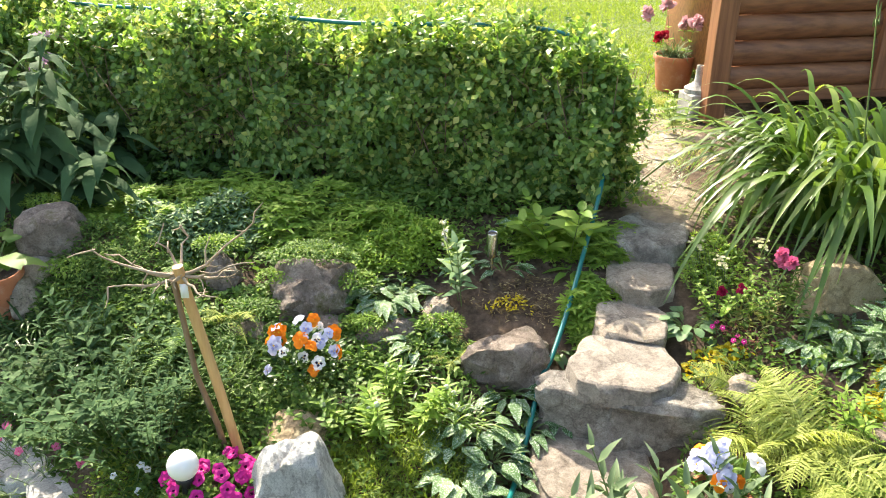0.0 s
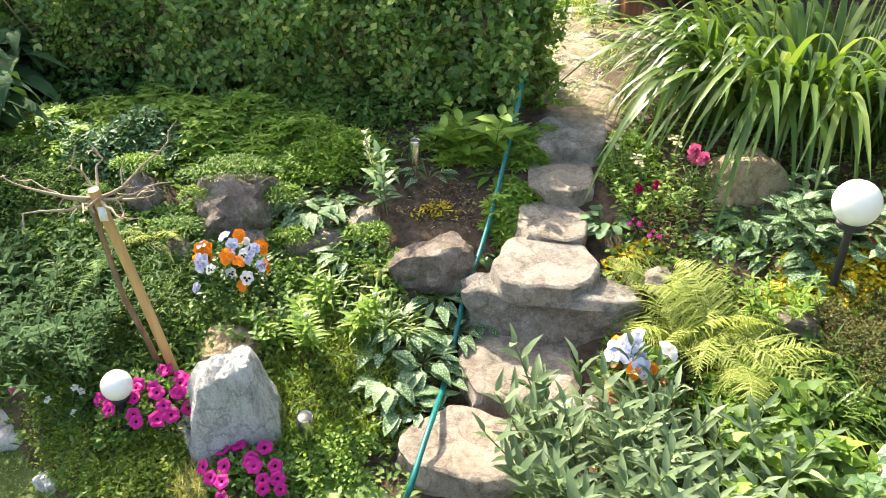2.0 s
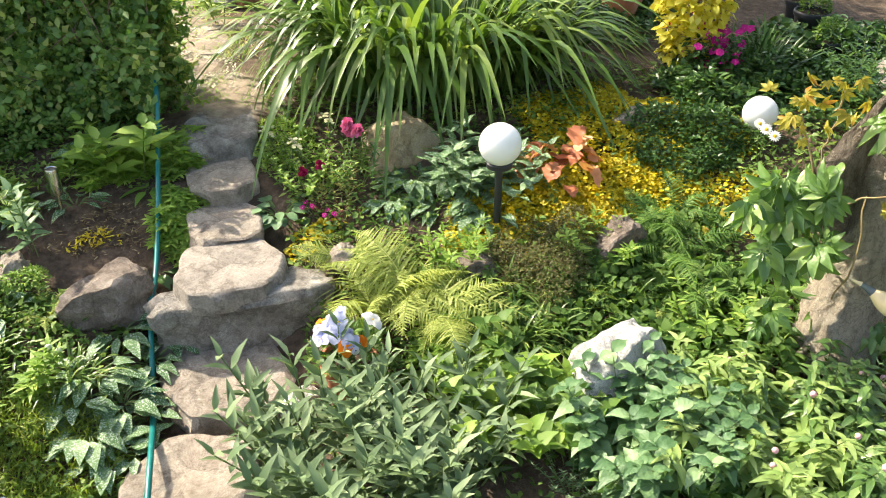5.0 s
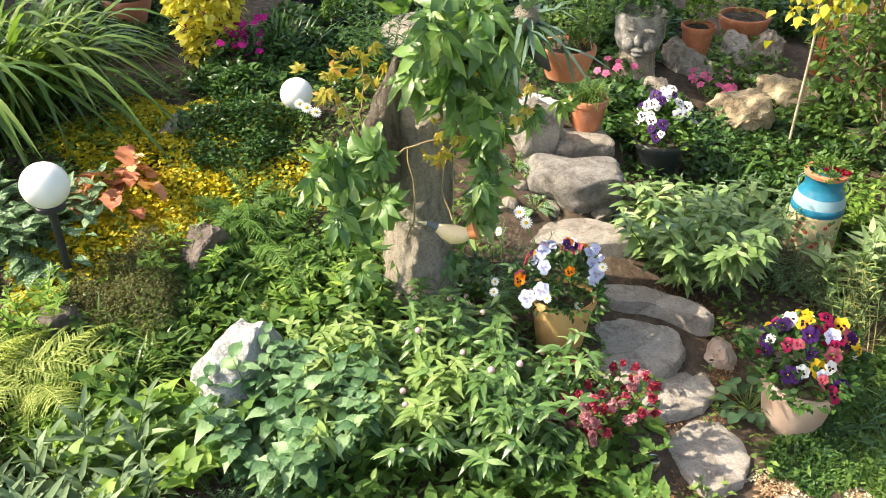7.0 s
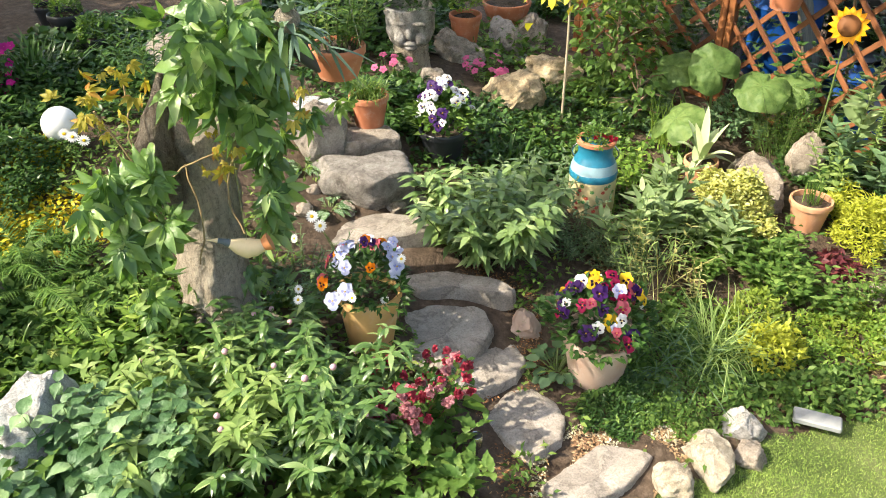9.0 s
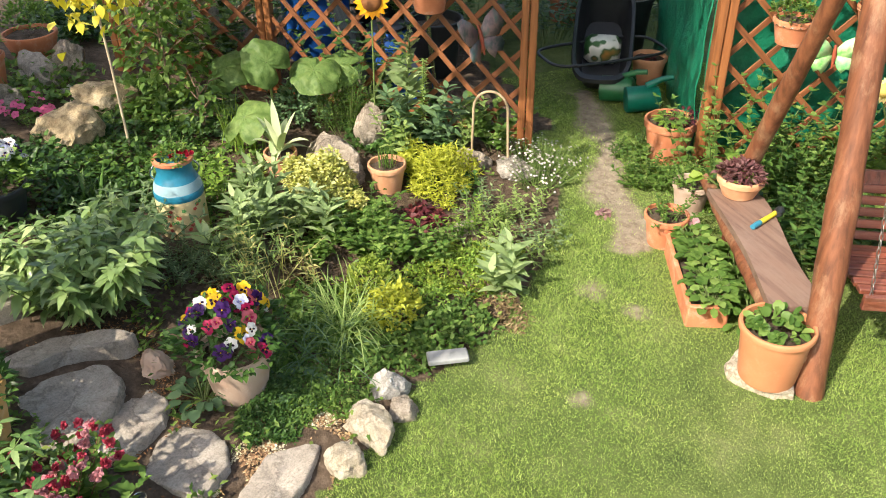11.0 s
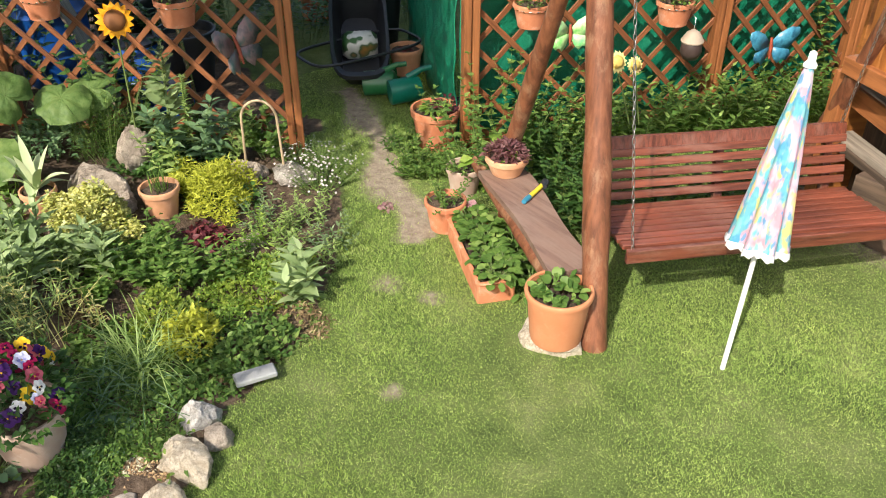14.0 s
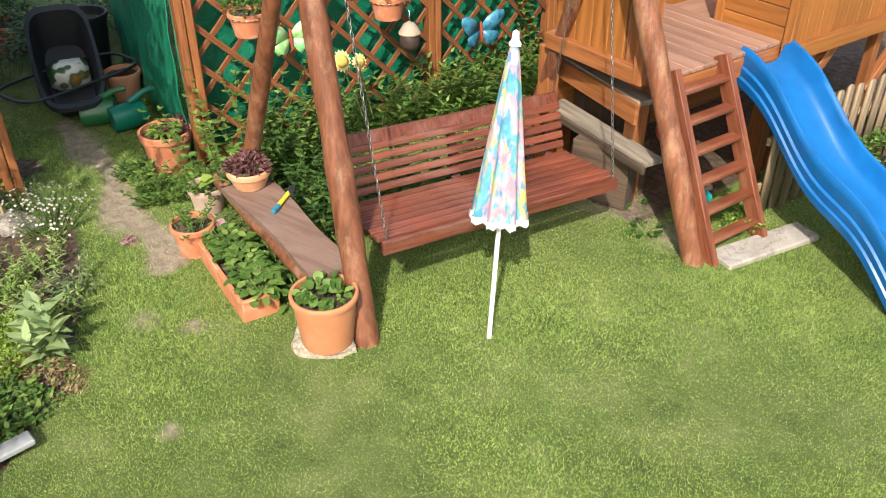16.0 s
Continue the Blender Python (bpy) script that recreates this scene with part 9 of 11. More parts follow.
peony((3.833, 0.565, 0.198), 593, 46, 0.28, 0.4, "dense pale green peony without blossoms", 0, L_PEONY2, 0.13, 0.33)
stem_bush("geranium", "green cut-leaved foliage at the front of the bed", (2.084, 1.007, 0.118), 594, 30, 0.4, 0.22, 5, 0.12, 0.06, L_MID, TOOTH)
stem_bush("geranium", "green leafy foliage by the path edge", (2.382, 0.717, 0.098), 595, 28, 0.36, 0.2, 5, 0.11, 0.055, L_MID, TOOTH)
stem_bush("phlox", "leafy green phlox stems in the bed", (1.887, 1.371, 0.162), 596, 26, 0.34, 0.26, 7, 0.08, 0.035, L_MID, OVATE)
for q in ((1.959, 1.527, 0.205), (1.980, 1.234, 0.154)):
    b, tips, r = stem_bush("sweet_william", "small pink sweet william head", q, 597, 5, 0.06, 0.16, 5, 0.06, 0.016, L_MID, LANCE)
    for k in range(5):
        bloom(b, bloom_mesh("ball", PINK), (r.normal(0, 0.015), r.normal(0, 0.015), 0.17 + r.uniform(0, 0.02)), (-0.4, -0.2, 0.8), 0.018, r)
b, tips, r = stem_bush("aquilegia", "deep red double columbine blossoms on stems", (2.581, 0.678, 0.111), 598, 26, 0.12, 0.28, 4, 0.05, 0.035, L_MID, ROUND, stemm=STEM_RED)
for t, d in tips:
    for _ in range(3):
        bloom(b, bloom_mesh("ball", petal_mat("dull_red", (0.42, 0.05, 0.085)) if r.random() < 0.6 else petal_mat("dull_rose", (0.6, 0.27, 0.3))), t + r.normal(0, 0.028, 3), r.normal(0, 0.6, 3) + (-0.5, -0.2, 0.2), r.uniform(0.017, 0.026), r)
rosette_plant("lungwort", "silver lungwort beside the slabs", (2.962, 0.689, 0.152), 599, 28, 0.12, 0.05, L_SPOT, OVATE, 0.7, 0.4, 0.04)
rosette_plant("dock", "broad fresh green leaves beside the path", (2.768, 0.549, 0.103), 600, 12, 0.16, 0.06, L_LIME, OVATE, 0.5, 0.4, 0.03)
rosette_plant("strawberry", "blue-green rounded leaves under the pansy pot", (3.112, 0.120, 0.060), 601, 44, 0.06, 0.055, L_BLUE, ROUND, 0.8, 0.3, 0.1)
stem_bush("phlox", "grey-green phlox behind the peony", (4.355, 0.401, 0.199), 602, 40, 0.4, 0.26, 7, 0.07, 0.022, L_GREY, LANCE)
stem_bush("sage", "blue-grey fine foliage beside the daisy pot", (3.159, 1.365, 0.327), 603, 40, 0.24, 0.2, 8, 0.04, 0.008, L_BLUE, LANCE)


# ---- painted milk can ----
def milk_can():
    c = (4.542, 0.059, 0.143)
    base = thing("milk_can", c, "blue painted milk can with flower bands and red handle pot", "milk can")
    base.scale = (0.93, 0.93, 0.86)
    blue = plain_mat("can_blue", (0.015, 0.19, 0.3), 0.35, var=0.35)
    pale = plain_mat("can_pale", (0.3, 0.46, 0.52), 0.4, var=0.3)
    cream = plain_mat("can_cream", (0.75, 0.62, 0.34), 0.45, var=0.2)
    g = lathe(Geo(), [(0, 0), (0.14, 0), (0.148, 0.01), (0.148, 0.28)], 36, 2)
    lathe(g, [(0.148, 0.28), (0.15, 0.285), (0.15, 0.325), (0.146, 0.33)], 36, 0)
    lathe(g, [(0.146, 0.33), (0.142, 0.36), (0.13, 0.395)], 36, 1)
    lathe(g, [(0.13, 0.395), (0.112, 0.43), (0.106, 0.45), (0.108, 0.5), (0.12, 0.53), (0.1, 0.535), (0.09, 0.5), (0, 0.49)], 36, 0)
    part("body", g, [blue, pale, cream], base, smooth=40)
    part("rim", lathe(Geo(), [(0.1, 0.52), (0.122, 0.523), (0.124, 0.545), (0.1, 0.55), (0.095, 0.53)], 36), CLAY, base, smooth=40)
    for s in (-1, 1):
        k = np.linspace(0, np.pi, 9)
        part("handle", tube(Geo(), np.stack([0 * k + 0.0, s * (0.105 + 0.04 * np.sin(k)), 0.51 - 0.04 * k], -1), 0.006, 8), STEEL, base)
    r = rgen(611)
    dots = [petal_mat("can_red", (0.6, 0.1, 0.08), 0), petal_mat("can_green", (0.1, 0.3, 0.1), 0)]
    for i in range(26):
        a, z = r.uniform(2.0, 4.3), r.uniform(0.05, 0.26)
        rr = 0.15
        bloom(base, bloom_mesh("star", dots[i % 2], YELLOW), (rr * math.cos(a), rr * math.sin(a), z), (math.cos(a), math.sin(a), 0), 0.014, r, "painted_flower")
    b, tips, r = plant("geranium", "small green plant with red flowers in a milk can", c, 612, lambda lg, sg, r: (dome(lg, r, 0.1, 0.1, 0.1, 300, 0.03, 0.016), stems(lg, sg, r, 8, 0.1, 0.13, 5, 0.03, 0.012))[1], L_MID, up=0.43)
    for k in range(7):
        bloom(b, bloom_mesh("ball", RED), (-0.05 + r.normal(0, 0.02), -0.04 + r.normal(0, 0.03), 0.07), (-0.6, 0, 0.6), 0.014, r)


milk_can()

# ---- green tarpaulin behind the trellis ----
def tarp(a, b, h, label, seed):
    m, nt, p = node_mat("green_tarp")
    col = ramp(nt, noise_tex(nt, 2.5, 6, 0.7), [(0.3, (0.0, 0.1, 0.055)), (0.6, (0.008, 0.19, 0.105)), (0.85, (0.1, 0.34, 0.25))])
    nt.links.new(col, p.inputs["Base Color"])
    p.inputs["Roughness"].default_value = 0.38
    bumped(nt, p, noise_tex(nt, 6, 5, 0.6), 0.7, 0.05)
    a, b = Vector(a), Vector(b)
    d = b - a
    n = Vector((-d.y, d.x, 0)).normalized()
    nx, nz = 40, 18
    V = []
    for i in range(nx + 1):
        for j in range(nz + 1):
            x, z = i / nx, j / nz * h
            w = 0.035 * noise.noise(Vector((x * 9 + seed, z * 3, 0))) + 0.015 * math.sin(x * 34 + z * 2)
            V.append(d * x + n * w + Vector((0, 0, z)))
    k = nz + 1
    q = [(i * k + j, i * k + k + j, i * k + k + j + 1, i * k + j + 1) for i in range(nx) for j in range(nz)]
    base = thing("tarpaulin", a, label, "tarpaulin")
    ob = part("sheet", Geo().quads(V, q), m, base)
    part("hem", tube(Geo(), [Vector(V[i * k + nz]) for i in range(0, nx + 1, 2)], 0.018, 8), m, base)
    for i in range(3, nx, 6):
        part("eyelet", lathe(Geo(), [(0.01, -0.006), (0.018, 0.0), (0.01, 0.006)], 12), STEEL, base, loc=Vector(V[i * k + nz - 1]))
    md = ob.modifiers.new("thick", "SOLIDIFY")
    md.thickness = 0.006


tarp((4.5, -3.35, 0), (3.42, -6.75, 0), 1.95, "wrinkled green tarpaulin behind the lattice", 1)
tarp((6.6, -4.3, 0), (4.52, -3.33, 0), 1.95, "green tarpaulin side wall with pale seam", 5)
solid("plastic_sheet", Geo().bm(box_bm(0.22, 0.02, 1.7, 0.004, Matrix.Translation((0, 0, 0.95)))), plain_mat("grey_plastic_sheet", (0.35, 0.42, 0.42), 0.25, var=0.4, scale=8, bump=0.6), "creased grey plastic sheet beside the lattice", "sheet", smooth=35, loc=(3.33, -6.5, 0.05), rz=0.9)


# ---- things hanging on the lattice ----
def hanging_pot(c, d, label, mat=CLAY, plantm=L_MID, seed=0):
    c = Vector(c)
    b = pot(c, d, d * 0.62, mat, label, 0.75, group="hanging pots")
    g = Geo()
    k = np.linspace(0, 2 * np.pi, 17)
    tube(g, np.stack([d * 0.49 * np.cos(k), d * 0.49 * np.sin(k), 0 * k + d * 0.5], -1), 0.005, 6)
    tube(g, [(d * 0.49, 0, d * 0.5), (d * 0.6, -d * 0.1, d * 0.8), (d * 0.62, -d * 0.1, d * 0.85)], 0.004, 5)
    part("hanger", g, STEEL, b)
    q, tips, r = plant("geranium", "green trailing plant in a hanging pot", c, 700 + seed, lambda lg, sg, r: (dome(lg, r, d * 0.5, d * 0.5, d * 0.6, 260, 0.035, 0.02), stems(lg, sg, r, 8, d * 0.9, d * 0.8, 5, 0.03, 0.016))[1], plantm, grounded=False)
    q.location.z += d * 0.5
    return q


hanging_pot((4.082, -3.608, 0.957), 0.25, "ribbed terracotta pot on the lattice", seed=1)
hanging_pot((3.766, -4.632, 0.855), 0.26, "ribbed terracotta pot on the lattice post", seed=2)
hanging_pot((4.297, -4.611, 0.847), 0.25, "terracotta pot high on the lattice", seed=3)
hanging_pot((5.487, -1.770, 0.956), 0.28, "shallow clay bowl on the weathered lattice", CLAY, L_LIME, 4)
hanging_pot((6.031, -1.072, 0.995), 0.26, "clay bowl on the weathered lattice", CLAY, L_MID, 5)
hanging_pot((3.991, -4.103, 1.039), 0.2, "small terracotta pot behind the swing leg", seed=6)


def butterfly(c, normal, span, mats, label):
    base = thing("butterfly_ornament", c, label, "ornament", "butterfly ornaments")
    q = Vector(normal).normalized().to_track_quat("Z", "Y")
    r = rgen(7)
    for s in (-1, 1):
        g = Geo()
        for rim, z in ((((0, 0.1), (0.18, 0.3), (0.42, 0.42), (0.6, 0.4), (0.62, 0.28), (0.52, 0.1), (0.4, -0.02), (0.15, -0.06)), 0.0), (((0, 0.02), (0.2, -0.02), (0.42, -0.06), (0.46, -0.18), (0.38, -0.3), (0.28, -0.27), (0.2, -0.36), (0.1, -0.25)), 0.003)):
            V = [(s * x * span, y * span, z + 0.22 * x * span) for x, y in rim]
            m = len(V)
            V = [tuple(np.mean(V, 0))] + V
            g.add(V, [(0, 1 + j, 1 + (j + 1) % m) for j in range(m)])
        ob = part("wing", g, mats[0], base)
        md = ob.modifiers.new("thick", "SOLIDIFY")
        md.thickness = 0.004
        ob.rotation_mode, ob.rotation_quaternion = "QUATERNION", q
    ob = part("body", tube(Geo(), [(0, -span * 0.25, 0.01), (0, 0, 0.015), (0, span * 0.22, 0.01)], [0.006, 0.014, 0.009], 8), mats[1], base)
    ob.rotation_mode, ob.rotation_quaternion = "QUATERNION", q
    g = tube(Geo(), [(0, 0, -0.002), (0, 0, -0.1)], 0.004, 5)
    ob = part("pin", g, STEEL, base)
    ob.rotation_mode, ob.rotation_quaternion = "QUATERNION", q


def wing_mat(name, a, b, c):
    m, nt, p = node_mat(name)
    nt.links.new(ramp(nt, noise_tex(nt, 9, 4, 0.6), [(0.35, a), (0.5, b), (0.65, c)]), p.inputs["Base Color"])
    p.inputs["Roughness"].default_value = 0.35
    return m


DARKBODY = plain_mat("ornament_body", (0.3, 0.06, 0.03), 0.5)
FRONT2 = (-0.95, 0.3, 0.1)
butterfly((3.966, -3.848, 0.884), FRONT2, 0.3, (wing_mat("green_wing", (0.1, 0.45, 0.08), (0.5, 0.75, 0.35), (0.15, 0.6, 0.2)), DARKBODY), "green and white butterfly ornament on the lattice")
butterfly((3.464, -5.382, 0.608), FRONT2, 0.34, (wing_mat("blue_wing", (0.01, 0.07, 0.13), (0.05, 0.24, 0.36), (0.02, 0.12, 0.2)), DARKBODY), "blue butterfly ornament on the lattice")
butterfly((5.165, -2.014, 0.826), (-0.7, -0.45, 0.25), 0.42, (wing_mat("tin_wing", (0.06, 0.13, 0.12), (0.24, 0.16, 0.16), (0.05, 0.07, 0.065)), DARKBODY), "large tinted metal butterfly on the weathered lattice")


def sunflower(c, foot, rad, label, petal, heart):
    base = thing("sunflower_ornament", c, label, "ornament")
    n = Vector((-0.92, 0.2, 0.35))
    q = n.normalized().to_track_quat("Z", "Y")
    ang = np.arange(16) * 2 * np.pi / 16
    g = Geo()
    D = np.stack([np.cos(ang), np.sin(ang), 0.06 + 0 * ang], -1)
    leaves(g, D * rad * 0.42, D, (0, 0, 1.0), rad * 0.6, rad * 0.4, LANCE, 0.1, 0.1)
    ob = part("petal", g, petal, base)
    ob2 = part("heart", lathe(Geo(), [(rad * 0.58, 0.0), (rad * 0.55, 0.02), (rad * 0.25, 0.03), (0, 0.03)], 20), heart, base)
    for x in (ob, ob2):
        x.rotation_mode, x.rotation_quaternion = "QUATERNION", q
    f = Vector(foot) - Vector(c)
    part("stick", tube(Geo(), [(0.01, 0, -0.01), f * 0.5, f], 0.006, 6), STEM, base)


sunflower((5.384, -1.340, 1.091), (5.388, -1.324, 0.369), 0.115, "orange-yellow sunflower ornament on a stick", petal_mat("sun_yellow", (0.78, 0.33, 0.006), 0), plain_mat("sun_heart", (0.2, 0.07, 0.015), 0.7))
CREAM = petal_mat("cream_yellow", (0.75, 0.65, 0.25), 0)
sunflower((3.595, -3.925, 0.787), (3.499, -4.009, 0.362), 0.075, "cream sunflower ornament hanging by the swing", CREAM, plain_mat("cream_heart", (0.6, 0.42, 0.1), 0.7))
sunflower((3.542, -4.038, 0.757), (3.485, -4.087, 0.350), 0.06, "small cream sunflower ornament by the swing", CREAM, plain_mat("cream_heart_b", (0.6, 0.42, 0.1), 0.7))


def bird_house(c):
    base = thing("bird_house", c, "small dark birdhouse with pale roof on the lattice", "birdhouse")
    g = lathe(Geo(), [(0, -0.09), (0.05, -0.09), (0.075, -0.04), (0.07, 0.04), (0.03, 0.08), (0, 0.09)], 16)
    part("body", g, plain_mat("dark_pottery", (0.06, 0.04, 0.035), 0.4), base)
    part("roof", lathe(Geo(), [(0.03, 0.03), (0.078, 0.03), (0.082, 0.04), (0.045, 0.1), (0.0, 0.125)], 16), plain_mat("roof_cream", (0.36, 0.29, 0.22), 0.7), base, smooth=40)
    part("hook", tube(Geo(), [(0, 0, 0.1), (0.0, 0, 0.2), (0.08, -0.02, 0.22)], 0.003, 5), STEEL, base)


bird_house((3.647, -4.724, 0.705))

# ---- pots and planters beside the swing ----
stone("foot_stone", (2.42, -2.4, 0.02), (0.31, 0.27, 0.13), 20, OCHRE2, "flat whitish stone under a big pot", 720, flat=0.5)
q = (2.41, -2.39, 0.05)
pot(q, 0.34, 0.3, CLAY_ORANGE, "large smooth orange plant pot on a stone", 0.78, rim=0.03)
plant("strawberry", "green strawberry leaves in a big pot", q, 721, lambda lg, sg, r: dome(lg, r, 0.11, 0.11, 0.09, 90, 0.045, 0.045, ROUND, up=0.3), L_MID, up=0.31)
q = (4.609, -3.212, -0.001)
pot(q, 0.36, 0.3, CLAY, "wide terracotta pot with lettuce at the post", 0.72, rim=0.05)
rosette_plant("lettuce", "light green curly leaves in a terracotta pot", q, 722, 60, 0.08, 0.03, L_LIME, LANCE, 1.1, 0.3, 0.06, zup=0.25)
rosette_plant("lettuce", "dark red curly leaves in a terracotta pot", (q[0] - 0.03, q[1] - 0.08), 723, 40, 0.08, 0.03, L_RED, LANCE, 1.4, 0.3, 0.08, zup=0.25)
q = (3.44, -2.9, 0.38)
pot(q, 0.26, 0.12, CLAY_PALE, "shallow clay bowl on the plank bench", bowl=True)
b, _, r = plant("heuchera", "dark purple curly leaves in a clay bowl", q, 724, lambda lg, sg, r: dome(lg, r, 0.11, 0.11, 0.09, 420, 0.04, 0.02), leaf_mat("leaf_purple", (0.09, 0.03, 0.04), (0.2, 0.09, 0.11), (0.28, 0.15, 0.17)), grounded=False)
b.location.z += 0.1
b, _, r = plant("climbing_leaf_plant", "broad light green leaves behind a clay bowl", (3.55, -2.86), 725, lambda lg, sg, r: rosette(lg, r, 16, 0.1, 0.085, ROUND, 1.0, 0.4, sg=sg, stalk=0.14), L_LIME, up=0.38)
for i, (q, d, h, l) in enumerate((((3.935, -2.961, -0.003), 0.24, 0.2, "pale clay pot beside the plank"), ((3.651, -2.604, -0.000), 0.26, 0.2, "terracotta pot with herbs beside strawberries"))):
    pot(q, d, h, CLAY_WHITE if i == 0 else CLAY, l, 0.75)
    plant("herb", "small green herb in a clay pot", q, 726 + i, lambda lg, sg, r: stems(lg, sg, r, 20, 0.16, 0.12, 5, 0.035, 0.02, OVATE), L_MID, up=h * 0.82)
b, tips, r = stem_bush("rose", "single pale pink rose beside strawberries", (3.555, -2.726, -0.005), 728, 3, 0.04, 0.16, 4, 0.05, 0.03, L_MID, OVATE)
bloom(b, bloom_mesh("ball", PALE_PINK), (0, 0, 0.17), (-0.6, 0.4, 0.6), 0.045, r)
bloom(b, bloom_mesh("ball", PALE_PINK), (0.03, -0.02, 0.15), (-0.6, 0.4, 0.6), 0.035, r)


def planter_box():
    a, b = Vector((3.541, -2.550, -0.004)), Vector((2.904, -2.280, -0.001))
    d = (b - a).normalized()
    s = Vector((d.y, -d.x, 0))
    s = s if s.y < 0 else -s
    ln, w, h = (b - a).length, 0.2, 0.13
    base = thing("planter_box", a, "long orange plastic planter trough with strawberries", "planter")
    for p0, p1 in ((Vector((0, 0, 0)), d * ln), (s * w, s * w + d * ln), (Vector((0, 0, 0)), s * w), (d * ln, d * ln + s * w)):
        z = Vector((0, 0, h / 2))
        beam_part("side", p0 + z, p1 + z, 0.012, h, CLAY, base, up=(0, 0, 1))
    for p0, p1 in ((Vector((0, 0, 0)), d * ln), (s * w, s * w + d * ln), (Vector((0, 0, 0)), s * w), (d * ln, d * ln + s * w)):
        z = Vector((0, 0, h))
        beam_part("rim", p0 + z, p1 + z, 0.028, 0.014, CLAY, base, up=(0, 0, 1))
    z = Vector((0, 0, h * 0.42))
    beam_part("soil", s * w / 2 + z, d * ln + s * w / 2 + z, w * 0.94, h * 0.8, SOIL, base)
    for i in range(7):
        p = a + d * ln * (i + 0.5) / 7 + s * (w * (0.62 + 0.15 * (i % 2)))
        rosette_plant("strawberry", "leafy strawberry plant in a trough", (p.x, p.y), 730 + i, 44, 0.055, 0.05, L_MID, ROUND, 1.2, 0.3, 0.09, zup=h * 0.8, group="strawberries")
    for i in range(6):
        p = a + d * ln * (i + 0.5) / 6 + s * (w * 1.7)
        rosette_plant("strawberry", "leafy strawberry plant beside the trough", (p.x, p.y), 740 + i, 44, 0.06, 0.055, L_MID, ROUND, 1.0, 0.3, 0.14, group="strawberries")


planter_box()


def torch():
    a = Vector((3.14, -2.86, 0.395))
    d = Vector((0.36, -0.93, 0)).normalized()
    base = thing("garden_sprayer", a, "yellow and blue hose sprayer lying on the plank", "sprayer")
    part("grip", tube(Geo(), [-d * 0.13, -d * 0.08, -d * 0.06], [0.014, 0.017, 0.015], 12), plain_mat("grip_blue", (0.03, 0.2, 0.3), 0.4), base, smooth=50)
    part("barrel", tube(Geo(), [-d * 0.06, d * 0.05, d * 0.09], [0.015, 0.013, 0.014], 12), plain_mat("barrel_yellow", (0.7, 0.55, 0.04), 0.4), base, smooth=50)
    part("head", tube(Geo(), [d * 0.09 + Vector((-0.02, 0, 0.0)), d * 0.12, d * 0.14], [0.016, 0.026, 0.024], 14), BLACK_PLASTIC, base, smooth=50)


torch()
for i, (q, n, s, h, m) in enumerate((((4.344, -2.862, -0.002), 44, 0.2, 0.15, L_MID), ((4.266, -3.090, -0.003), 26, 0.14, 0.14, L_MID), ((4.684, -2.959, -0.003), 20, 0.16, 0.16, L_MID), ((3.921, -3.055, -0.001), 20, 0.14, 0.14, L_LIME))):
    stem_bush("mint", "bushy green mint beside the path", q, 750 + i, n, s, h, 6, 0.05, 0.025, m, OVATE)
for i, (p, h) in enumerate((((3.95, -3.2), 0.8), ((3.75, -3.5), 0.75), ((3.9, -3.8), 0.55), ((3.6, -3.35), 0.5), ((3.4, -3.2), 0.4))):
    stem_bush("rose_bush", "leafy rose bush in front of the lattice", p, 755 + i, 16, 0.3, h, 9, 0.06, 0.038, L_MID if i < 2 else L_DARK, OVATE, k=3)
for i in range(9):
    p = Vector((3.85, -3.9, 0)).lerp(Vector((3.2, -6.0, 0)), i / 8)
    stem_bush("nettle", "upright broad-leaved green perennial behind the swing", (p.x, p.y), 762 + i, 14, 0.24, 0.42, 8, 0.11, 0.038, L_MID, LANCE, k=2)
stem_bush("climber", "climbing leaves on the lattice end", (3.35, -6.4), 772, 14, 0.3, 1.4, 14, 0.06, 0.04, L_MID, OVATE, k=3)
for i, p in enumerate(((1.75, -4.62), (1.55, -4.35), (2.1, -4.85))):
    rosette_plant("ivy", "dark ivy-like leaves at the play house foot", p, 774 + i, 22, 0.04, 0.034, L_DARK, ROUND, 0.8, 0.3, 0.07)
stem_bush("fern_shoot", "light green shoots behind the ladder", (1.1, -4.75), 778, 14, 0.15, 0.14, 6, 0.05, 0.02, L_LIME, LANCE)
q = (0.45, -5.6, 0.0)
pot(q, 0.3, 0.26, BLACK_PLASTIC, "dark plant pot behind the slide")
plant("box_shrub", "green shrub with orange dots behind the slide", q, 779, lambda lg, sg, r: dome(lg, r, 0.2, 0.2, 0.3, 700, 0.04, 0.02), L_MID, up=0.22)

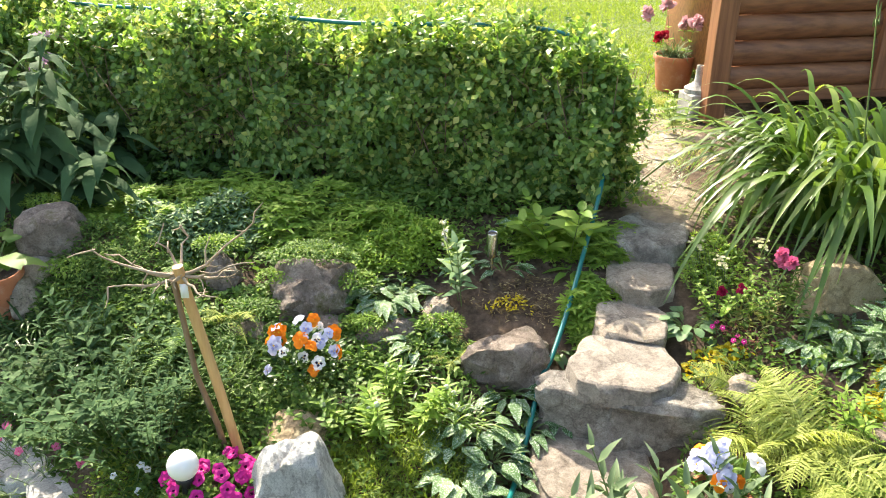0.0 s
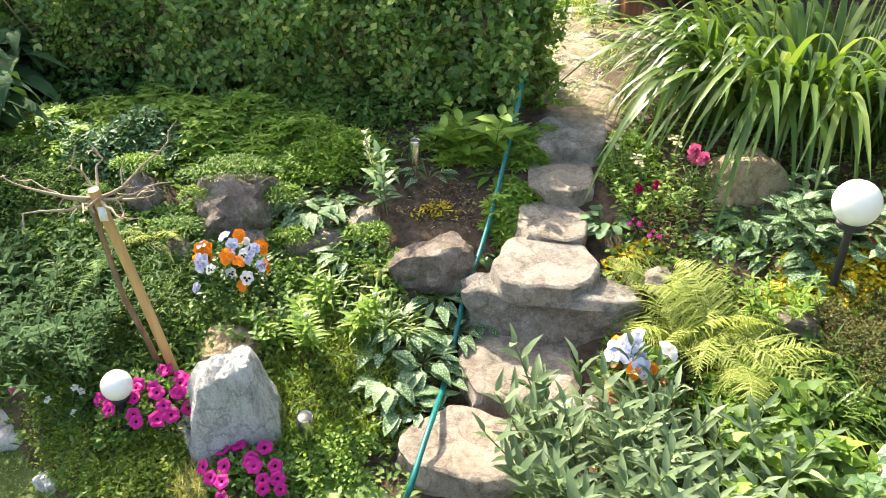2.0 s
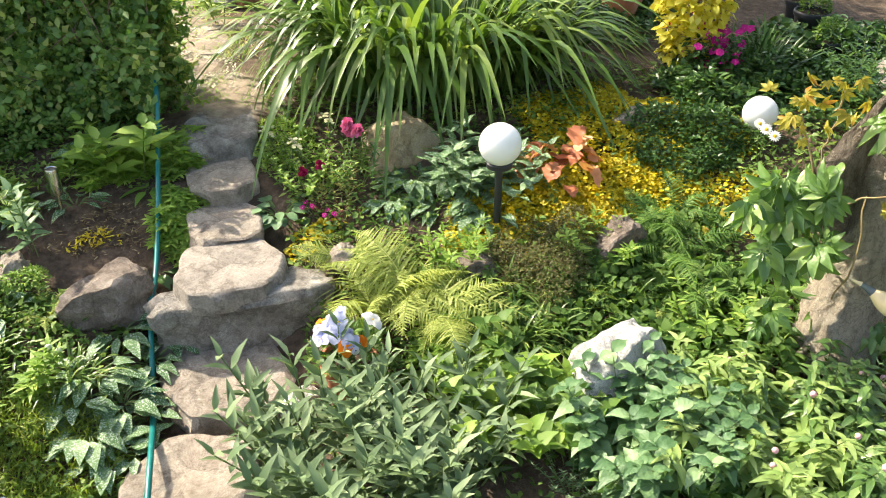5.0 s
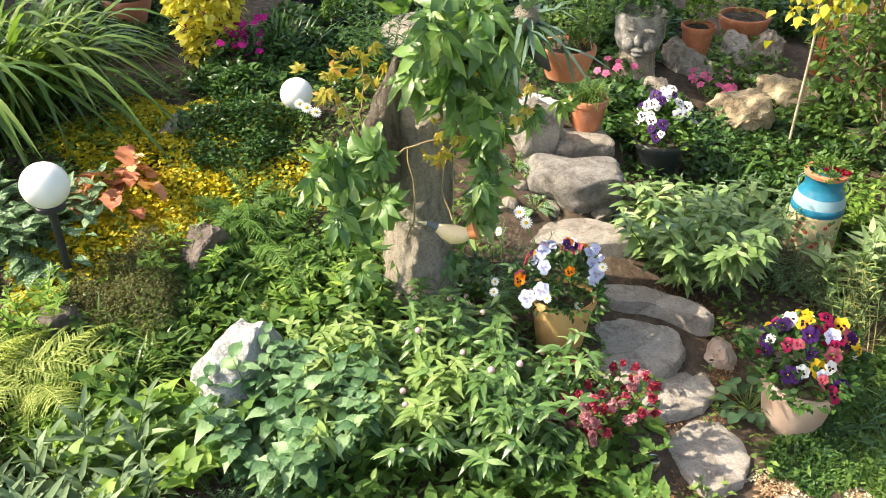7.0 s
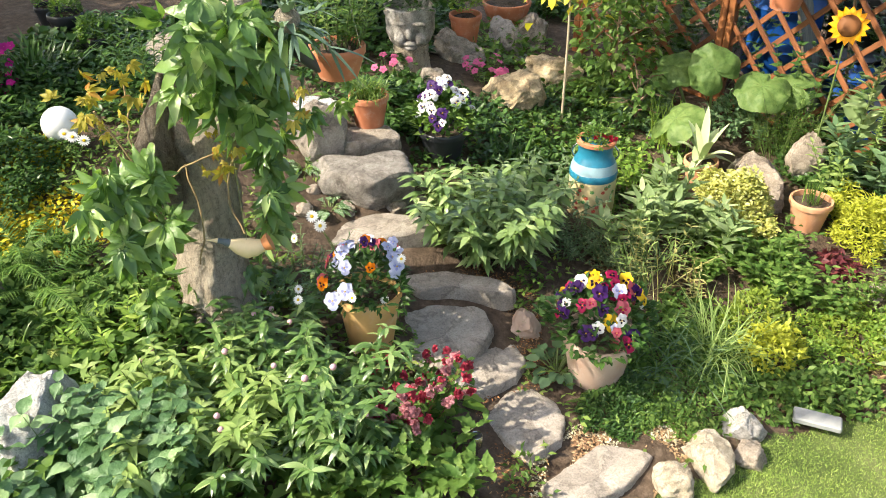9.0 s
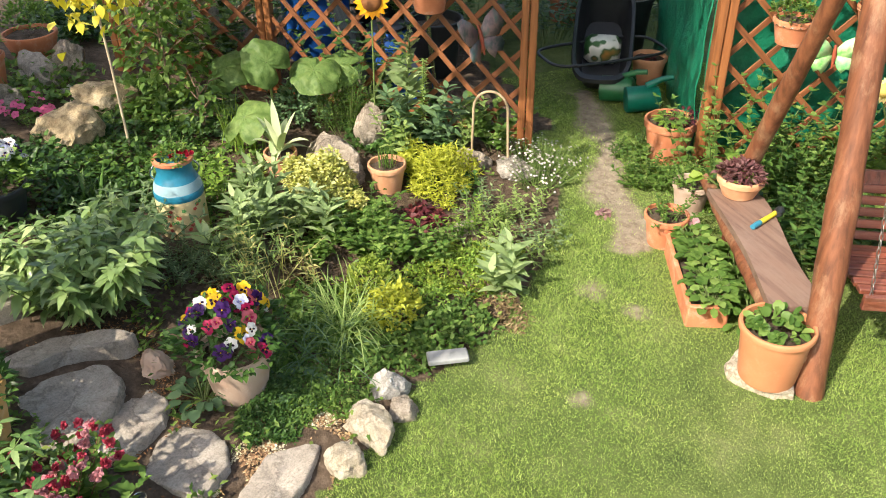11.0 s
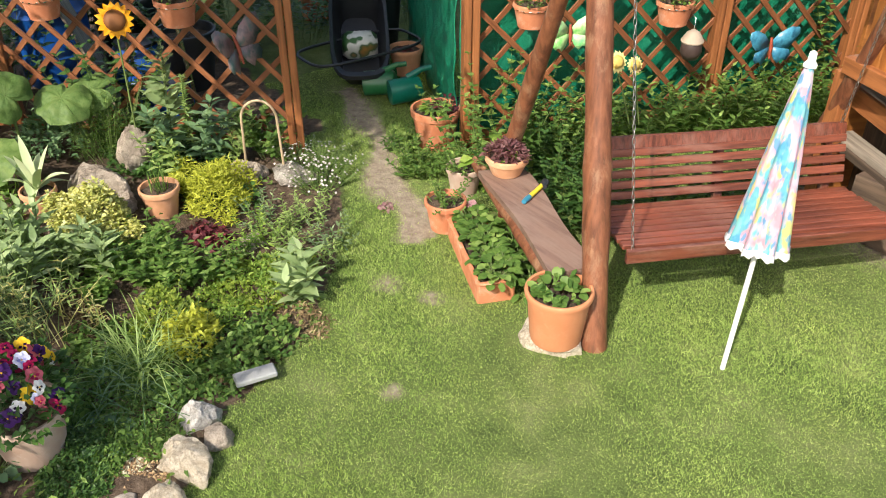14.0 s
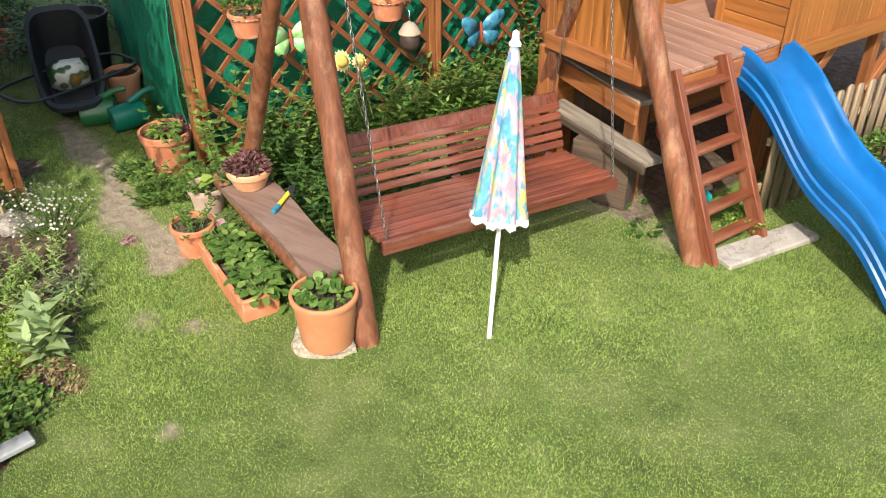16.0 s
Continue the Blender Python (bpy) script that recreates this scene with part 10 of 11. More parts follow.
# ---- behind the trellis gap ----
def trough_tub():
    c = Vector((5.884, -3.359, 0.0))
    base = thing("mortar_tub", c, "large black plastic tub tipped upright with a soil bag inside", "tub")
    V, seg = [], 28
    ang = np.arange(seg) * 2 * np.pi / seg
    prof = [(0.62, 0.0), (0.7, 0.02), (0.92, 0.3), (1.0, 0.33), (1.03, 0.31), (1.0, 0.34), (0.9, 0.33), (0.66, 0.05), (0.0, 0.04)]
    for rr, z in prof:
        x = np.sign(np.cos(ang)) * np.abs(np.cos(ang)) ** 0.5 * 0.24 * rr
        y = np.sign(np.sin(ang)) * np.abs(np.sin(ang)) ** 0.5 * 0.5 * rr
        V.append(np.stack([x, y, np.full(seg, z)], -1))
    q = [(i * seg + j, i * seg + (j + 1) % seg, i * seg + seg + (j + 1) % seg, i * seg + seg + j) for i in range(len(prof) - 1) for j in range(seg)]
    ob = part("tub", Geo().quads(np.concatenate(V), q), BLACK_PLASTIC, base, smooth=45)
    yaw = math.atan2(c.y, c.x) - math.pi / 2
    ob.matrix_local = pose(0, 0, 0.12, 0, 0, math.degrees(yaw)) @ pose(0, 0.3, 0.06, 32, 0, 0)
    rim = part("rim", tube(Geo(), [(0.247 * math.copysign(abs(math.cos(a)) ** 0.5, math.cos(a)), 0.515 * math.copysign(abs(math.sin(a)) ** 0.5, math.sin(a)), 0.335) for a in np.linspace(0, 2 * math.pi, 41)], 0.012, 6, cap=False), BLACK_PLASTIC, base)
    rim.matrix_local = ob.matrix_local
    bag = Geo()
    bm = box_bm(0.3, 0.2, 0.22, 0.05)
    bag.bm(bm)
    m, nt, p = node_mat("soil_bag")
    nt.links.new(ramp(nt, noise_tex(nt, 5, 2, 0.5), [(0.44, (0.03, 0.1, 0.03)), (0.48, (0.6, 0.6, 0.56)), (0.56, (0.5, 0.52, 0.48)), (0.6, (0.03, 0.09, 0.03)), (0.7, (0.35, 0.16, 0.04))]), p.inputs["Base Color"])
    p.inputs["Roughness"].default_value = 0.3
    tb = tagged(new("soil_bag", bag.mesh("soil_bag", m, 60)), "green and white plastic bag of potting soil in a tub", "bag")
    tb.matrix_world = Matrix.Translation(c) @ pose(0, 0, 0.12, 0, 0, math.degrees(yaw)) @ pose(0, 0.2, 0.16, 20, 0, 0)


trough_tub()
q = (5.894, -3.814, -0.003)
pot(q, 0.3, 0.24, CLAY_PALE, "pale clay pot behind the trellis gap")
plant("heuchera", "dark red leaves in a clay pot", q, 780, lambda lg, sg, r: rosette(lg, r, 16, 0.08, 0.05, OVATE, 0.9, 0.4), L_RED, up=0.2)
pot((7.668, -3.927, 0), 0.44, 0.27, CLAY, "terracotta pot at the far end of the grass path")
pot((6.675, -4.059, 0), 0.42, 0.5, BLACK_PLASTIC, "tall black tub behind the clay pot")
plant("shrub", "dark leafy shrub in a terracotta pot", (7.668, -3.927), 905, lambda lg, sg, r: dome(lg, r, 0.2, 0.2, 0.3, 300, 0.06, 0.03), L_DARK, up=0.22)


def watering_can(c, yaw, mat, label):
    base = thing("watering_can", c, label, "watering can", "watering cans")
    a = Vector((math.cos(yaw), math.sin(yaw), 0))
    g = Geo()
    tube(g, [a * -0.13 + Vector((0, 0, 0.1)), a * -0.128 + Vector((0, 0, 0.1)), a * 0.1 + Vector((0, 0, 0.12)), a * 0.13 + Vector((0, 0, 0.125))], [0.085, 0.1, 0.1, 0.08], 24)
    part("body", g, mat, base, smooth=45)
    s = Vector((-a.y, a.x, 0))
    part("spout", tube(Geo(), [a * 0.02 + Vector((0, 0, 0.21)), a * 0.14 + Vector((0, 0, 0.27)), a * 0.22 + Vector((0, 0, 0.28))], [0.03, 0.022, 0.02], 12), mat, base)
    k = np.linspace(0, math.pi, 9)
    part("handle", tube(Geo(), [a * (0.1 - 0.1 * math.sin(t) * 0) + s * (0.11 + 0.07 * math.sin(t)) + Vector((0, 0, 0.12 + 0.06 * math.cos(t))) for t in k], 0.012, 8), mat, base)


watering_can((5.620, -3.376, -0.003), -2.3, plain_mat("can_green", (0.015, 0.13, 0.045), 0.35), "green plastic watering can lying on the grass")
watering_can((5.376, -3.458, -0.002), -1.9, plain_mat("can_teal", (0.0, 0.14, 0.1), 0.35), "teal plastic watering can lying on the grass")


def barrel(c, rad, h, label):
    base = thing("rain_barrel", c, label, "barrel", "blue barrels")
    m = plain_mat("barrel_blue", (0.006, 0.07, 0.3), 0.35, var=0.2, scale=4)
    part("body", lathe(Geo(), [(0, 0), (rad * 0.85, 0), (rad * 0.95, 0.03), (rad, h * 0.3), (rad * 1.04, h * 0.32), (rad, h * 0.35), (rad, h * 0.65), (rad * 1.04, h * 0.67), (rad, h * 0.7), (rad * 0.95, h - 0.03), (rad * 0.8, h)], 36), m, base, smooth=40)
    part("lid", lathe(Geo(), [(rad * 0.85, h - 0.005), (rad * 0.86, h + 0.02), (rad * 0.7, h + 0.03), (0, h + 0.03)], 36), plain_mat("barrel_lid", (0.02, 0.02, 0.025), 0.4), base, smooth=40)


barrel((7.45, -1.35, 0), 0.3, 0.95, "blue plastic rain barrel behind the lattice")
barrel((6.9, -1.85, 0), 0.2, 0.4, "low blue plastic drum behind the lattice")
barrel((6.1, -1.75, 0), 0.16, 0.34, "small blue plastic drum behind the lattice")
pot((6.7, -2.2, 0), 0.5, 0.5, BLACK_PLASTIC, "big black plant tub behind the lattice")
pot((7.6, -2.0, 0), 0.6, 0.6, BLACK_PLASTIC, "big black compost tub behind the lattice")
beam_part("board", (0, 0, 0), (0.1, 0.25, 0.85), 0.4, 0.02, GREY_WOOD, thing("leaning_board", (6.75, -1.6, 0.0), "pale board leaning behind the lattice", "board"))
for i, (p, l) in enumerate((((5.9, -1.95, 0), "steel pipe leaning behind the lattice"), ((6.3, -1.7, 0), "thin pale rod leaning behind the lattice"))):
    solid("garden_rod", tube(Geo(), [(0, 0, 0), (-0.1 + 0.3 * i, 0.15, 1.5)], 0.018 - 0.006 * i, 8), STEEL if i == 0 else PICKET, l, "rod", loc=p)
g = Geo()
a, bb = np.array((4.997, -1.894, 0.187)), np.array((4.853, -2.110, 0.146))
a[2], bb[2] = 0.0, 0.0
k = np.linspace(0, math.pi, 13)
mid, half = (a + bb) / 2, (bb - a) / 2
pts = [mid - half * 1.0] + [mid - half * 0.9 * math.cos(t) + np.array((0, 0, 0.42 + 0.13 * math.sin(t))) for t in k] + [mid + half]
tube(g, pts, 0.009, 8)
solid("cane_hoop", g, CANE, "bent pale cane hoop in front of the lattice", "hoop")


# dark shrubs added to hide lit ground and deepen the shade behind the lattice
for i, (x, y, h) in enumerate(((7.9, -0.9, 1.1), (8.0, -1.7, 1.2), (7.9, -2.5, 1.1), (8.3, -3.2, 1.2), (8.4, -4.2, 1.2), (7.2, -2.6, 0.7))):
    stem_bush("shrub", "dark leafy shrub behind the lattice", (x, y), 985 + i, 24, 0.5, h, 12, 0.1, 0.06, L_DARK, OVATE, k=3)

# unseen trees, added above the view only to shade parts of the garden
def shade_tree(foot, fork, mid, spread, n, seed, label):
    foot = Vector(foot)
    base = thing("fruit_tree", foot, label, "tree")
    r = rgen(seed)
    c, f = np.array(mid) - np.array(foot), np.array(fork) - np.array(foot)
    part("trunk", tube(Geo(), [(0, 0, -0.1), f * (0.2, 0.2, 0.45), f, (f + c) / 2 + (0, 0, 0.1), c], [0.12, 0.1, 0.08, 0.06, 0.04], 12), BARK, base)
    lg = Geo()
    for i in range(20):
        e = c + r.normal(0, 1, 3) * spread
        part("limb", tube(Geo(), [f, (f + e) / 2 + (0, 0, 0.15), e], [0.04, 0.025, 0.01], 7), BARK, base)
        P = e + r.normal(0, 1, (n // 20, 3)) * (0.36, 0.34, 0.24)
        leaves(lg, P, r.normal(0, 1, (len(P), 3)), np.array((0, 0, 1)) + r.normal(0, 0.5, (len(P), 3)), 0.125, 0.085, DIAMOND, 0.2, 0.2)
    tagged(part("crown", lg, L_MID, base, smooth=False), kind="stuff")


shade_tree((7.2, -0.35, 0.1), (6.9, -0.7, 2.2), (5.8, -1.45, 3.0), (0.65, 0.55, 0.18), 38000, 790, "leafy fruit tree behind the lattice")
shade_tree((3.4, 8.9, 0.8), (3.2, 8.3, 3.3), (2.75, 7.95, 4.5), (0.5, 0.4, 0.2), 8000, 791, "leafy fruit tree behind the log shed")
shade_tree((7.6, 5.6, 0.75), (6.9, 5.2, 2.6), (5.7, 4.6, 3.5), (0.6, 0.6, 0.2), 7000, 792, "leafy fruit tree behind the rockery")

for i, t in enumerate((0.1, 0.35, 0.6, 0.85)):
    p = SW_L.lerp(SW_R, t) + SW_N * 0.95
    stem_bush("nettle", "dark leafy perennial behind the bench", (p.x, p.y), 830 + i, 16, 0.24, 0.36, 9, 0.1, 0.04, L_DARK, LANCE, k=2)

# ---- herb bed along the lawn ----
GREYW = stone_mat("pale_grey_stone", (0.28, 0.26, 0.24), (0.48, 0.46, 0.43), (0.62, 0.6, 0.57), 8.0, bump=0.8)
for i, (q, s, m) in enumerate((((2.588, -0.413, 0.003), (0.17, 0.14, 0.13), OCHRE2), ((2.715, -0.564, -0.000), (0.27, 0.18, 0.2), OCHRE2), ((2.933, -0.719, -0.000), (0.17, 0.15, 0.2), GREYW), ((2.786, -0.736, -0.002), (0.14, 0.12, 0.12), GREY))):
    stone("edging_stone", up(q, s[2] * 0.15), s, 25 * i, m, "rounded pale boulder edging the herb bed", 800 + i, group="stones edging the lawn")
solid("marker_tile", Geo().bm(box_bm(0.2, 0.085, 0.03, 0.006)), plain_mat("marker_white", (0.3, 0.31, 0.31), 0.7, var=0.3, bump=0.4), "small whitish stone tile lying on the lawn", "tile", smooth=30, loc=up((3.031, -1.027, -0.005), 0.062), rz=-1.75)
cover("ground_cover", "dense dark thyme cushion by the path", (2.993, -0.153, 0.032), 0.3, 0.16, 0.1, 4200, 0.025, 0.011, L_DARK, 811)
rosette_plant("strawberry", "blue-green scalloped leaves below the pansy pot", (3.065, -0.317, 0.021), 809, 30, 0.055, 0.055, L_BLUE, ROUND, 0.6, 0.3, 0.08)
cover("bark_mulch", "bark and dry leaves along the bed edge", (2.816, -0.294, 0.015), 0.4, 0.2, 0.02, 2200, 0.022, 0.01, leaf_mat("bark_litter", (0.16, 0.09, 0.055), (0.3, 0.19, 0.12), (0.42, 0.31, 0.2), 0.0, 0.8), 810, DIAMOND, up=0.1)
cover("ground_cover", "thyme cushion along the bed edge", (3.188, -0.411, 0.023), 0.4, 0.25, 0.08, 4200, 0.028, 0.012, L_MID, 812)
cover("ground_cover", "green weeds in the back of the bed", (5.009, -0.164, 0.140), 0.6, 0.4, 0.12, 900, 0.05, 0.03, L_MID, 820)
cover("ground_cover", "green weeds before the trellis", (5.586, -1.588, 0.021), 0.9, 0.4, 0.18, 3800, 0.05, 0.03, L_DARK, 821)
L_MOUND = leaf_mat("leaf_mound", (0.26, 0.27, 0.035), (0.42, 0.42, 0.06), (0.5, 0.5, 0.12), 0.35)
cover("ground_cover", "golden juniper-like mound beside a pot", (4.801, -1.571, 0.008), 0.32, 0.24, 0.34, 4200, 0.045, 0.011, L_MOUND, 823, LANCE)
cover("ground_cover", "dark red heuchera leaves", (4.354, -1.350, 0.009), 0.14, 0.12, 0.12, 260, 0.05, 0.035, L_RED, 824)
for i, q in enumerate(((4.887, -2.279, -0.004), (4.517, -2.216, -0.003), (4.727, -2.351, -0.004))):
    b, tips, r = stem_bush("alyssum", "white-flowering sweet alyssum along the path", q, 825 + i, 70, 0.22, 0.14, 5, 0.025, 0.008, L_MID, LANCE)
    for t, d in tips:
        bloom(b, bloom_mesh("star", petal_mat("dull_white", (0.62, 0.58, 0.56)), petal_mat("pinkish_white", (0.75, 0.6, 0.62))), t + (0, 0, 0.01), d + np.array((-0.3, 0, 0.5)), 0.0085, r)
plant("spirea", "small golden-leaved shrub in the herb bed", (3.422, -0.873, 0.005), 830, lambda lg, sg, r: (dome(lg, r, 0.13, 0.13, 0.24, 700, 0.035, 0.018), stems(lg, sg, r, 12, 0.16, 0.2, 5, 0.03, 0.014))[1], L_MOUND)
plant("spirea", "lime green low shrub in the herb bed", (3.683, -0.832, 0.015), 831, lambda lg, sg, r: (dome(lg, r, 0.2, 0.16, 0.2, 800, 0.035, 0.018), stems(lg, sg, r, 12, 0.2, 0.18, 5, 0.03, 0.014))[1], L_MOSS)
plant("grass_tuft", "tall pale arching grass in the herb bed", (3.445, -0.643, 0.018), 832, spray(150, 0.5, 0.006, 0.8, 2.6, 0.06, (0.3, 0.7)), L_PALE)
plant("grass_tuft", "blue-green arching grass tuft", (3.354, -0.458, 0.027), 833, spray(120, 0.36, 0.006, 0.4, 1.6, 0.1, (0.3, 0.7)), L_BLUE)
plant("grass_tuft", "dry straw stalks in the bed", (3.972, -0.307, 0.066), 834, spray(30, 0.36, 0.006, 0.8, 3.5, 0.1, (0.05, 0.3)), L_HAY)
b, tips, r = stem_bush("foxglove", "tall budding foxglove before the lattice", (5.240, -1.607, 0.011), 836, 4, 0.12, 0.5, 9, 0.17, 0.065, L_BLUE, OVATE, k=3)
stem_bush("foxglove", "slender pale foxglove flower spike", (5.321, -1.647, 0.012), 837, 1, 0.02, 0.85, 34, 0.05, 0.022, L_PALE, OVATE, k=4, rad=0.007)
L_LEAF = leaf_mat("leaf_butterbur", (0.09, 0.15, 0.05), (0.14, 0.21, 0.07), (0.19, 0.26, 0.09), 0.35, patch=14.0, rib=0.6)


def round_leaf(r, size):
    """A kidney-shaped leaf with a notch at its stalk, raised veins and a wavy rim; it faces z."""
    seg, rings = 44, 7
    th = np.linspace(-np.pi, np.pi, seg, endpoint=False)
    rim = size / 2 * (1 - 0.5 * np.exp(-((np.abs(th) - np.pi) / 0.3) ** 2) + 0.03 * np.sin(9 * th + r.uniform(0, 6)) + 0.04 * np.sin(3 * th + r.uniform(0, 6)))
    V = [np.zeros((1, 3))]
    for q in np.linspace(1 / rings, 1, rings):
        h = size * (0.16 * q - 0.34 * q ** 2.0) * (0.6 + 0.4 * np.abs(np.sin(th))) + size * 0.06 * q * q * np.sin(5 * th + r.uniform(0, 6)) + size * 0.012 * np.cos(11 * th) * q
        V.append(np.stack([rim * q * np.cos(th), rim * q * np.sin(th), h], -1))
    F = [(0, 1 + a, 1 + (a + 1) % seg) for a in range(seg)]
    for b in range(rings - 1):
        for a in range(seg):
            p0, p1 = 1 + b * seg + a, 1 + b * seg + (a + 1) % seg
            F += [(p0, p0 + seg, p1 + seg), (p0, p1 + seg, p1)]
    return Geo().add(np.concatenate(V), F)


def butterbur(name_label, loc, seed, spots, size):
    """Huge round leaves on thick stalks, tilted to the light."""
    base = thing("butterbur", on_ground(loc, -0.01), name_label, "plant")
    r = rgen(seed)
    for dx, dy, h in spots:
        top = np.array((dx, dy, h))
        part("stalk", tube(Geo(), [(dx * 0.3, dy * 0.3, 0), top * (0.7, 0.7, 0.6), top], [0.012, 0.01, 0.008], 8), STEM, base)
        ob = part("leaf", round_leaf(r, size * r.uniform(0.85, 1.1)), L_LEAF, base, loc=top)
        ob.rotation_mode = "QUATERNION"
        ob.rotation_quaternion = frame_of(np.array((-0.62, 0.1, 0.72)) + r.normal(0, 0.28, 3)) @ Euler((0, 0, r.uniform(0, 6.3))).to_quaternion()


butterbur("huge rounded butterbur leaves before the lattice", (5.897, -0.710), 844, ((-0.16, 0.05, 0.57), (0.06, 0.31, 0.49), (-0.54, 0.28, 0.35)), 0.34)
butterbur("huge spreading butterbur leaves in sun", (5.839, -1.084), 845, ((-0.10, 0.10, 0.51), (0.01, -0.10, 0.48)), 0.38)
plant("yew", "small dark conifer shrub in the bed", (5.725, -1.197, 0.038), 847, lambda lg, sg, r: (dome(lg, r, 0.2, 0.2, 0.5, 2600, 0.03, 0.005, DIAMOND, shell=0.3), stems(lg, sg, r, 30, 0.2, 0.5, 12, 0.03, 0.005))[1], L_MID)
plant("rue", "blue-green broad-leaved shrub in the bed", (5.889, -0.860, 0.067), 848, lambda lg, sg, r: (dome(lg, r, 0.2, 0.2, 0.34, 700, 0.05, 0.025), stems(lg, sg, r, 16, 0.2, 0.3, 6, 0.05, 0.02))[1], L_BLUE)
stone("boulder", up((5.096, -0.961, 0.044), 0.08), (0.4, 0.3, 0.34), 30, GREY, "pale grey boulder in the herb bed", 850)
stone("boulder", up((5.495, -1.299, 0.029), 0.12), (0.22, 0.2, 0.42), 10, GREY, "upright pale stone in the herb bed", 851)
stone("boulder", up((4.165, -1.557, -0.002), 0.0), (0.16, 0.14, 0.1), 10, GREY, "small pale stone among herbs", 852)
stone("boulder", up((4.950, -1.879, -0.001), 0.02), (0.26, 0.2, 0.18), 10, GREY, "grey stone by the lattice foot", 853)
stone("boulder", up((4.744, -2.133, -0.004), 0.02), (0.3, 0.2, 0.14), 10, LICHEN, "pale stone under alyssum", 854)
q = (4.793, -1.233, 0.026)
pot(q, 0.25, 0.2, CLAY_PALE, "clay pot with thin shoots in the bed")
plant("grass_tuft", "few green shoots in a clay pot", q, 855, spray(40, 0.18, 0.006, 2.0, 6.0, 0.03, (0.05, 0.2)), L_MID, up=0.17)
q = (5.162, -0.610, 0.088)
pot(q, 0.22, 0.16, CLAY_PALE, "clay pot holding an agave")


def agave(lg, sg, r):
    n = 11
    th = np.arange(n) * 2.4
    straps(lg, np.zeros((n, 3)), np.stack([np.cos(th), np.sin(th), np.linspace(3.0, 0.2, n)], -1), np.linspace(0.36, 0.22, n), 0.06, np.linspace(0.05, 0.5, n), 7, fold=0.5)


plant("agave", "variegated cream and green agave in a pot", q, 856, agave, leaf_mat("leaf_agave", (0.26, 0.33, 0.18), (0.46, 0.5, 0.34), (0.56, 0.58, 0.42), 0.15), up=0.15)
for i, q in enumerate(((7.211, 0.036, 0.177), (7.606, -0.432, 0.132))):
    stem_bush("raspberry", "leafy green shrub before the trellis", q, 860 + i, 9, 0.3, 0.6, 9, 0.09, 0.055, L_MID, OVATE, k=3)
stem_bush("bindweed", "climbing leaves at the lattice post", (5.134, -2.158, -0.004), 864, 12, 0.16, 0.36, 7, 0.08, 0.07, L_MID, HEART, k=2)
stem_bush("bindweed", "leafy growth behind the lattice", (6.0, -1.3), 865, 20, 0.4, 0.7, 8, 0.08, 0.05, L_DARK, OVATE, k=3)
stem_bush("bindweed", "leafy growth behind the lattice", (7.0, -0.7), 866, 20, 0.5, 0.8, 8, 0.08, 0.05, L_DARK, OVATE, k=3)
for i, (q, lab) in enumerate((((7.193, -3.493, -0.003), "dark shrub beside the shaded path"), ((6.932, -4.619, -0.002), "dark shrub behind the clay pots"), ((7.290, -5.063, -0.000), "dark shrub by the tarpaulin"))):
    stem_bush("shrub", lab, q, 868 + i, 26, 0.4, 0.7, 9, 0.08, 0.045, L_DARK, OVATE, k=3)
cover("fallen_petals", "few faded purple petals on the trodden path", (4.060, -2.430, -0.004), 0.06, 0.05, 0.015, 60, 0.025, 0.018, leaf_mat("petal_faded", (0.2, 0.08, 0.12), (0.4, 0.24, 0.28), (0.5, 0.36, 0.38)), 872, ROUND, category="petals")


L_SAGE = leaf_mat("leaf_sage", (0.14, 0.2, 0.095), (0.27, 0.34, 0.18), (0.4, 0.46, 0.28), 0.35, 0.5, 0.35)
L_CREAM = leaf_mat("leaf_variegated", (0.24, 0.26, 0.07), (0.55, 0.5, 0.2), (0.72, 0.68, 0.42), 0.3)
for i, (q, n, h) in enumerate((((4.352, -0.353), 6, 0.46), ((4.203, -0.203), 5, 0.40), ((4.428, -0.516), 5, 0.34), ((4.323, -0.625), 4, 0.26))):
    stem_bush("jerusalem_sage", "upright sage with long grey-green felted leaves", q, 900 + i, n, 0.16, h, 7, 0.17, 0.055, L_SAGE, LANCE, lean=0.2, droop=0.35, rise=0.7, rad=0.005)
for i, q in enumerate(((4.072, 0.165), (4.112, -0.023), (4.006, -0.183))):
    stem_bush("lavender", "wispy grey-green lavender before the milk can", q, 905 + i, 36, 0.2, 0.17, 8, 0.04, 0.009, L_GREY, LANCE)
for i, (q, n, h) in enumerate((((4.043, -0.987), 26, 0.22), ((4.254, -0.865), 22, 0.20), ((3.977, -1.177), 22, 0.17), ((4.162, -0.677), 14, 0.14), ((4.375, -1.006), 16, 0.16), ((4.375, -0.616), 10, 0.16))):
    stem_bush("catmint", "bushy leafy green mint in the herb bed", q, 908 + i, n, 0.2, h, 6, 0.065, 0.04, L_MID, OVATE)
cover("spindle", "cream and green variegated spindle over a rock", (4.778, -0.815), 0.3, 0.22, 0.42, 6400, 0.034, 0.022, L_CREAM, 914, category="shrub", kind="")
for i, (q, n, h) in enumerate((((3.836, -0.216), 7, 0.42), ((3.891, -0.311), 7, 0.36), ((4.149, -0.209), 5, 0.34), ((3.875, -0.560), 5, 0.22), ((4.144, -0.462), 6, 0.30))):
    stem_bush("weed", "tall thin straw-coloured weed stalks", q, 915 + i, n, 0.1, h, 6, 0.06, 0.014, L_HAY if i % 2 else L_PALE, LANCE)
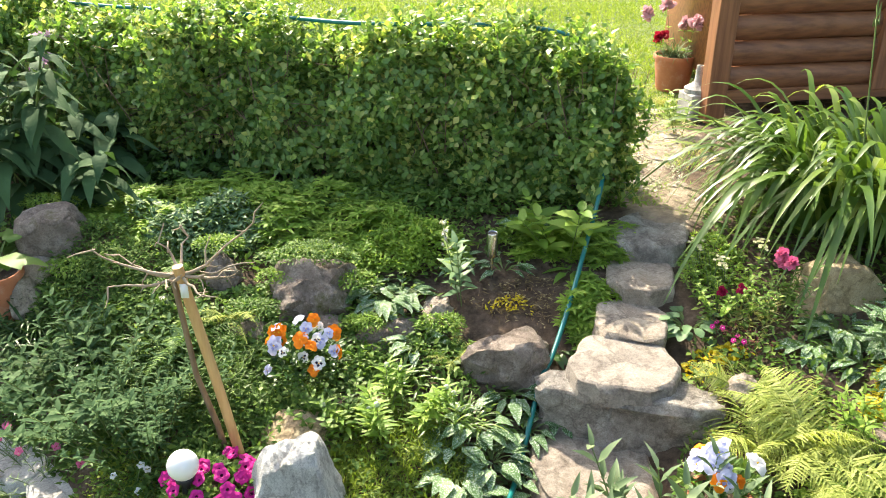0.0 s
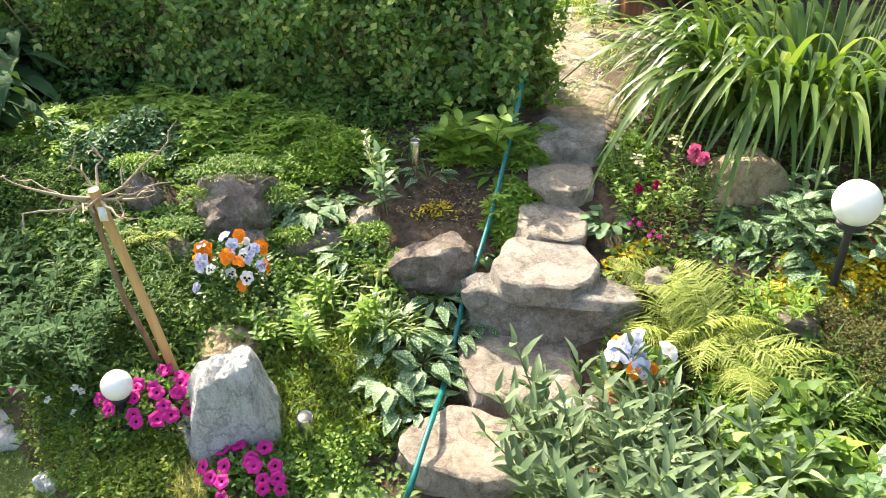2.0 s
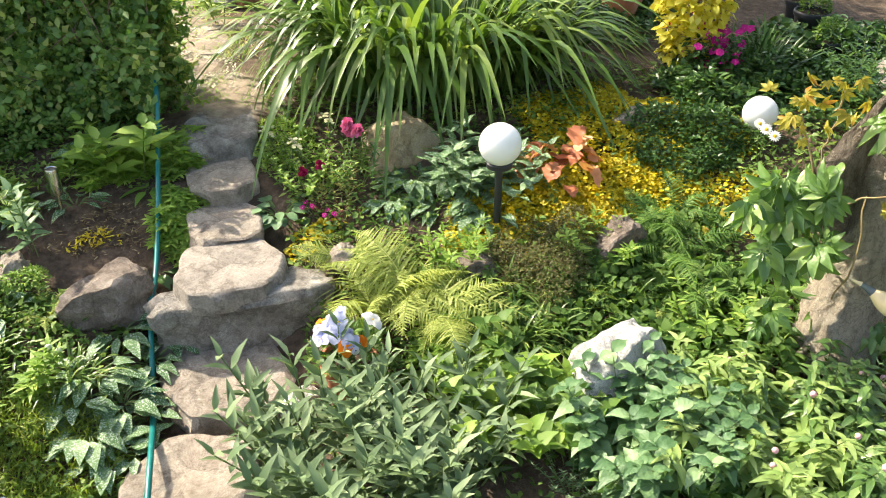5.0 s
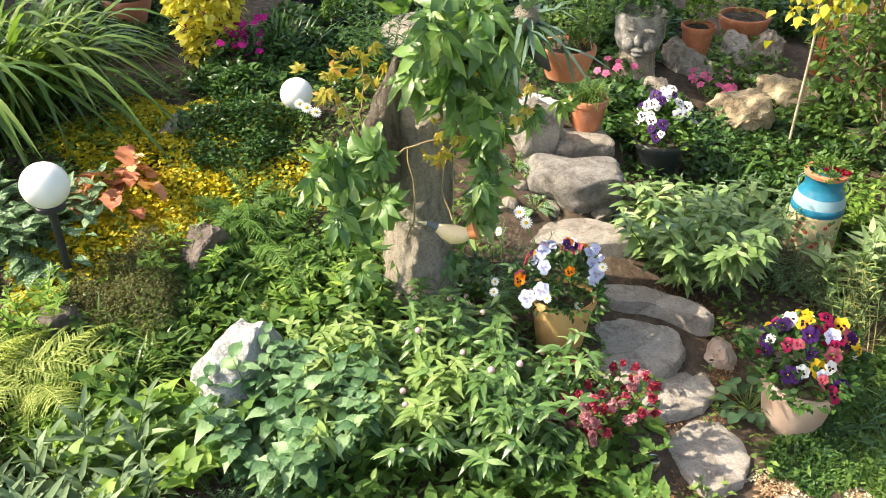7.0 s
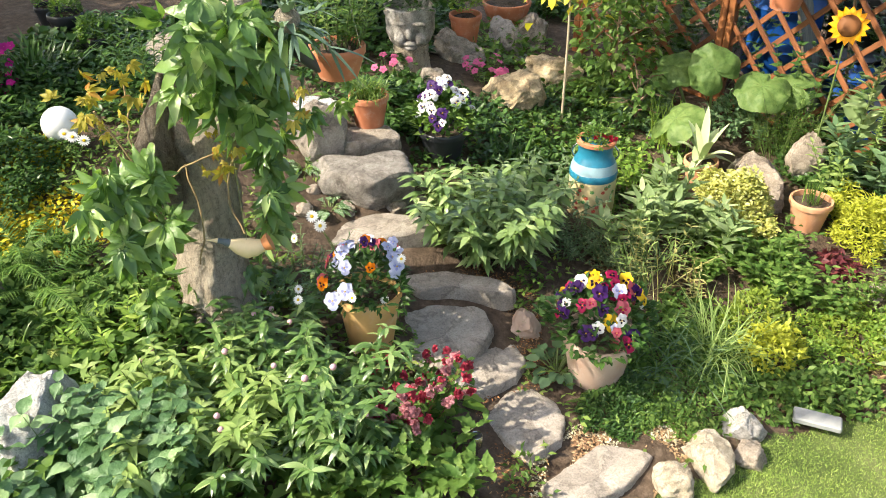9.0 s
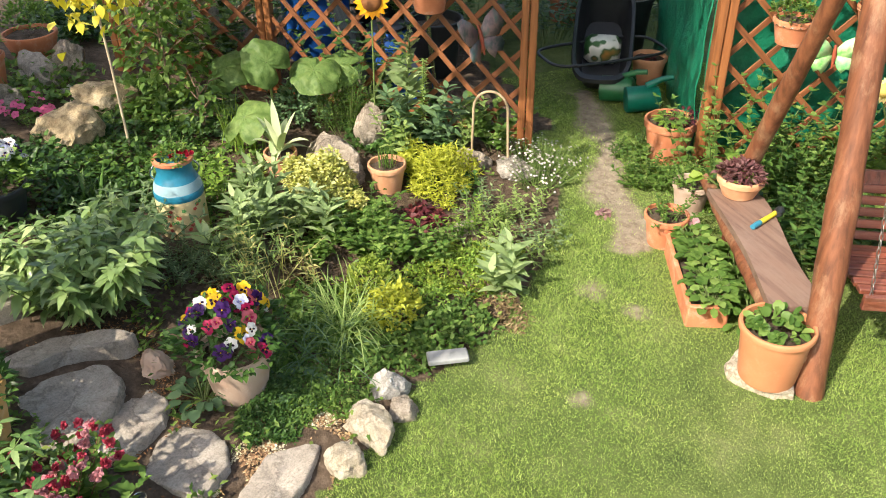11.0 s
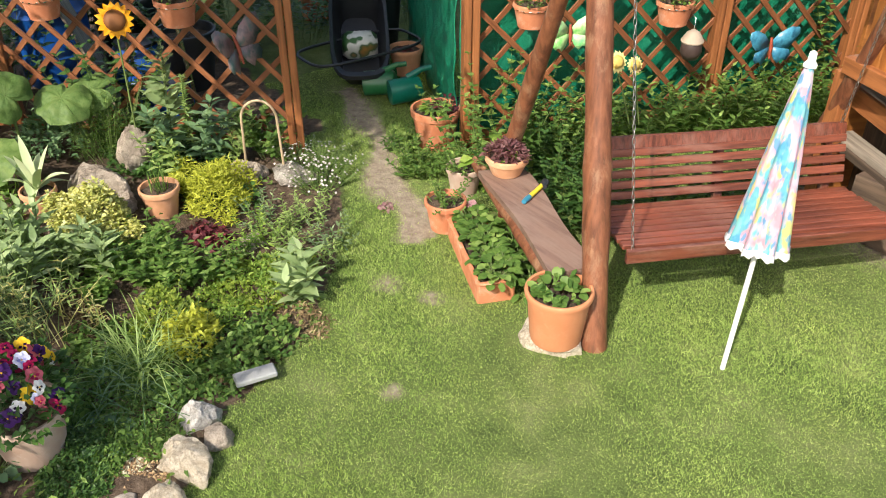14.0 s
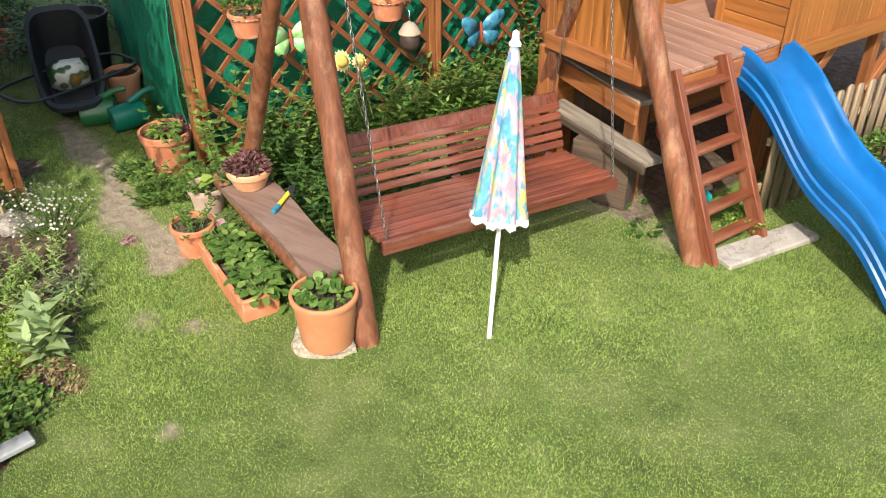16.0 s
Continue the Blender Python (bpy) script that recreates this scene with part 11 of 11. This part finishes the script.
for i, (q, rx, ry, m) in enumerate((((3.771, -1.309), 0.30, 0.20, L_MOSS), ((3.658, -1.095), 0.24, 0.16, L_LIME), ((3.828, -1.475), 0.20, 0.16, L_LIME), ((3.808, -1.608), 0.20, 0.16, L_MOSS))):
    cover("ground_cover", "low creeping yellow-green herbs by the lawn", q, rx, ry, 0.07, int(22000 * rx * ry), 0.03, 0.014, m, 920 + i, up=0.7)
for i, (q, rx, ry) in enumerate((((3.271, -1.054), 0.24, 0.16), ((3.287, -1.234), 0.20, 0.14), ((3.187, -0.869), 0.20, 0.14), ((3.286, -0.707), 0.20, 0.16), ((3.583, -0.527), 0.30, 0.20))):
    cover("ground_cover", "shaded dark green herbs along the lawn", q, rx, ry, 0.09, int(14000 * rx * ry), 0.04, 0.026, L_UNDER if i % 2 else L_MID, 925 + i, up=0.6)
stem_bush("mullein", "felted pale green mullein with broad upright leaves", (3.513, -1.536), 930, 4, 0.08, 0.26, 6, 0.17, 0.065, L_SAGE, OVATE, k=3, rise=0.8, low=0.05)
b, tips, r = stem_bush("mullein", "tall grey-green mullein with a budding spike", (5.335, -1.512), 932, 1, 0.02, 0.85, 13, 0.26, 0.1, L_SAGE, BROAD, k=3, rise=0.5, low=0.05, taper=1.0, rad=0.012)
for i in range(34):
    bloom(b, bloom_mesh("bell", petal_mat("bud_green", (0.3, 0.36, 0.16)), petal_mat("bud_green", (0.3, 0.36, 0.16))), tips[0][0] * (0.72 + 0.4 * i / 34) + r.normal(0, 0.012, 3), r.normal(0, 1, 3) + (0, 0, 0.4), 0.018, r, "bud")
rosette_plant("mullein", "felted pale green mullein rosette", (3.523, -1.542), 931, 14, 0.17, 0.065, L_PALE, LANCE, 0.7, 0.4, 0.02)
for i, (q, n, h, m) in enumerate((((3.950, -1.606), 12, 0.18, L_PALE), ((3.709, -1.703), 10, 0.15, L_PALE), ((4.166, -1.560), 12, 0.20, L_LIME), ((3.836, -1.884), 12, 0.16, L_GREY), ((4.137, -1.774), 14, 0.22, L_PALE), ((4.076, -1.410), 10, 0.16, L_MID), ((4.118, -1.920), 12, 0.20, L_PALE), ((4.336, -1.716), 8, 0.18, L_GREY))):
    stem_bush("herb", "pale upright flowering herb before the lattice", q, 932 + i, n, 0.15, h, 6, 0.05, 0.018, m, LANCE)
plant("grass_tuft", "light green upright grass beside butterbur", (5.531, -0.414), 940, spray(70, 0.42, 0.009, 2.0, 6.0, 0.07, (0.1, 0.4)), L_LIME)
stem_bush("hellebore", "yellowish leafy plant behind the milk can", (4.915, -0.193), 941, 12, 0.16, 0.2, 5, 0.07, 0.035, L_LIME, OVATE)
for i, q in enumerate(((4.425, -0.157), (3.937, -0.491), (3.354, -1.431), (3.293, -0.854), (3.078, -0.458), (3.938, -0.108))):
    cover("leaf_litter", "brown withered leaves and bark on bare soil", q, 0.24, 0.12, 0.03, 420, 0.035, 0.012, L_LITTER, 942 + i, LANCE, category="leaf litter")

cover("bark_mulch", "reddish bark chips between slabs and edging stones", (2.831, -0.207, 0.015), 0.3, 0.16, 0.02, 2600, 0.022, 0.01, leaf_mat("bark_bits", (0.16, 0.08, 0.05), (0.32, 0.19, 0.12), (0.46, 0.34, 0.23), 0.0, 0.8), 873, DIAMOND, rz=-30, up=0.1, category="mulch")
cover("gravel", "pale grit and pebbles by the edging stones", (2.834, -0.291, 0.011), 0.3, 0.14, 0.015, 1500, 0.016, 0.013, leaf_mat("grit_bits", (0.3, 0.25, 0.2), (0.5, 0.44, 0.37), (0.6, 0.55, 0.48), 0.0, 0.9), 874, DIAMOND, rz=-30, up=0.1, category="gravel")
cover("gravel", "pale grit along the upper path", (1.312, 5.282, 0.782), 0.2, 0.5, 0.012, 2600, 0.018, 0.014, leaf_mat("path_grit", (0.28, 0.24, 0.2), (0.46, 0.41, 0.35), (0.58, 0.53, 0.46), 0.0, 0.9), 875, DIAMOND, rz=-12, up=0.1, category="gravel")
rp = rgen(995)
for i in range(16):
    y = rp.uniform(4.75, 6.5)
    x = 1.24 + 0.16 * (y - 4.6) + rp.normal(0, 0.16)
    k = rp.uniform(0.06, 0.17)
    solid("path_stone", flat_stone(1000 + i, k * 1.3, k, k * 1.1, 0.05, 0.01, 3.0), GREY, "small trodden flat stone in the upper path", "stone", "stones of the upper path", smooth=28, loc=(x, y, float(ground_z(x, y)) + 0.012), rz=rp.uniform(0, 6))
for i in range(18):
    y = rp.uniform(4.7, 6.6)
    x = 1.24 + 0.16 * (y - 4.6) + rp.choice((-1, 1)) * rp.uniform(0.1, 0.34)
    plant("grass_tuft", "short grass tuft on the path", (x, y), 1020 + i, spray(70, 0.1, 0.007, 0.3, 1.5, 0.1), L_LIME if i % 3 else L_HAY, group="grass tufts")
for i, q in enumerate(((1.166, 5.283, 0.781), (1.504, 5.496, 0.781), (1.118, 4.811, 0.780), (1.391, 4.898, 0.781), (1.486, 5.968, 0.780), (1.242, 5.840, 0.781), (1.362, 4.549, 0.784), (1.482, 6.366, 0.780))):
    plant("grass_tuft", "short grass tuft on the path", q, 876 + i, spray(60, 0.08, 0.006, 0.3, 1.5, 0.08), L_LIME, group="grass tufts")

for i, (q, n, s, h) in enumerate((((5.147, -1.465, 0.020), 6, 0.12, 0.4), ((5.156, -1.842, 0.001), 6, 0.14, 0.4))):
    stem_bush("campion", "tall pale green leafy perennial in the herb bed", q, 850 + i, n, s, h, 9, 0.085, 0.034, L_PALE, LANCE, k=2)
